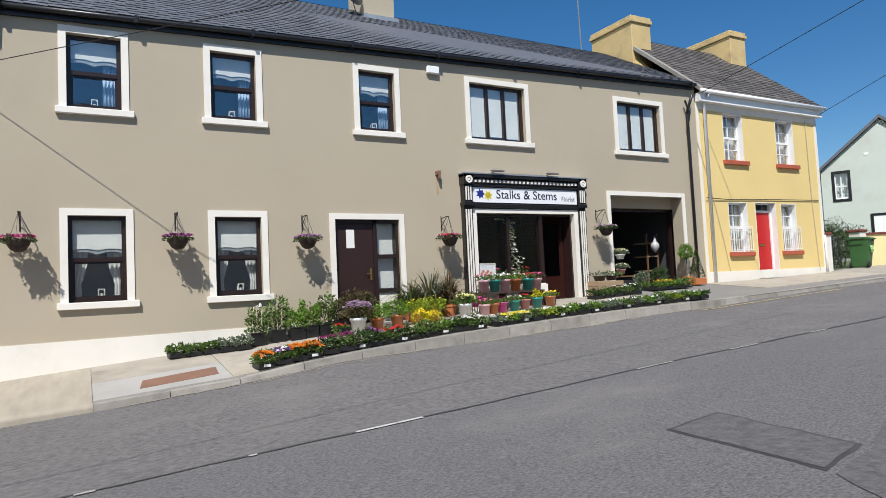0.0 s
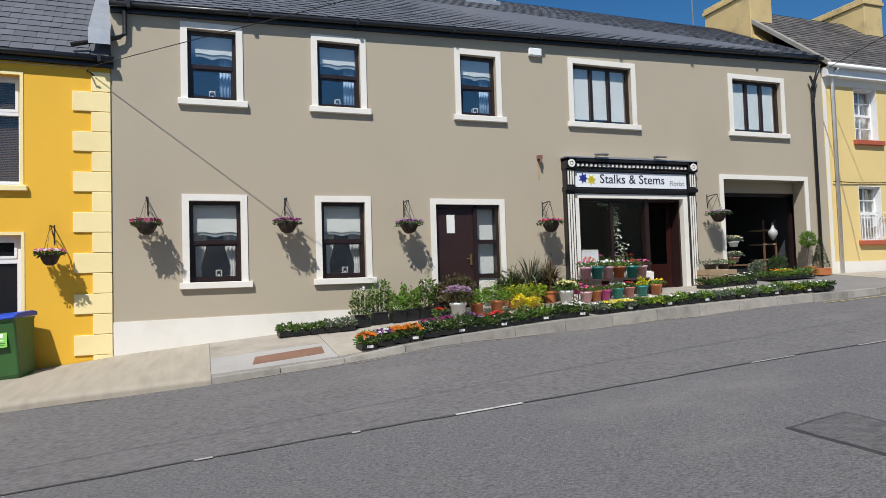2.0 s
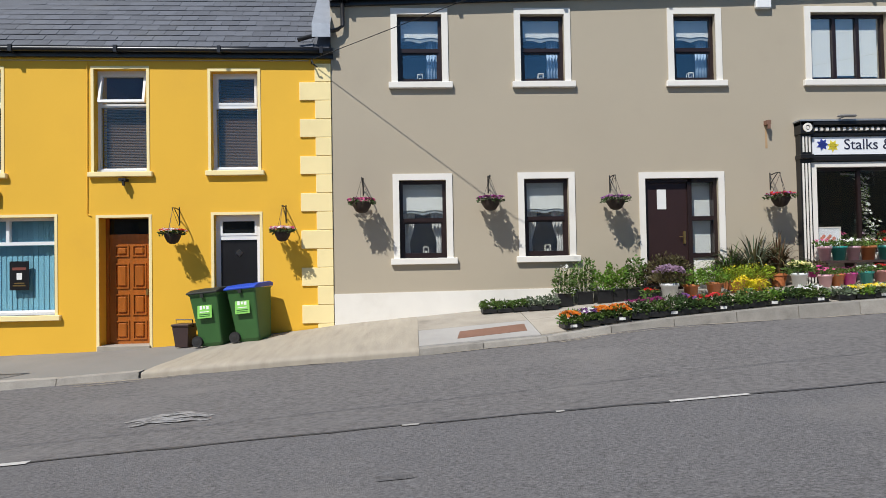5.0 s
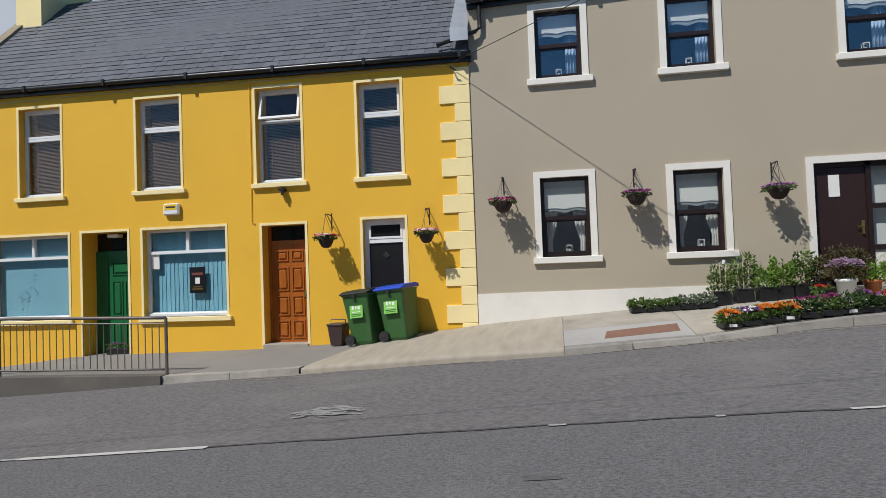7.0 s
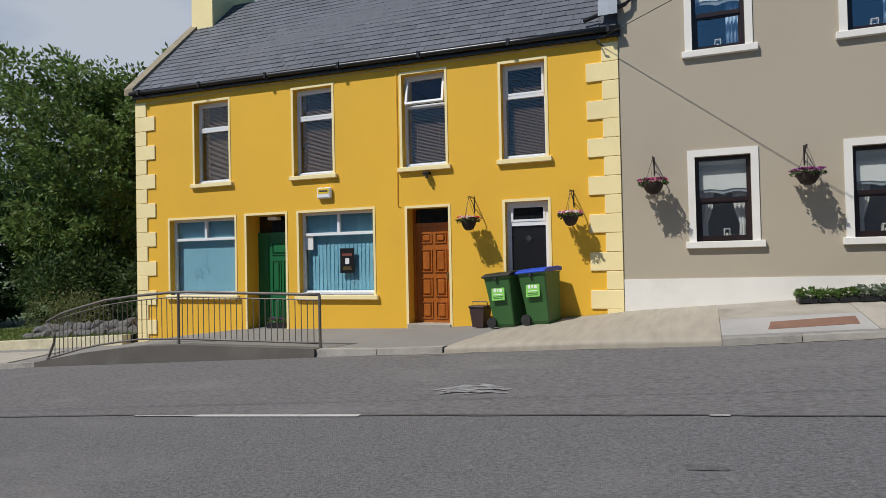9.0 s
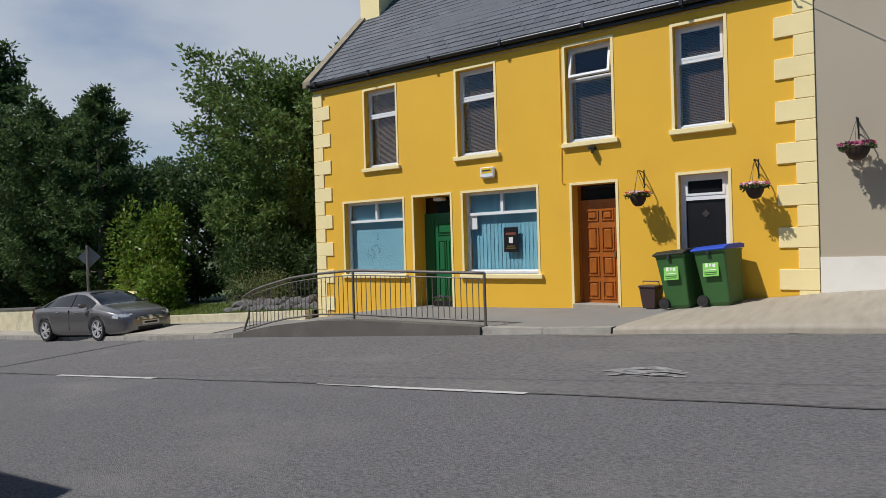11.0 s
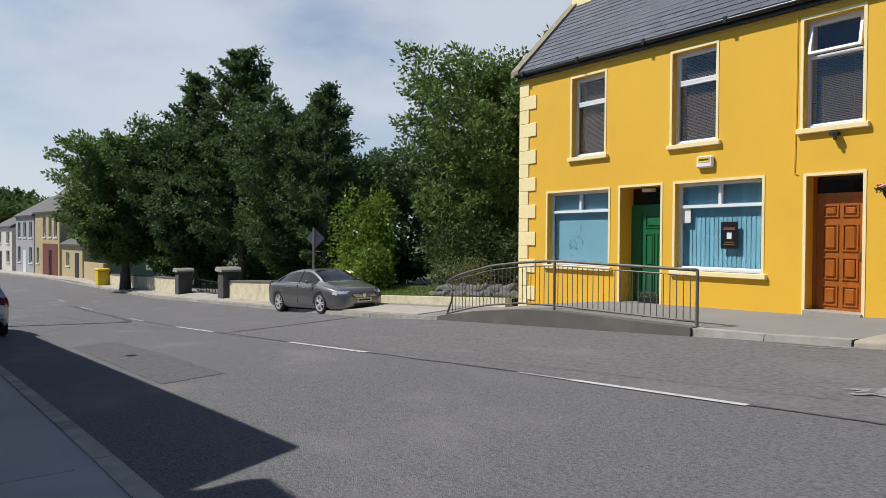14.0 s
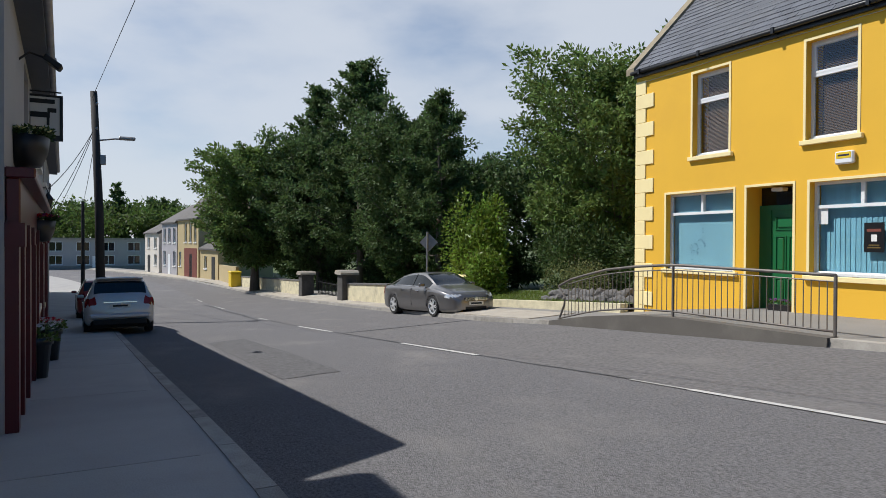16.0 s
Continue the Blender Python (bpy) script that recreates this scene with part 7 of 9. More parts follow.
for x in (8.45, 9.98):
    l_ = part("sign_lamp", boxes((x - 0.17, x + 0.17, 11.88, 11.97, 2.43, 2.47), bevel=0.015), M_STEEL, shop, "slim sign lamp on an arm")
    part("lamp_arm", tube(bmesh.new(), [(x, 12.2, 2.44), (x, 12.08, 2.455), (x, 11.95, 2.455)], 0.014, 6), M_STEEL, l_)
part("conduit", tube(bmesh.new(), [(8.40, 12.15, 2.425), (10.15, 12.15, 2.425)], 0.022, 6), M_STEEL, shop)
# white inner frame, window and open door
part("inner_frame", boxes((7.83, 7.95, 12.10, 12.24, -0.95, 1.62), (10.70, 10.82, 12.10, 12.24, -0.95, 1.62), (7.95, 10.70, 12.10, 12.24, 1.53, 1.62)), M_WHITE, shop)
part("door_lining", boxes((10.665, 10.715, 12.245, 12.56, -0.49, 1.53), (9.80, 10.665, 12.245, 12.56, 1.49, 1.545)), M_DOORBROWN, shop)
part("stallriser", boxes((7.95, 9.78, 12.14, 12.4, -0.9, -0.08), (7.95, 9.80, 12.10, 12.42, -0.28, -0.10)), M_WHITE, shop)
part("window_frame", boxes((7.95, 8.0, 12.2, 12.27, -0.08, 1.53), (8.80, 8.86, 12.2, 12.27, -0.08, 1.53), (9.70, 9.80, 12.18, 12.30, -0.5, 1.53), (8.0, 9.7, 12.2, 12.27, 1.47, 1.53), (8.0, 9.7, 12.2, 12.27, -0.08, -0.02)), M_BROWN, shop)
pane(shop, 8.0, 8.8, -0.02, 1.47, 12.23, M_GLASS_THIN)
pane(shop, 8.86, 9.7, -0.02, 1.47, 12.23, M_GLASS_THIN)
sd = part("shop_door", boxes((0, 0.78, 0, 0.05, 0, 0.55), (0, 0.10, 0, 0.05, 0.55, 1.95), (0.68, 0.78, 0, 0.05, 0.55, 1.95), (0.1, 0.68, 0, 0.05, 1.85, 1.95)), mat("mahogany_door", (0.035, 0.010, 0.008), 0.4, var=0.2, scale=3, bump=0.1, stretch=(5, 5, 1)), shop, "mahogany shop door standing open inwards")
sd.matrix_basis = pose(10.64, 12.50, -0.48, 0, 0, 108)
part("door_panel", boxes((0.12, 0.66, -0.012, 0.0, 0.1, 0.45), bevel=0.01), M_DOORBROWN, sd)
part("door_step", boxes((9.8, 10.7, 12.0, 12.6, -0.9, -0.49), bevel=0.01), M_KERB, shop)
pic = thing("framed_picture", "pale framed flower picture leaning inside the shop window", "picture", at=(8.28, 12.34, 0.0))
part("frame", band(bmesh.new(), -0.25, 0.25, 0, 0.42, 0.025, -0.015, 0.015, True), M_WHITE, pic)
part("print", boxes((-0.225, 0.225, -0.008, 0.008, 0.025, 0.395)), M_SIGN, pic)
M_CORAL = mat("coral_print", (0.65, 0.22, 0.15), 0.7, var=0.1, bump=0)
for k in range(7):
    ob = part("printed_flower", lathe(bmesh.new(), [(0.035, 0), (0.02, 0.004)], 8), M_CORAL, pic)
    ob.matrix_basis = pose(-0.12 + 0.04 * k, -0.009, 0.2 + 0.05 * math.sin(k * 2.1), 90, 0, 0)
part("window_shelf", boxes((8.0, 9.7, 12.28, 12.9, -0.09, -0.03)), M_WOOD, shop)

# ---- the open garage ----
garage = thing("garage_front", "open garage bay of the shop with a white band", "garage")
part("surround", band(bmesh.new(), 11.86, 14.65, -0.6, 2.15, 0.11, Y_WALL - 0.025, Y_WALL + 0.001), M_WHITE, garage)
part("header", boxes((11.97, 14.74, 12.55, 12.65, 1.77, 2.6)), M_TAUPE, garage)
part("door_track", boxes((11.97, 14.62, 12.655, 12.73, 1.69, 1.78), (14.52, 14.60, 12.655, 12.73, -0.45, 1.69)), M_BROWN, garage)
shelf = thing("shelf_rack", "timber shelves inside the garage", "shelf", at=(14.12, 13.1, -0.45))
for z in (0.55, 0.95, 1.32):
    part("shelf_board", boxes((-0.05, 0.40, 0, 0.5, z, z + 0.03)), mat("bare_timber", (0.34, 0.25, 0.15), 0.8, var=0.2, scale=4, bump=0.1), shelf)
for x in (-0.04, 0.36):
    part("upright", boxes((x, x + 0.04, 0.0, 0.04, 0, 1.6)), M_WOOD, shelf)
back_shelf = thing("shelf_rack", "dark shelves along the garage wall", "shelf", at=(12.2, 14.0, -0.45))
for z in (0.4, 0.85, 1.3):
    part("shelf_board", boxes((0, 1.4, 0, 0.4, z, z + 0.03)), M_WOOD, back_shelf)
for x in (0, 1.36):
    part("upright", boxes((x, x + 0.04, 0.0, 0.4, 0, 1.5)), M_WOOD, back_shelf)
bag = thing("hanging_bag", "white plastic bag hanging in the garage", "bag", at=(14.13, 12.85, 0.80))
part("sack", lathe(bmesh.new(), [(0.01, -0.20), (0.05, -0.15), (0.12, -0.05), (0.11, 0.04), (0.05, 0.10), (0.012, 0.26)], 12), mat("thin_plastic_bag", (0.42, 0.42, 0.42), 0.5, var=0.2, scale=9, bump=0.3), bag, smooth=True)
counter = thing("work_bench", "dark bench at the back of the garage bay", "bench", at=(12.0, 12.9, -0.45))
part("top", boxes((0.2, 1.9, 0.0, 0.6, 0.42, 0.46)), M_WOOD, counter)
part("front", boxes((0.22, 1.88, 0.05, 0.10, 0.0, 0.42)), M_TYRE, counter)

# ---- pipes ----
def downpipe(house, pts, r, material, label=""):
    return part("downpipe", tube(bmesh.new(), pts, r, 8), material, house, label, smooth=True)


downpipe(grey, [(15.0, 12.0, 4.85), (15.0, 12.12, 4.6), (14.93, 12.14, 4.4), (14.93, 12.14, -0.5)], 0.04, M_GUTTER, "black rainwater pipe")
part("pipe_clutter", tube(bmesh.new(), [(14.8, 12.08, 4.7), (14.92, 12.05, 4.35), (14.85, 12.08, 4.0), (14.95, 12.1, 4.2)], 0.03, 6), M_GUTTER, grey)
downpipe(grey, [(-0.82, 12.1, 4.72), (-0.82, 12.12, 4.22), (-0.90, 12.10, 4.15), (-1.62, 12.02, 3.93)], 0.04, M_GUTTER, "black rainwater pipe kicking onto the lower roof")
downpipe(cottage, [(15.62, 11.96, 4.95), (15.62, 12.12, 4.7), (15.62, 12.13, -0.35)], 0.045, M_UPVC, "white rainwater pipe")
downpipe(cottage, [(20.84, 12.14, 1.0), (20.84, 12.14, -0.25)], 0.03, M_UPVC)
part("service_cable", tube(bmesh.new(), [(15.5, 12.15, 2.05), (16.4, 12.17, 2.03), (17.6, 12.17, 2.06), (20.7, 12.17, 2.10)], 0.012, 5), M_GUTTER, cottage)
part("service_cable", tube(bmesh.new(), [(15.3, 12.17, 3.6), (15.7, 12.17, 2.4), (16.1, 12.17, 0.9), (16.3, 12.17, 0.0)], 0.008, 5), M_BEIGE, cottage)
part("service_cable", tube(bmesh.new(), [(20.3, 12.17, 4.6), (20.35, 12.17, 2.1), (20.5, 12.17, -0.1)], 0.010, 5), M_BEIGE, cottage)
bm = bmesh.new()
prism(bm, [(12.0, 3.98), (15.1, 7.06), (15.1, 7.3), (12.0, 4.22)], "x", -1.36, -1.03)
part("flashing", bm, M_LEAD, orange, "pale lead flashing where the roof meets the taller wall")
iron_bracket = thing("cable_bracket", "small iron cable bracket under the eaves", "bracket", at=(-1.4, 12.17, 3.55))
part("bracket", tube(bmesh.new(), [(0, 0.03, 0), (0.02, -0.1, 0.03), (0.05, -0.12, -0.05), (0.12, -0.1, -0.1)], 0.014, 6), M_IRON, iron_bracket)
part("service_cable", tube(bmesh.new(), [(-12.0, 12.18, 3.62), (-9, 12.18, 3.66), (-5, 12.18, 3.62), (-1.45, 12.18, 3.60)], 0.008, 5), M_BEIGE, orange)
part("service_cable", tube(bmesh.new(), [(-5.40, 12.18, 3.64), (-5.40, 12.18, 2.2), (-5.42, 12.18, 0.86), (-5.36, 12.18, 0.84)], 0.008, 5), M_ORANGE, orange)
aerial = thing("tv_aerial", "thin metal television aerial on a mast", "aerial", at=(14.2, 15.4, 7.2))
part("mast", tube(bmesh.new(), [(0, 0, -0.1), (-0.05, 0, 2.6)], 0.02, 6), M_STEEL, aerial)
for k in range(6):
    part("element", tube(bmesh.new(), [(0.1 + k * 0.1, -0.2, 2.3), (0.1 + k * 0.1, 0.2, 2.3)], 0.008, 5), M_STEEL, aerial)
part("boom", tube(bmesh.new(), [(-0.05, 0, 2.3), (0.7, 0, 2.3)], 0.012, 5), M_STEEL, aerial)
dish = thing("satellite_dish", "grey satellite dish on the chimney", "satellite dish", at=(6.3, 14.8, 7.25))
ob = part("reflector", lathe(bmesh.new(), [(0.3, 0.08), (0.2, 0.03), (0.02, 0.0), (0.02, -0.02), (0.2, 0.01), (0.3, 0.06)], 20), M_STEEL, dish, smooth=True)
ob.matrix_basis = pose(0, 0, 0, 70, 0, 25)
part("arm", tube(bmesh.new(), [(0, 0, 0), (0.15, 0.1, -0.35), (0.4, 0.15, -0.4)], 0.015, 6), M_STEEL, dish)

# ---- doors and fittings of the ochre house ----
def panel_door(house, x0, x1, z0, z1, y, material, rows, label, wide=()):
    """A leaf with raised and fielded panels in a moulded frame: rows are pairs of panels, wide are single ones across the leaf."""
    d = part("door", boxes((x0, x1, y, y + 0.05, z0, z1)), material, house, label)
    W = x1 - x0
    cells = [(x0 + W * (0.13 + 0.41 * k), x0 + W * (0.46 + 0.41 * k), fa, fb) for fa, fb in rows for k in (0, 1)] + [(x0 + W * 0.13, x0 + W * 0.87, fa, fb) for fa, fb in wide]
    for xa, xb, fa, fb in cells:
        za, zb = z0 + (z1 - z0) * fa, z0 + (z1 - z0) * fb
        p = part("door_panel", boxes((xa + 0.045, xb - 0.045, y - 0.024, y + 0.004, za + 0.045, zb - 0.045), bevel=0.018), material, d)
        part("moulding", band(bmesh.new(), xa, xb, za, zb, 0.024, y - 0.020, y + 0.002, True), material, p)
    return d


od = panel_door(orange, -5.16, -4.40, -1.52, 0.42, Y_WALL + 0.28, M_OAKDOOR, ((0.05, 0.23), (0.28, 0.48), (0.53, 0.77), (0.83, 0.94)), "varnished oak panel door, closed")
part("door_frame", boxes((-5.22, -5.16, 12.46, 12.56, -1.53, 0.79), (-4.40, -4.34, 12.46, 12.56, -1.53, 0.79), (-5.16, -4.40, 12.46, 12.56, 0.42, 0.50)), M_OAKDOOR, od)
part("fanlight", boxes((-5.16, -4.40, 12.50, 12.52, 0.50, 0.79)), M_CARGLASS, od)
part("handle", boxes((-4.50, -4.46, 12.455, 12.48, -0.62, -0.50)), M_BRASS, od)
part("door_step", boxes((-5.24, -4.32, 12.14, 12.5, -1.9, -1.50), bevel=0.01), M_CONCRETE, od)
gd = panel_door(orange, -8.88, -8.16, -1.68, 0.35, Y_WALL + 0.42, M_GREENDOOR, ((0.06, 0.32), (0.38, 0.74)), "green panelled door, closed", wide=((0.80, 0.94),))
part("door_frame", boxes((-9.15, -8.88, 12.6, 12.7, -1.75, 0.45), (-8.16, -8.12, 12.6, 12.7, -1.75, 0.45), (-8.88, -8.16, 12.6, 12.7, 0.35, 0.45)), M_GREENDOOR, gd)
part("fanlight", boxes((-9.15, -8.12, 12.66, 12.68, 0.45, 0.82)), M_CARGLASS, gd)
part("handle", boxes((-8.26, -8.22, 12.595, 12.62, -0.72, -0.60)), M_BRASS, gd)
part("door_step", boxes((-9.15, -8.12, 12.16, 12.65, -2.2, -1.70), bevel=0.01), M_CONCRETE_GREY, gd)
for x0, x1, zt, zb in ((-9.2, -8.07, 0.87, -1.9), (-5.27, -4.29, 0.84, -1.7), (-3.24, -2.32, 0.86, -1.6)):
    part("surround", band(bmesh.new(), x0, x1, zb, zt, 0.05, Y_WALL - 0.012, Y_WALL + 0.001), M_CREAM, orange)
bd = part("door", boxes((-3.19, -3.11, 12.32, 12.40, -1.45, 0.81), (-2.45, -2.37, 12.32, 12.40, -1.45, 0.81), (-3.11, -2.45, 12.32, 12.40, 0.74, 0.81), (-3.11, -2.45, 12.32, 12.40, 0.36, 0.44)), M_UPVC, orange, "white framed door with a black lower panel")
part("door_panel", boxes((-3.11, -2.45, 12.35, 12.38, -1.45, 0.36)), M_BLACK, bd)
part("pane", boxes((-3.07, -2.49, 12.35, 12.37, 0.47, 0.71)), M_CARGLASS, bd)
part("fanlight", band(bmesh.new(), -3.11, -2.45, 0.44, 0.74, 0.04, 12.31, 12.37, True), M_UPVC, bd)
ob = part("door_ornament", boxes((-0.05, 0.05, -0.008, 0.0, -0.05, 0.05)), M_CHROME, bd)
ob.matrix_basis = pose(-2.78, 12.345, 0.12, 0, 45, 0)
bell = thing("alarm_box", "yellow and white alarm box on the ochre wall", "alarm box", at=(-7.1, Y_WALL, 1.2))
part("case", boxes((-0.17, 0.17, -0.09, 0, -0.11, 0.12), bevel=0.025), M_UPVC, bell)
part("front_label", boxes((-0.13, 0.13, -0.094, -0.085, -0.01, 0.10)), M_YELLOWPLASTIC, bell)
part("label_bar", boxes((-0.10, 0.10, -0.097, -0.093, 0.03, 0.06)), M_INK, bell, "dark bar of lettering")
stub = thing("flag_bracket", "small dark iron bracket on the ochre wall", "bracket", at=(-4.75, Y_WALL, 1.45))
part("stub", boxes((-0.06, 0.06, -0.14, 0, -0.02, 0.03), (0.0, 0.04, -0.14, -0.1, -0.10, 0.0)), M_IRON, stub)
note = thing("notice", "white paper notice stuck inside the office window", "notice", at=(-7.62, Y_WALL + 0.165, 0.20))
part("sheet", boxes((-0.09, 0.09, -0.004, 0, -0.17, 0.17)), M_PAPER, note)
poster = thing("poster", "small dark framed poster hanging in the office window", "poster", at=(-6.70, Y_WALL + 0.165, -0.22))
part("board", boxes((-0.17, 0.17, -0.010, 0, -0.26, 0.26)), M_BLACK, poster)
part("picture_bar", boxes((-0.045, 0.05, -0.014, -0.009, -0.07, 0.05)), M_PAPER, poster)
part("picture_bar", boxes((-0.11, 0.11, -0.014, -0.009, -0.19, -0.165), (-0.09, 0.09, -0.014, -0.009, -0.145, -0.125)), M_BRASS, poster)
part("picture_bar", boxes((-0.12, 0.12, -0.014, -0.009, 0.10, 0.15)), M_BRICKRED, poster)
part("porch_lamp", boxes((-8.75, -8.5, 12.4, 12.6, 0.72, 0.80), bevel=0.02), M_UPVC, gd)

# the cottage's red door
rd = panel_door(cottage, 17.66, 18.49, -0.24, 1.70, Y_WALL + 0.20, M_REDDOOR, (), "plain red front door, closed")
part("fanlight", boxes((17.66, 18.49, 12.43, 12.45, 1.76, 1.94)), M_CARGLASS, rd)
part("door_frame", boxes((17.60, 17.66, 12.36, 12.48, -0.3, 1.98), (18.49, 18.55, 12.36, 12.48, -0.3, 1.98), (17.66, 18.49, 12.36, 12.48, 1.70, 1.76), (17.66, 18.49, 12.36, 12.48, 1.94, 1.98)), M_UPVC, rd)
part("letter_plate", boxes((17.95, 18.20, 12.385, 12.402, 0.70, 0.76)), M_BRASS, rd)
part("reveal", band(bmesh.new(), 17.601, 18.549, -0.24, 1.979, 0.014, Y_WALL - 0.006, 12.359), M_UPVC, rd)
part("door_step", boxes((17.55, 18.6, 11.98, 12.4, -0.8, -0.24), bevel=0.01), M_KERB, rd)


# ---- bins ----
M_BINGREEN = mat("green_bin_plastic", (0.036, 0.115, 0.03), 0.5, var=0.12, scale=4, fine=90, bump=0.1)
M_BINDARK = mat("dark_bin_plastic", (0.018, 0.022, 0.018), 0.55, var=0.15, bump=0.1)
M_BINBLUE = mat("blue_bin_lid", (0.012, 0.06, 0.45), 0.45, var=0.1, bump=0.05)
M_STICKER = mat("green_sticker", (0.22, 0.55, 0.10), 0.5, var=0.05, bump=0)
M_BINBROWN = mat("brown_caddy_plastic", (0.05, 0.03, 0.028), 0.5, var=0.12, bump=0.05)


def wheelie(x, y, rz, lid_m, label, lean=0.0):
    b = thing("wheelie_bin", label, "bin", at=(x, y, pave_z(x, y) + 0.004), group="wheelie bins", rz=rz)
    b.matrix_basis = pose(x, y, pave_z(x, y) + 0.004, 0, lean, rz)
    b.scale = (0.95, 0.95, 0.93)
    rows = []
    for z, w, f, k in ((0.0, 0.20, -0.20, 0.24), (0.06, 0.22, -0.23, 0.27), (0.55, 0.25, -0.29, 0.29), (0.93, 0.275, -0.345, 0.30), (0.97, 0.30, -0.375, 0.31)):
        rows.append([(-w, f, z), (w, f, z), (w, k, z), (-w, k, z), (-w, f, z)])
    bm = loft(rows)
    bmesh.ops.remove_doubles(bm, verts=bm.verts, dist=0.0005)
    bmesh.ops.bevel(bm, geom=[e for e in bm.edges if abs(e.verts[0].co.z - e.verts[1].co.z) > 0.03], offset=0.03, segments=2, affect="EDGES", profile=0.5)
    body = part("body", bm, M_BINGREEN, b)
    bm = bmesh.new()
    prism(bm, [(-0.395, 0.965), (-0.395, 1.0), (-0.25, 1.045), (0.2, 1.07), (0.34, 1.05), (0.34, 0.98)], "x", -0.305, 0.305)
    bmesh.ops.bevel(bm, geom=bm.edges[:], offset=0.012, segments=2, affect="EDGES", profile=0.5)
    part("lid", bm, lid_m, b)
    part("handle", tube(bmesh.new(), [(-0.29, -0.22, 0.98), (-0.38, -0.22, 0.985), (-0.38, 0.2, 0.985), (-0.29, 0.2, 0.98)], 0.016, 6), M_BINDARK, b)
    for s in (-1, 1):
        w_ = part("wheel", lathe(bmesh.new(), [(0.035, -0.034), (0.06, -0.028), (0.10, -0.03), (0.10, 0.03), (0.06, 0.028), (0.035, 0.034)], 18), M_TYRE, b)
        w_.matrix_basis = pose(-0.23, s * 0.265, 0.10, 90, 0, 0)
    ob = part("sticker", boxes((-0.14, 0.14, -0.004, 0.0, -0.16, 0.16)), M_STICKER, b, "bright green waste company sticker")
    ob.matrix_basis = pose(0, -0.325, 0.68, -6.8, 0, 0)
    for z, h, w in ((-0.13, 0.012, 0.10), (-0.10, 0.015, 0.11), (0.125, 0.012, 0.11)):
        q = part("sticker_bar", boxes((-w, w, -0.007, -0.003, z, z + h)), M_BINGREEN, ob)
    for bx, bz, bw, bh in ((-0.07, 0.0, 0.045, 0.07), (-0.005, 0.01, 0.035, 0.05), (0.06, -0.005, 0.05, 0.06), (0.0, -0.055, 0.18, 0.014)):
        part("sticker_bar", boxes((bx - bw / 2, bx + bw / 2, -0.007, -0.003, bz, bz + bh), bevel=0.001), M_PAPER, ob)
    part("rim_clip", boxes((-0.03, 0.03, -0.39, -0.36, 0.90, 0.98)), M_BINDARK, b)
    return b


wheelie(-3.02, 11.78, -14, M_BINDARK, "green wheelie bin with a dark lid", -5.0)
wheelie(-2.38, 11.74, -14, M_BINBLUE, "green wheelie bin with a blue lid", -5.0)
caddy = thing("food_caddy", "small brown food waste caddy beside the bins", "bin", at=(-3.62, 11.90, pave_z(-3.62, 11.9)), rz=-10)
bm = loft([[(-0.11, -0.12, 0), (0.11, -0.12, 0), (0.11, 0.12, 0), (-0.11, 0.12, 0), (-0.11, -0.12, 0)], [(-0.15, -0.16, 0.36), (0.15, -0.16, 0.36), (0.15, 0.16, 0.36), (-0.15, 0.16, 0.36), (-0.15, -0.16, 0.36)]])
part("body", bm, M_BINBROWN, caddy)
part("lid", boxes((-0.165, 0.165, -0.18, 0.17, 0.36, 0.40), bevel=0.012), M_BINBROWN, caddy)
part("handle", tube(bmesh.new(), [(-0.16, 0, 0.34), (-0.15, -0.02, 0.47), (0.15, -0.02, 0.47), (0.16, 0, 0.34)], 0.012, 6), M_BINBROWN, caddy)
tagged(part("meter_box", boxes((-2.79, -2.66, 12.05, 12.2, -0.75, -0.55), bevel=0.01), M_UPVC, None), "small white box fixed behind the bins", "meter box")
wheelie(22.6, 12.05, 12, M_BINGREEN, "green wheelie bin beside a gate")

# ---- railing along the ramp ----
rail = thing("railing", "weathered grey steel railing along a ramp", "railing")
RAIL_Y = 9.75
rail_top = lerp_table([(-12.23, -1.34), (-12.0, -1.22), (-11.4, -1.07), (-10.6, -0.90), (-9.8, -0.81), (-8.77, -0.738), (-5.755, -0.79)])
rail_low = lerp_table([(-12.25, -2.10), (-11.0, -1.80), (-9.8, -1.64), (-8.77, -1.60), (-5.73, -1.60)])
M_RAIL = mat("weathered_rail_paint", (0.16, 0.145, 0.13), 0.55, 0.3, var=0.3, scale=6, fine=60, bump=0.2, stain=(0.2, 0.11, 0.06), stain_amt=0.4, stain_scale=3)
part("top_rail", tube(bmesh.new(), [(x, RAIL_Y, rail_top(x)) for x in spread(-12.23, -5.73, 0.4)], 0.026, 8), M_RAIL, rail, smooth=True)
part("bottom_rail", tube(bmesh.new(), [(x, RAIL_Y, rail_low(x)) for x in spread(-12.25, -5.73, 0.5)], 0.018, 8), M_RAIL, rail, smooth=True)
for x in (-5.73, -8.77):
    part("post", tube(bmesh.new(), [(x, RAIL_Y, Z_KERB(x) - 0.1), (x, RAIL_Y, rail_top(x))], 0.026, 8), M_RAIL, rail)
part("post", tube(bmesh.new(), [(-12.2, RAIL_Y, -2.3), (-12.18, RAIL_Y, -2.05), (-12.02, RAIL_Y, -1.75), (-12.0, RAIL_Y, -1.6), (-12.23, RAIL_Y, -1.34)], 0.024, 8), M_RAIL, rail)
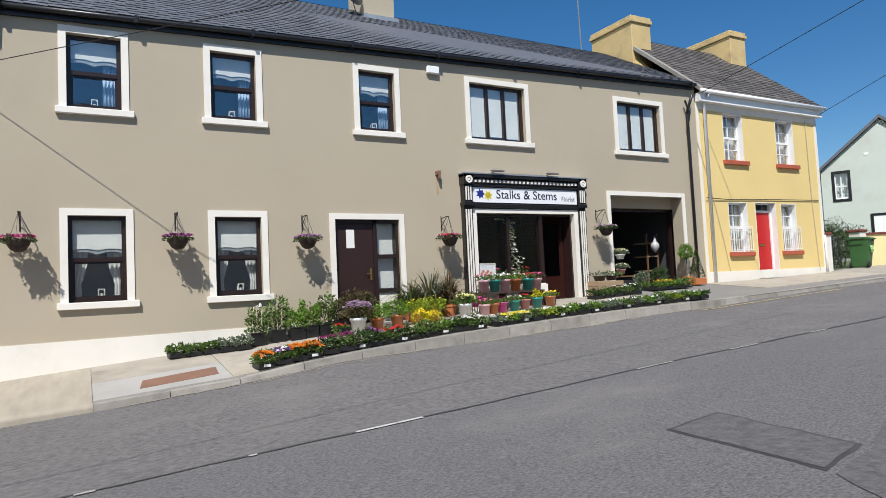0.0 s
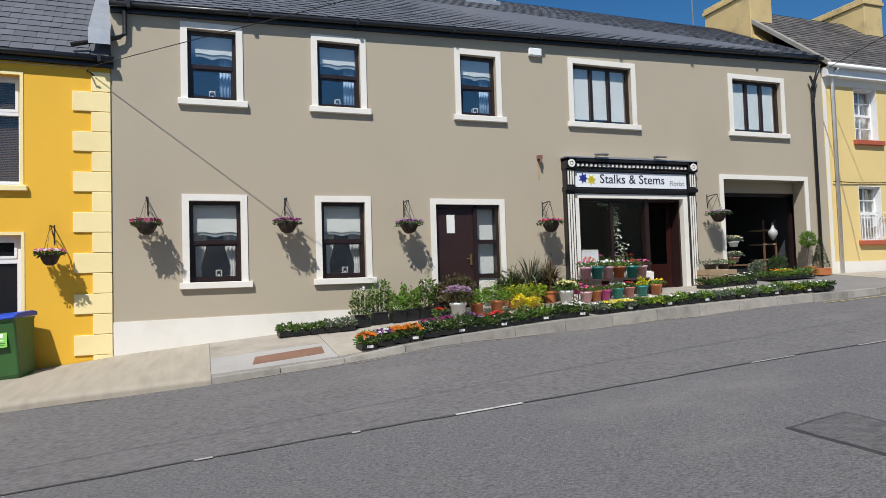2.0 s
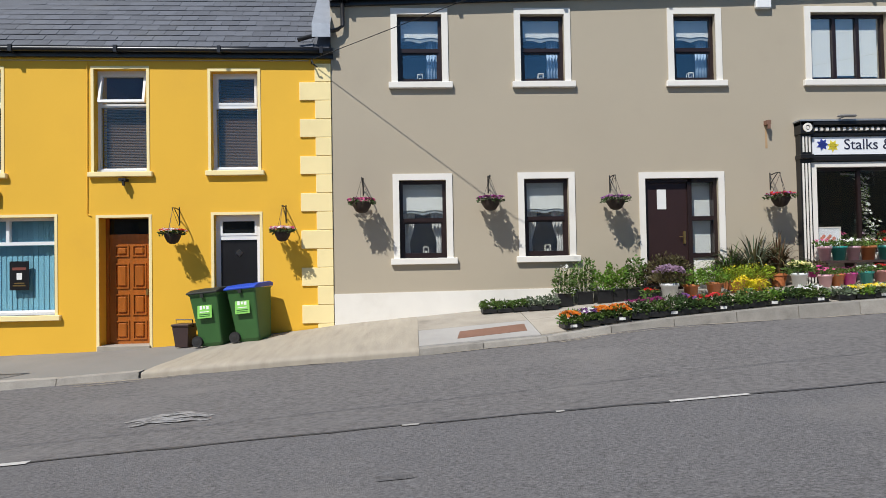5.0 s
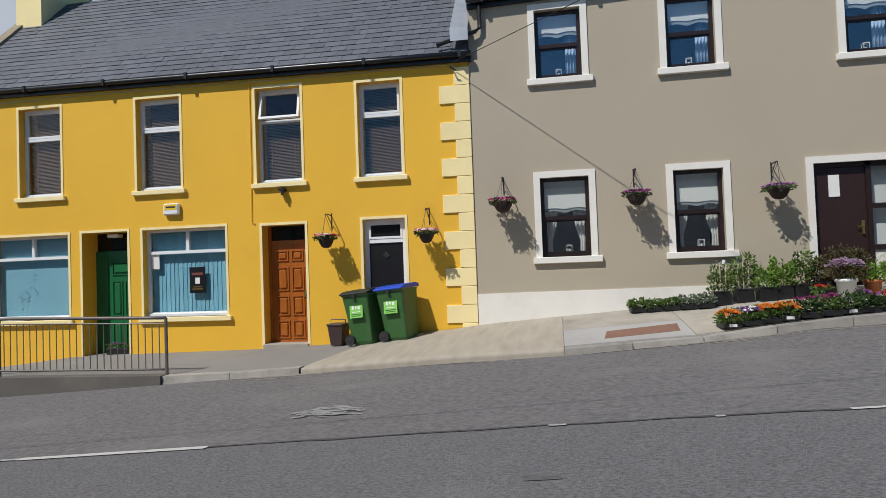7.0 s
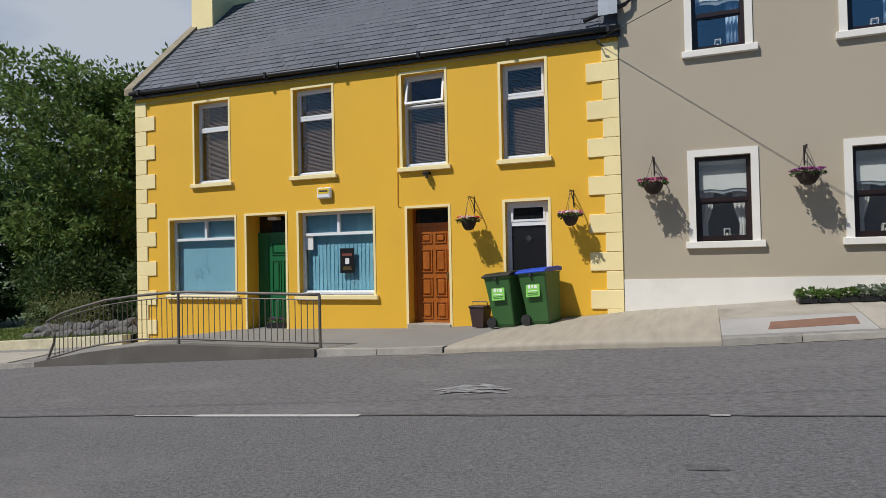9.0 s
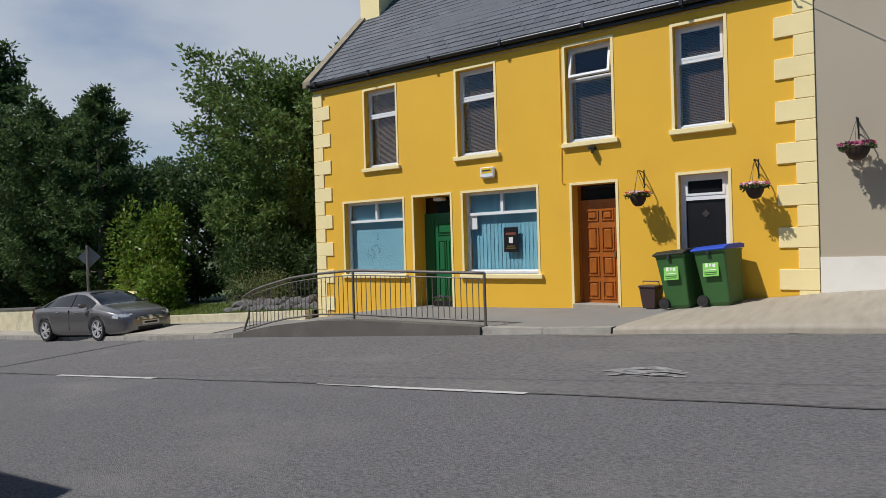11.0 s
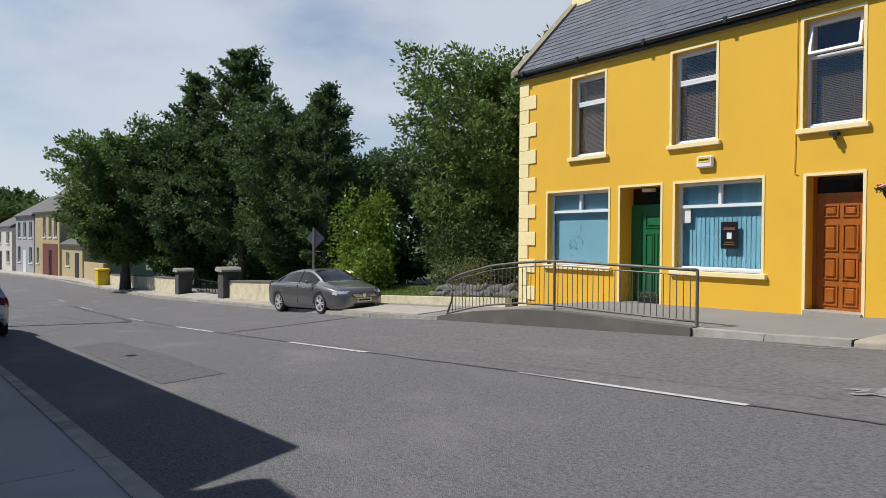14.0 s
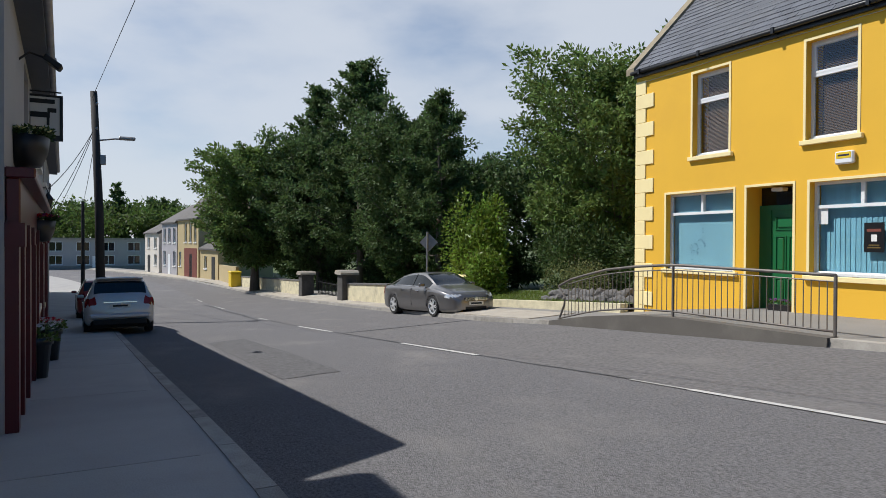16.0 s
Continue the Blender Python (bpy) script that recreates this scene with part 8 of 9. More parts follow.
for k, x in enumerate(spread(-12.0, -5.85, 0.122)):
    if abs(x + 8.77) > 0.05:
        part("bar", tube(bmesh.new(), [(x, RAIL_Y, rail_low(x)), (x, RAIL_Y, rail_top(x) - 0.08 if x > -11.8 else rail_top(x) - 0.05)], 0.0085, 5), M_RAIL, rail)
part("mid_rail", tube(bmesh.new(), [(x, RAIL_Y, rail_top(x) - 0.09) for x in spread(-11.9, -5.73, 0.4)], 0.012, 6), M_RAIL, rail)

# ---- beyond the cottage ----
M_SAGE = mat("pale_sage_render", (0.50, 0.55, 0.50), 0.85, var=0.06, scale=0.6, bump=0.15, stain=(0.40, 0.38, 0.33), stain_amt=0.5, stain_scale=0.5)
sage = thing("sage_house", "pale sage rendered house with a slate gable", "house", at=(34.1, 20, 0), rz=-58)
part("wall", wall_mesh(0, 5.4, -1.5, 5.0, 0, 0.3, [(0.58, 1.18, 3.48, 4.78)]), M_SAGE, sage)
bm = bmesh.new()
prism(bm, [(0, 5.0), (5.4, 5.0), (2.7, 7.35)], "y", 0.0, 0.3)
part("gable", bm, M_SAGE, sage)
part("body", boxes((0, 5.4, 0.31, 9, -1.5, 4.95)), M_SAGE, sage)
bm = bmesh.new()
prism(bm, [(-0.25, 4.82), (2.7, 7.38), (5.65, 4.82), (5.65, 4.98), (2.7, 7.56), (-0.25, 4.98)], "y", -0.18, 9.2)
part("roof", bm, M_SLATE, sage)
bm = bmesh.new()
prism(bm, [(3.0, 4.9), (6.0, 6.6), (9.0, 4.9)], "x", -4.5, -0.02)
part("rear_roof", bm, M_LEAD, sage, "grey ribbed sheet roof")
w_ = part("window", band(bmesh.new(), 0.58, 1.18, 3.48, 4.78, 0.07, 0.08, 0.16, True), M_UPVC, sage)
part("glazing_bar", boxes((0.855, 0.905, 0.09, 0.15, 3.55, 4.71), (0.65, 1.11, 0.09, 0.15, 4.10, 4.16)), M_UPVC, w_)
part("surround", band(bmesh.new(), 0.46, 1.30, 3.34, 4.92, 0.13, -0.03, 0.05, True), M_BLACK, w_, "black painted window band")
pane(w_, 0.64, 1.12, 3.54, 4.72, 0.12)
part("garage_door", boxes((2.15, 4.6, -0.05, 0.02, -0.2, 2.45)), M_UPVC, sage, "white panelled garage door")
part("surround", band(bmesh.new(), 2.02, 4.73, -0.2, 2.6, 0.12, -0.045, 0.04), M_BLACK, sage)
part("vent", boxes((1.95, 2.15, -0.02, 0.01, 5.6, 5.72)), M_UPVC, sage)
run_wall(23.2, 34, 12.35, 12.6, 1.05, M_CREAM, "boundary_wall", "cream rendered boundary wall with a coping", cap=M_BRICKRED)
for x in (21.1, 23.1):
    p_ = thing("gate_pier", "white brick gate pier with a red cap", "pier", at=(x, 12.4, pave_z(x, 12.2)), group="cottage gate piers")
    part("shaft", boxes((-0.18, 0.18, -0.18, 0.18, -0.3, 1.15)), M_WHITE, p_)
    part("cap", boxes((-0.22, 0.22, -0.22, 0.22, 1.15, 1.24), bevel=0.02), M_BRICKRED, p_)
ig = thing("iron_gate", "black wrought iron garden gate", "gate", at=(21.3, 12.4, pave_z(21.6, 12.2)))
for k in range(9):
    part("bar", tube(bmesh.new(), [(0.09 * k, 0, 0.08), (0.09 * k, 0, 1.0 + 0.12 * math.sin(k * 0.39))], 0.012, 5), M_IRON, ig)
for z in (0.15, 0.7, 1.0):
    part("rail", boxes((0, 0.75, -0.012, 0.012, z, z + 0.03)), M_IRON, ig)
shrub(24.2, 13.6, Z_WALL(24), 1.8, 0.6, 1.95, 31, L_SHRUB, n=8200, leaf_len=0.06, label="clipped dark green hedge behind the wall", name="hedge", blobs=14)
shrub(22.3, 14.2, Z_WALL(22), 1.3, 0.6, 1.9, 32, L_SHRUB, n=4600, leaf_len=0.06, label="clipped dark green hedge behind the wall", name="hedge", blobs=8)


# ---- flowers ----
def blossoms(rnd, pts, size):
    """Five-petalled flowers, each petal one leaf, facing up and out."""
    n = len(pts)
    V, F = [], []
    tilt = rnd.normal(size=(n, 3)) * 0.35 + np.array([0, -0.25, 1.0])
    tilt /= np.linalg.norm(tilt, axis=1)[:, None]
    a = np.cross(tilt, np.array([1.0, 0.2, 0]))
    a /= np.linalg.norm(a, axis=1)[:, None]
    b = np.cross(tilt, a)
    k = 0
    for q in range(5):
        ang = q * 2 * math.pi / 5
        d = a * math.cos(ang) + b * math.sin(ang) + tilt * 0.25
        side = -a * math.sin(ang) + b * math.cos(ang)
        s = size * rnd.uniform(0.8, 1.2, n)[:, None]
        v = np.stack([pts, pts + d * s * 0.6 + side * s * 0.4, pts + d * s, pts + d * s * 0.6 - side * s * 0.4], 1).reshape(-1, 3)
        V.append(v)
        F.append(np.arange(4 * n).reshape(n, 4) + k)
        k += 4 * n
    return np.concatenate(V), np.concatenate(F)


PETAL = {k: leaf_mat(k + "_petal", c, 0.15, 0.01, 0.3, 0.5) for k, c in {
    "orange": (0.62, 0.17, 0.015), "yellow": (0.80, 0.62, 0.03), "white": (0.80, 0.80, 0.76), "purple": (0.15, 0.05, 0.19), "pink": (0.65, 0.12, 0.28),
    "red": (0.55, 0.02, 0.02), "lilac": (0.38, 0.26, 0.36), "magenta": (0.19, 0.02, 0.10), "cream": (0.75, 0.72, 0.35), "mauve": (0.30, 0.10, 0.30)}.items()}
LEAF = {k: leaf_mat(k + "_foliage", c, 0.35, 0.025, 0.25, 0.5) for k, c in {
    "mid": (0.10, 0.165, 0.038), "lime": (0.26, 0.33, 0.03), "dark": (0.055, 0.095, 0.03), "grey": (0.16, 0.20, 0.13), "gold": (0.55, 0.50, 0.02), "bronze": (0.13, 0.075, 0.04), "fresh": (0.15, 0.26, 0.04), "dull": (0.10, 0.085, 0.04)}.items()}
M_TRAY = mat("black_plant_tray", (0.014, 0.014, 0.015), 0.5, var=0.15, bump=0.05)
POT = {k: mat(k + "_glazed_pot", c, 0.3, var=0.08, scale=4, bump=0.03, coat=0.3) for k, c in {
    "teal": (0.03, 0.28, 0.25), "pink": (0.74, 0.45, 0.50), "magenta": (0.60, 0.07, 0.30), "terracotta": (0.50, 0.17, 0.06), "white": (0.72, 0.74, 0.75), "black": (0.014, 0.014, 0.015), "rose": (0.50, 0.22, 0.20)}.items()}


def foliage(rnd, rx, ry, z0, h, n, length, leaf, parent, up=0.5, wr=0.5, name="foliage"):
    p = np.stack([rnd.uniform(-1, 1, n), rnd.uniform(-1, 1, n), rnd.random(n)], 1)
    lumps = np.concatenate([rnd.uniform(-1, 1, (6, 2)), rnd.uniform(0.55, 1.15, (6, 1))], 1)
    near = ((p[:, None, :2] - lumps[None, :, :2]) ** 2).sum(2).argmin(1)
    dome = (1 - 0.35 * (p[:, 0] ** 2 + p[:, 1] ** 2) / 2) * lumps[near, 2]
    q = np.stack([p[:, 0] * rx, p[:, 1] * ry, z0 + h * dome * p[:, 2] ** 0.7], 1)
    d = np.stack([p[:, 0], p[:, 1], np.full(n, up)], 1) + rnd.normal(size=(n, 3)) * 0.5
    v, f = leaf_cloud(q, d, length * rnd.uniform(0.7, 1.3, n), length * wr * rnd.uniform(0.7, 1.3, n), rnd)
    return mesh_part(name, leaf_mesh(name, v, f), leaf, parent)


def flowers(rnd, rx, ry, z0, h, n, size, petal, parent, zone=1.0):
    p = rnd.uniform(-1, 1, (n, 2))
    z = z0 + h * (1 - 0.35 * (p ** 2).sum(1) / 2) * rnd.uniform(0.8, 1.08, n)
    pts = np.stack([p[:, 0] * rx * zone, p[:, 1] * ry * zone, z], 1)
    v, f = blossoms(rnd, pts, size)
    return mesh_part("blossom", leaf_mesh("blossom", v, f), petal, parent)


def tray(x, y, w, d, leaf, petals, seed, h=0.16, nf=40, n=320, length=0.06, tag=True, label="black tray of bedding plants"):
    rnd = np.random.RandomState(seed)
    t = thing("plant_tray", label, "plant tray", at=(x, y, pave_z(x, y) + 0.008), group="trays of bedding plants", rz=3.2)
    bm = bmesh.new()
    box(bm, -w / 2, w / 2, -d / 2, d / 2, 0, 0.075, bevel=0.006)
    part("tray", bm, M_TRAY, t)
    for k in range(3):
        xk = -w / 2 + w * (k + 0.5) / 3
        part("cell", lathe(bmesh.new(), [(w / 7, 0.07), (w / 6.2, 0.10)], 8, (xk, -d / 4, 0)), M_TRAY, t)
    foliage(rnd, w / 2 * 1.04, d / 2 * 1.16, 0.05, h + 0.03, n, length, LEAF[leaf], t)
    for p in petals:
        flowers(rnd, w / 2, d / 2, 0.09, h, nf, 0.028 if p not in ("orange",) else 0.034, PETAL[p], t)
    if tag and seed % 3 == 0:
        part("price_tag", boxes((-0.05, 0.05, -d / 2 - 0.006, -d / 2 - 0.002, 0.02, 0.06)), M_PAPER, t)
    return t


front_y = lerp_table([(2.4, 9.93), (13.2, 9.93)])
plan_ = [(2.62, "mid", ["orange"], "orange gazanias"), (2.94, "mid", ["white", "purple"], "white and purple violas"), (3.20, "mid", ["orange"], "orange gazanias"), (3.46, "mid", ["orange"], "orange gazanias"),
         (3.78, "dark", ["magenta"], "dark leaved bedding plants"), (4.08, "mid", ["magenta"], "dark leaved bedding plants"), (4.36, "dark", [], "green bedding plants"), (4.64, "dark", ["purple"], "purple bedding plants"),
         (4.94, "mid", ["red"], "red bedding flowers"), (5.22, "dark", ["red"], "red bedding flowers"), (5.52, "mid", [], "low lavender green plants"), (5.82, "mid", [], "low lavender green plants"),
         (6.12, "fresh", [], "fresh green bedding plants"), (6.40, "dark", [], "trailing green plants"), (6.68, "mid", ["white"], "white bedding flowers"), (6.94, "mid", ["white"], "white bedding flowers")]
for k, (x, lf, pt, lb) in enumerate(plan_):
    x = 2.72 + (x - 2.62) * 0.865
    tray(x, front_y(x), 0.26, 0.34, lf, pt, 300 + k, h=0.15 + 0.05 * (k in (4, 5, 6, 7)), nf=70 if "orange" in pt or "white" in pt and k < 3 else 22, label="black tray of " + lb)
kinds = ["grey", "fresh", "grey", "mid", "lime", "mid", "fresh", "dark", "fresh", "grey", "grey", "mid"]
for k in range(20):
    x = 6.88 + k * 0.283
    pt = ["cream", "yellow"] if k in (1, 2) else (["white"] if k % 5 == 3 or k > 17 else ([] if k % 2 else ["white"]))
    tray(x, front_y(x), 0.27, 0.32, kinds[k % 12], pt, 340 + k, h=0.10 + 0.04 * (k in (15, 16, 17)), nf=60 if k in (1, 2) else 8, label="black tray of yellow primulas" if k in (1, 2) else "black tray of small green bedding plants")
for k in range(5):
    x = 1.72 + k * 0.265
    tray(x, 11.82 - 0.035 * k, 0.26, 0.26, "mid" if k < 3 else "grey", [], 370 + k, h=0.15, label="black tray of leafy green bedding plants", tag=False)


def pot_mesh(r, h):
    return lathe(bmesh.new(), [(r * 0.70, 0), (r * 0.92, h * 0.82), (r * 1.03, h * 0.82), (r * 1.05, h), (r * 0.93, h), (r * 0.88, h * 0.88), (0.01, h * 0.86)], 18)


def potted(x, y, z, r, h, colour, leaf, petals, seed, fh=0.15, n=160, length=0.06, spread_f=1.25, nf=16, label="", fs=0.03, square=False, wr=0.5):
    rnd = np.random.RandomState(seed)
    t = thing("potted_plant", label or f"{colour} pot with a small flowering plant", "potted plant", at=(x, y, z), group="potted plants")
    if square:
        part("pot", boxes((-r, r, -r, r, 0, h), (-r * 1.06, r * 1.06, -r * 1.06, r * 1.06, h, h + 0.02), bevel=0.006), POT[colour], t)
    else:
        part("pot", pot_mesh(r, h), POT[colour], t, smooth=True)
    foliage(rnd, r * spread_f, r * spread_f, h * 0.92, fh, n, length, LEAF[leaf], t, wr=wr)
    for p in petals:
        flowers(rnd, r * spread_f * 0.9, r * spread_f * 0.9, h, fh, nf, fs, PETAL[p], t)
    return t


def on_pave(x, y):
    return pave_z(x, y) + 0.008


# pots on two wooden steps before the shop window
step = thing("display_steps", "dark stained wooden display steps before the shop window", "display stand", at=(8.68, 11.67, on_pave(8.68, 11.7) - 0.05))
M_STEPWOOD = mat("dark_stained_wood", (0.06, 0.035, 0.03), 0.6, var=0.25, scale=4, bump=0.2)
part("upper_shelf", boxes((-0.85, 0.72, 0.04, 0.34, 0.39, 0.43)), M_STEPWOOD, step)
for x in (-0.83, -0.3, 0.25, 0.70):
    part("upright", boxes((x - 0.02, x + 0.02, 0.05, 0.33, 0.0, 0.39)), M_STEPWOOD, step)
part("box", boxes((0.40, 0.98, -0.02, 0.30, 0.02, 0.36), bevel=0.01), M_STEPWOOD, step)
zu = on_pave(8.68, 11.7) - 0.05 + 0.432
for k, (x, c, pt, lf) in enumerate(((7.90, "pink", ["pink"], "mid"), (8.17, "teal", ["white"], "mid"), (8.44, "pink", ["white"], "mid"), (8.72, "terracotta", ["white"], "fresh"), (9.05, "teal", ["red"], "mid"), (9.30, "pink", ["pink"], "dull"))):
    potted(x, 11.86, zu, 0.134 if c != "pink" else 0.12, 0.26, c, lf, pt, 400 + k, fh=0.13, n=110, nf=14, label=f"{c} pot with {pt[0]} flowers on the steps")
for k, (x, c, pt, lf) in enumerate(((7.72, "magenta", [], "dull"), (7.80, "pink", ["pink"], "mid"), (8.02, "terracotta", [], "mid"), (8.24, "magenta", ["magenta"], "mid"), (8.55, "teal", ["white"], "mid"), (8.82, "rose", ["red"], "mid"), (9.15, "teal", [], "gold"), (9.50, "terracotta", ["yellow"], "fresh"))):
    x, y_ = x - 0.17, 11.45 + (0.2 if k == 0 else 0)
    potted(x, y_, on_pave(x, y_) + (0.16 if k == 0 else 0), 0.125, 0.215, c, lf, pt, 420 + k, fh=0.11 if lf != "gold" else 0.2, n=110, nf=12, spread_f=1.2 if lf != "gold" else 0.6, label=f"{c} pot with a small plant beside the steps")
# shop window posy and inside pots
for k, (x, z, c, pt) in enumerate(((8.62, -0.02, "magenta", ["pink"]), (8.98, -0.02, "white", ["lilac"]), (9.42, -0.02, "white", ["red"]))):
    potted(x, 12.42, z, 0.07, 0.12, c, "mid", pt, 440 + k, fh=0.22, n=70, nf=16, label=f"{pt[0]} flowers standing inside the shop window")
garland = thing("flower_garland", "pale silk flower garland hanging inside the window", "garland", at=(9.12, 12.36, 0))
rnd = np.random.RandomState(77)
s_ = rnd.random(150)
pts = np.stack([-0.55 * (1 - np.minimum(1, (s_ * 1.6))) ** 2 - 0.0 + rnd.normal(size=150) * 0.06 + 0.05 * np.sin(s_ * 9), rnd.normal(size=150) * 0.03, 1.42 - 1.3 * np.maximum(0, s_ - 0.22) / 0.78 - 0.08 * s_], 1)
v, f = blossoms(rnd, pts, 0.035)
mesh_part("blossom", leaf_mesh("blossom", v, f), PETAL["white"], garland)
v, f = leaf_cloud(np.repeat(pts, 2, 0), rnd.normal(size=(300, 3)), np.full(300, 0.06), np.full(300, 0.03), rnd)
mesh_part("foliage", leaf_mesh("foliage", v, f), LEAF["mid"], garland)

# tall and bushy plants along the wall
for k, (x, lf, h) in enumerate(((3.07, "mid", 0.55), (3.44, "mid", 0.64), (3.78, "fresh", 0.52), (4.05, "fresh", 0.50), (4.33, "mid", 0.55), (4.62, "dull", 0.50))):
    t = potted(x, 11.84 + 0.05 * (k % 2), on_pave(x, 11.86), 0.135, 0.2, "black", lf, ["white"] if k in (0, 4) else [], 460 + k, fh=h, n=420, length=0.07, nf=10, square=True, spread_f=1.15, label="tall leafy climbing plant in a black square pot" if k < 2 else "leafy green shrub in a black square pot")
    if k < 2:
        for q in range(7):
            a = q * 0.9
            part("cane", tube(bmesh.new(), [(0.08 * math.cos(a), 0.08 * math.sin(a), 0.15), (0.12 * math.cos(a), 0.12 * math.sin(a), 0.68)], 0.006, 5), M_STONEWALL, t)
potted(4.50, 11.45, on_pave(4.50, 11.45), 0.10, 0.12, "black", "mid", ["red"], 470, fh=0.10, n=90, nf=18, square=True, label="black pot of red flowers")
potted(4.78, 11.30, on_pave(4.78, 11.30), 0.155, 0.30, "white", "dull", ["lilac", "lilac"], 471, fh=0.30, n=260, length=0.09, nf=90, fs=0.035, spread_f=1.5, label="lilac hydrangea in a white bucket")
shrub(5.05, 12.08, on_pave(5.05, 12.08) + 0.12, 0.46, 0.22, 0.78, 472, LEAF["dull"], n=2200, leaf_len=0.055, label="rounded bronze green bush before the front door", name="bush", blobs=9)
for k, (x, lf) in enumerate(((5.26, "fresh"), (5.68, "fresh"), (6.10, "lime"), (6.48, "lime"))):
    potted(x, 11.55, on_pave(x, 11.55), 0.14, 0.22, "terracotta", lf, ["yellow"] if lf == "lime" else [], 473 + k, fh=0.28, n=620, length=0.055, nf=12, fs=0.02, spread_f=1.55, label="yellow green shrub in a terracotta pot")
potted(5.72, 10.62, on_pave(5.72, 10.62), 0.085, 0.14, "terracotta", "gold", ["yellow"], 480, fh=0.24, n=420, length=0.05, nf=60, fs=0.02, spread_f=1.5, wr=0.2, label="bright golden heather in a pot")
potted(5.98, 10.64, on_pave(5.98, 10.64), 0.085, 0.12, "black", "gold", ["yellow"], 481, fh=0.20, n=420, length=0.05, nf=60, fs=0.02, spread_f=1.5, wr=0.2, label="bright golden heather in a pot")
potted(7.16, 11.45, on_pave(7.16, 11.45), 0.14, 0.28, "white", "mid", ["cream"], 482, fh=0.2, n=200, length=0.08, nf=70, fs=0.04, spread_f=1.25, label="cream hydrangea in a white bucket")


def spiky(x, y, z, h, r, n, seed, leaf, label):
    """A clump of long arching sword leaves in a pot."""
    rnd = random.Random(seed)
    t = thing("spiky_plant", label, "potted plant", at=(x, y, z), group="spiky plants")
    part("pot", pot_mesh(0.15, 0.24), POT["terracotta"], t)
    bm = bmesh.new()
    for k in range(n):
        a, out, hh = rnd.uniform(0, 6.28), rnd.uniform(0.15, 1.15) * r, h * rnd.uniform(0.5, 1.1)
        dx, dy = math.cos(a), math.sin(a) * 0.7
        w = 0.021
        last = None
        for s in (0, 0.3, 0.6, 0.85, 1.0):
            px, py = dx * (0.04 + out * s ** 1.7), dy * (0.04 + out * s ** 1.7)
            pz = 0.2 + hh * (s - 0.72 * (out / r) * s ** 3)
            ww = w * (1 - s ** 3) + 0.002
            row = [bm.verts.new((px - dy * ww, py + dx * ww, pz)), bm.verts.new((px + dy * ww, py - dx * ww, pz))]
            if last:
                bm.faces.new((last[0], last[1], row[1], row[0]))
            last = row
    for f in bm.faces:
        f.material_index = int(rnd.random() < 0.45)
    part("sword_leaf", bm, [leaf, LEAF["dull"]], t)
    return t


spiky(6.22, 12.05, on_pave(6.22, 12.05), 0.82, 0.75, 90, 1, LEAF["mid"], "green sword-leaved plant in a pot")
spiky(6.68, 12.05, on_pave(6.68, 12.05), 1.0, 1.15, 130, 2, LEAF["grey"], "arching green brown sword-leaved plant")
spiky(7.12, 12.02, on_pave(7.12, 12.02), 0.92, 0.62, 95, 3, LEAF["bronze"], "bronze sword-leaved plant in a pot")

# by the garage
crate = thing("wooden_crate", "pale wooden crate carrying pots", "crate", at=(11.35, 11.88, on_pave(11.35, 11.88)))
M_CRATE = mat("crate_timber", (0.36, 0.25, 0.15), 0.8, var=0.2, scale=4, bump=0.2, stretch=(1, 6, 6))
for z in (0.0, 0.11, 0.22):
    for y in (-0.20, 0.18):
        part("slat", boxes((-0.38, 0.38, y, y + 0.02, z, z + 0.09)), M_CRATE, crate)
    for x in (-0.40, 0.38):
        part("slat", boxes((x, x + 0.02, -0.2, 0.2, z, z + 0.09)), M_CRATE, crate)
part("lid", boxes((-0.4, 0.4, -0.2, 0.2, 0.31, 0.33)), M_CRATE, crate)
zc_ = on_pave(11.5, 11.85) + 0.332
potted(11.17, 11.86, zc_, 0.16, 0.12, "black", "grey", [], 490, fh=0.10, n=120, label="low dark bowl of grey green plants")
potted(11.54, 11.86, zc_, 0.15, 0.12, "black", "mid", [], 491, fh=0.10, n=120, label="low dark bowl of green plants")
for k in range(5):
    x = 10.72 + 0.28 * k
    tray(x, 11.52 - 0.01 * k, 0.28, 0.3, "mid" if k % 2 else "dark", ["white"] if k in (3, 4) else [], 500 + k, h=0.14 + 0.05 * (k > 3), nf=12, tag=False, label="black tray of small plants by the garage")
for k, (z, c) in enumerate(((0.42, "white"), (0.05, "rose"))):
    potted(12.12, 12.12, z, 0.12, 0.12, c, "grey", ["white", "cream"], 510 + k, fh=0.14, n=160, nf=24, label="hanging pot of pale flowers at the garage jamb")
tagged(part("pot_stake", tube(bmesh.new(), [(12.12, 12.18, -0.4), (12.12, 12.18, 0.6)], 0.012, 6), M_IRON), "thin iron stake that carries hanging pots", "stake")
for k in range(5):
    x = 12.68 + 0.29 * k
    tray(x, 11.72, 0.30, 0.34, "fresh" if k in (1, 2) else "mid", ["yellow", "orange"] if k in (1, 2) else [], 520 + k, h=0.15, nf=10, tag=False, label="black tray of mixed bedding plants by the garage")
shrub(13.45, 12.1, on_pave(13.45, 12.1) + 0.12, 0.27, 0.24, 0.48, 530, LEAF["dark"], n=1500, leaf_len=0.04, label="clipped round box bush in a pot", name="bush", blobs=7)
shrub(12.85, 12.1, on_pave(12.85, 12.1) + 0.1, 0.25, 0.2, 0.38, 531, LEAF["grey"], n=800, leaf_len=0.06, label="grey leaved cyclamen clump in a pot", name="bush", blobs=6)
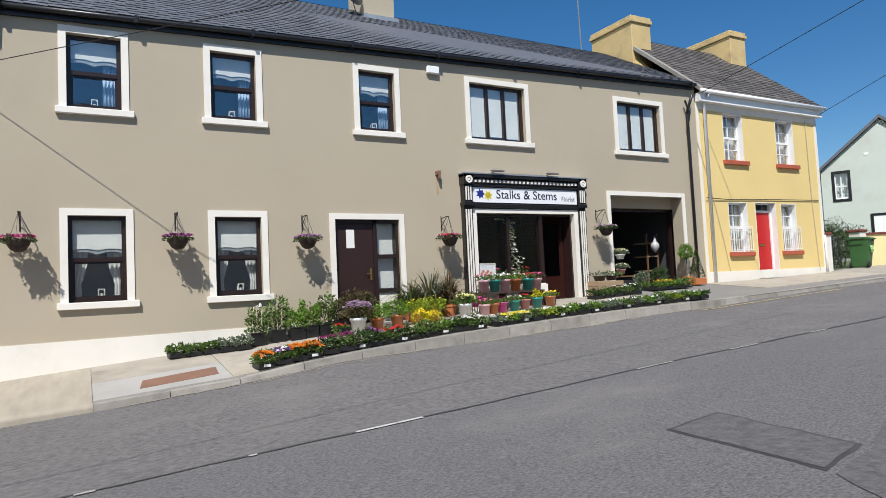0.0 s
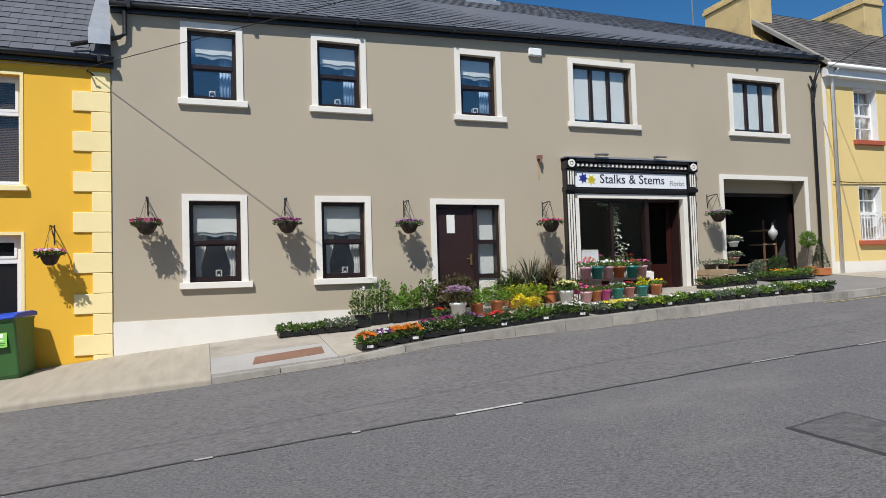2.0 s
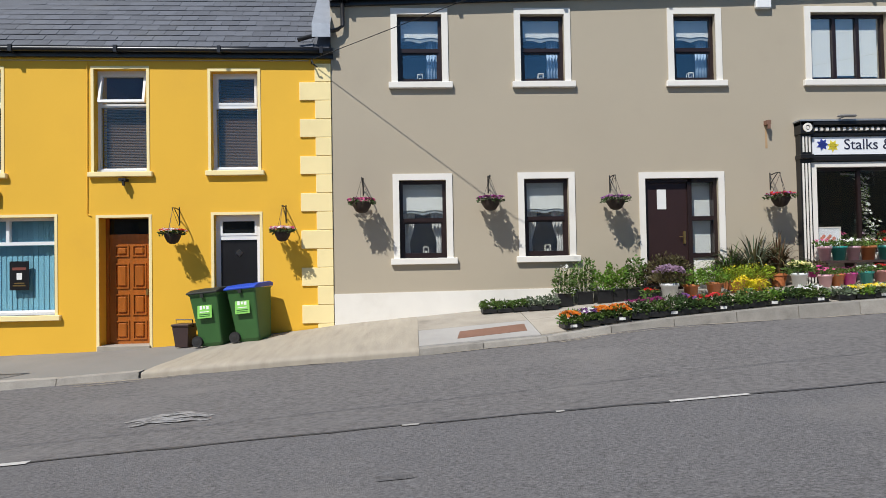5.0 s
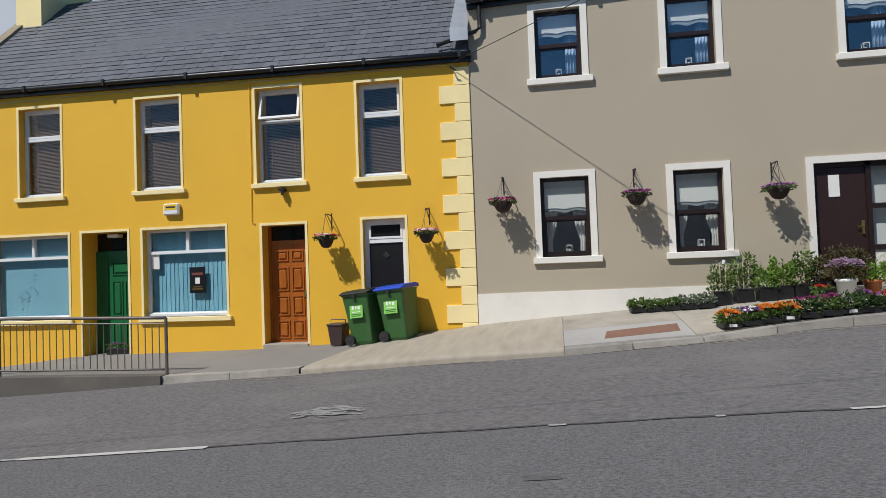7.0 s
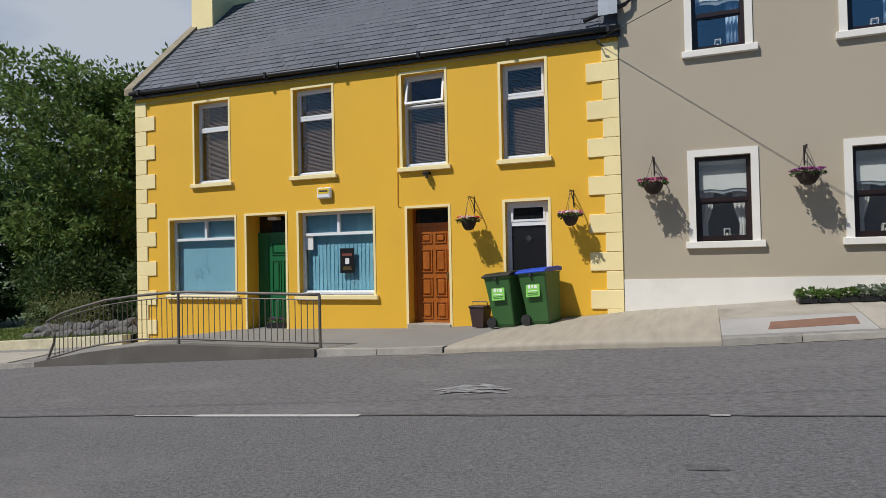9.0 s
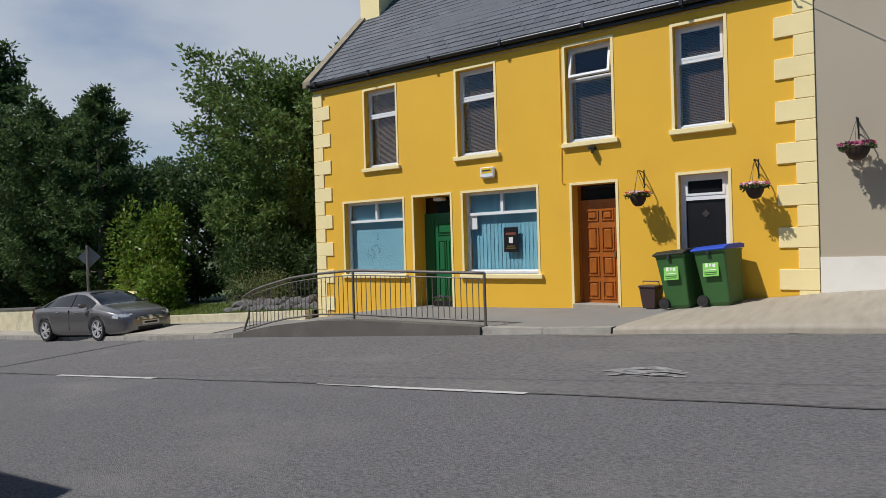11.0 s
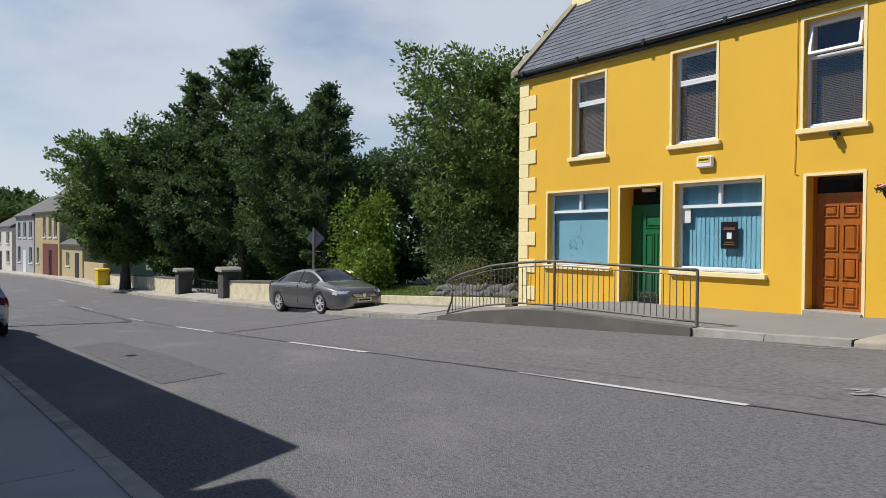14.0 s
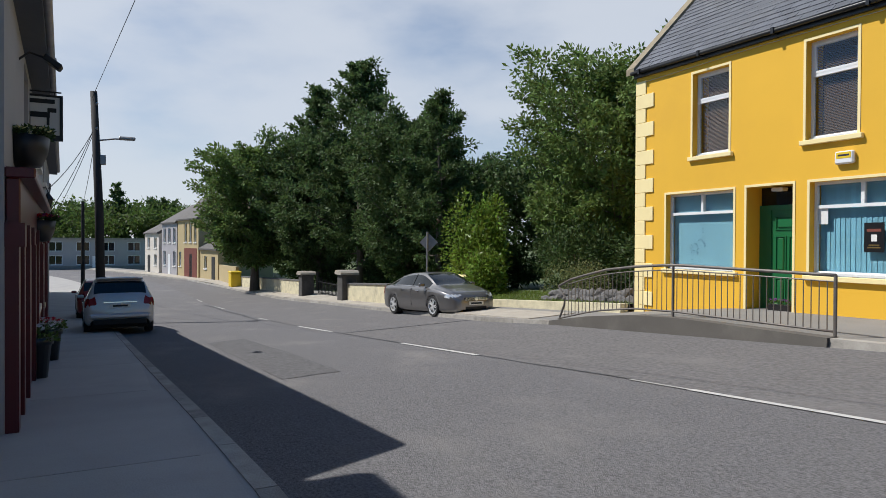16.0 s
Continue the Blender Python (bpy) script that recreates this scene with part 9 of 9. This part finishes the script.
std = thing("standard_tree", "small clipped bay standard in a pot", "potted tree", at=(14.36, 12.02, on_pave(14.36, 12.0)))
part("pot", pot_mesh(0.15, 0.24), POT["terracotta"], std)
part("stem", tube(bmesh.new(), [(0, 0, 0.2), (0.01, 0, 0.75)], 0.015, 6), M_BARK, std)
rnd = np.random.RandomState(541)
p, d = blob_points(rnd, 700, (0, 0, 0.90), (0.19, 0.18, 0.19), 0.4)
v, f = leaf_cloud(p, d + rnd.normal(size=d.shape) * 0.5, np.full(700, 0.06), np.full(700, 0.03), rnd)
mesh_part("crown", leaf_mesh("crown", v, f), LEAF["fresh"], std)
con = thing("conifer", "small dark conifer in a terracotta trough", "potted tree", at=(14.72, 12.0, on_pave(14.72, 12.0)))
part("pot", boxes((-0.2, 0.2, -0.13, 0.13, 0, 0.18), bevel=0.01), POT["terracotta"], con)
q = rnd.random(900)
ang = rnd.random(900) * 6.28
pts = np.stack([0.19 * (1 - q) * np.cos(ang), 0.19 * (1 - q) * np.sin(ang), 0.18 + 0.72 * q], 1)
v, f = leaf_cloud(pts, np.stack([np.cos(ang), np.sin(ang), np.full(900, 0.9)], 1), np.full(900, 0.05), np.full(900, 0.015), rnd)
mesh_part("crown", leaf_mesh("crown", v, f), LEAF["dark"], con)
part("stem", tube(bmesh.new(), [(0, 0, 0.15), (0, 0, 0.8)], 0.012, 5), M_BARK, con)
pl = thing("door_planter", "low dark trough of flowers by the green door", "planter", at=(-8.45, 12.38, -1.70))
part("trough", boxes((-0.25, 0.25, -0.12, 0.12, 0, 0.16), bevel=0.01), POT["black"], pl)
foliage(np.random.RandomState(3), 0.25, 0.13, 0.14, 0.12, 120, 0.05, LEAF["mid"], pl)
flowers(np.random.RandomState(4), 0.25, 0.13, 0.14, 0.12, 24, 0.03, PETAL["purple"], pl)


# ---- hanging baskets ----
M_BASKET = mat("dark_wicker_basket", (0.035, 0.022, 0.016), 0.8, var=0.3, scale=20, fine=90, bump=0.6, dist=0.01)


def hanging_basket(x, z, petals, seed, reach=0.34, r=0.17, group="hanging baskets", wall=Y_WALL, label="dark hanging basket of flowers on an iron bracket", out=-1, n=300):
    """z is the basket's rim; the bracket stands off the wall."""
    rnd = np.random.RandomState(seed)
    t = thing("hanging_basket", label, "hanging basket", at=(x, wall, z), group=group)
    o = out
    br = part("bracket", tube(bmesh.new(), [(0, 0.0, 0.18), (0, 0.0, 0.50)], 0.012, 6), M_IRON, t, "black iron scroll bracket")
    part("bracket_arm", tube(bmesh.new(), [(0, 0, 0.45), (0, o * reach * 0.6, 0.47), (0, o * reach, 0.46), (0, o * reach, 0.43)], 0.010, 6), M_IRON, br)
    part("bracket_brace", tube(bmesh.new(), [(0, 0, 0.22), (0, o * 0.05, 0.32), (0, o * reach * 0.75, 0.46)], 0.008, 6), M_IRON, br)
    for q in range(3):
        a = q * 2.094 + 0.4
        part("chain", tube(bmesh.new(), [(0, o * reach, 0.43), (r * math.cos(a), o * reach + r * math.sin(a), 0.02)], 0.004, 4), M_IRON, t)
    part("basket", lathe(bmesh.new(), [(r * 0.30, -0.17), (r * 0.62, -0.14), (r * 0.90, -0.06), (r, 0.0), (r * 1.03, 0.015), (r * 0.95, 0.015)], 16, (0, o * reach, 0)), M_BASKET, t, smooth=True)
    f_ = foliage(rnd, r * 1.25, r * 1.25, -0.02, 0.10, n, 0.05, LEAF["dark"], t, up=0.1)
    f_.location = (0, o * reach, 0)
    for p in petals:
        b_ = flowers(rnd, r * 1.3, r * 1.3, -0.01, 0.10, 60, 0.030, PETAL[p], t)
        b_.location = (0, o * reach, 0)
    return t


for k, (x, z, pt) in enumerate(((-0.50, 0.95, ["magenta", "pink"]), (1.79, 0.96, ["magenta", "mauve"]), (4.06, 0.94, ["mauve"]), (7.11, 0.95, ["red", "mauve"]), (11.47, 1.16, ["lilac"]))):
    hanging_basket(x, z, pt, 600 + k)
for k, (x, z, pt) in enumerate(((-3.80, 0.46, ["white", "red"]), (-1.90, 0.47, ["white", "pink"]))):
    hanging_basket(x, z, pt, 610 + k, r=0.145)

def wall_trough(x, y, z, petals, seed, label):
    """A dark rounded trough carried on an iron bracket, longer along the wall than deep."""
    rnd = np.random.RandomState(seed)
    t = thing("wall_basket", label, "flower basket", at=(x, y, z), rz=TURN_PUB)
    bm = lathe(bmesh.new(), [(0.05, -0.27), (0.13, -0.25), (0.175, -0.14), (0.195, 0.0), (0.18, 0.0), (0.01, -0.04)], 20)
    for v in bm.verts:
        v.co.x *= 1.7
    part("bowl", bm, M_TRAY, t, smooth=True)
    part("bracket", tube(bmesh.new(), [(0, -0.19, 0.12), (0, -0.10, -0.28), (0, 0.02, -0.285)], 0.012, 6), M_IRON, t)
    foliage(rnd, 0.33, 0.20, 0.0, 0.07, 420, 0.06, LEAF["dark"], t)
    for p in petals:
        flowers(rnd, 0.33, 0.21, -0.03, 0.10, 90, 0.032, PETAL[p], t)
    return t


wall_trough(-6.95, -0.20, 0.58, ["cream"], 640, "dark rounded wall trough of cream flowers on the pub")
wall_trough(-9.6, -0.33, -0.10, ["red", "magenta"], 641, "dark wall trough of red flowers over the pub window")
flood = thing("floodlight", "small black floodlight on a bent arm", "lamp", at=(-7.6, -0.35, 1.42))
part("arm", tube(bmesh.new(), [(0, 0, 0), (0, 0.12, 0.10), (0, 0.26, 0.06)], 0.012, 6), M_IRON, flood)
bm = boxes((-0.07, 0.07, -0.09, 0.09, -0.03, 0.03), bevel=0.01)
part("lamp_head", bm, M_IRON, flood).matrix_basis = pose(0, 0.32, 0.02, -35, 0, 0)
for k, (x, y, pt) in enumerate(((-9.65, -0.37, ["white"]), (-12.3, -0.42, ["white", "red"]))):
    t = potted(x, y, near_z(x) + 0.007, 0.20, 0.52, "black", "mid", pt, 630 + k, fh=0.16, n=240, nf=36, spread_f=1.2, label="tall black planter of white flowers outside the pub")
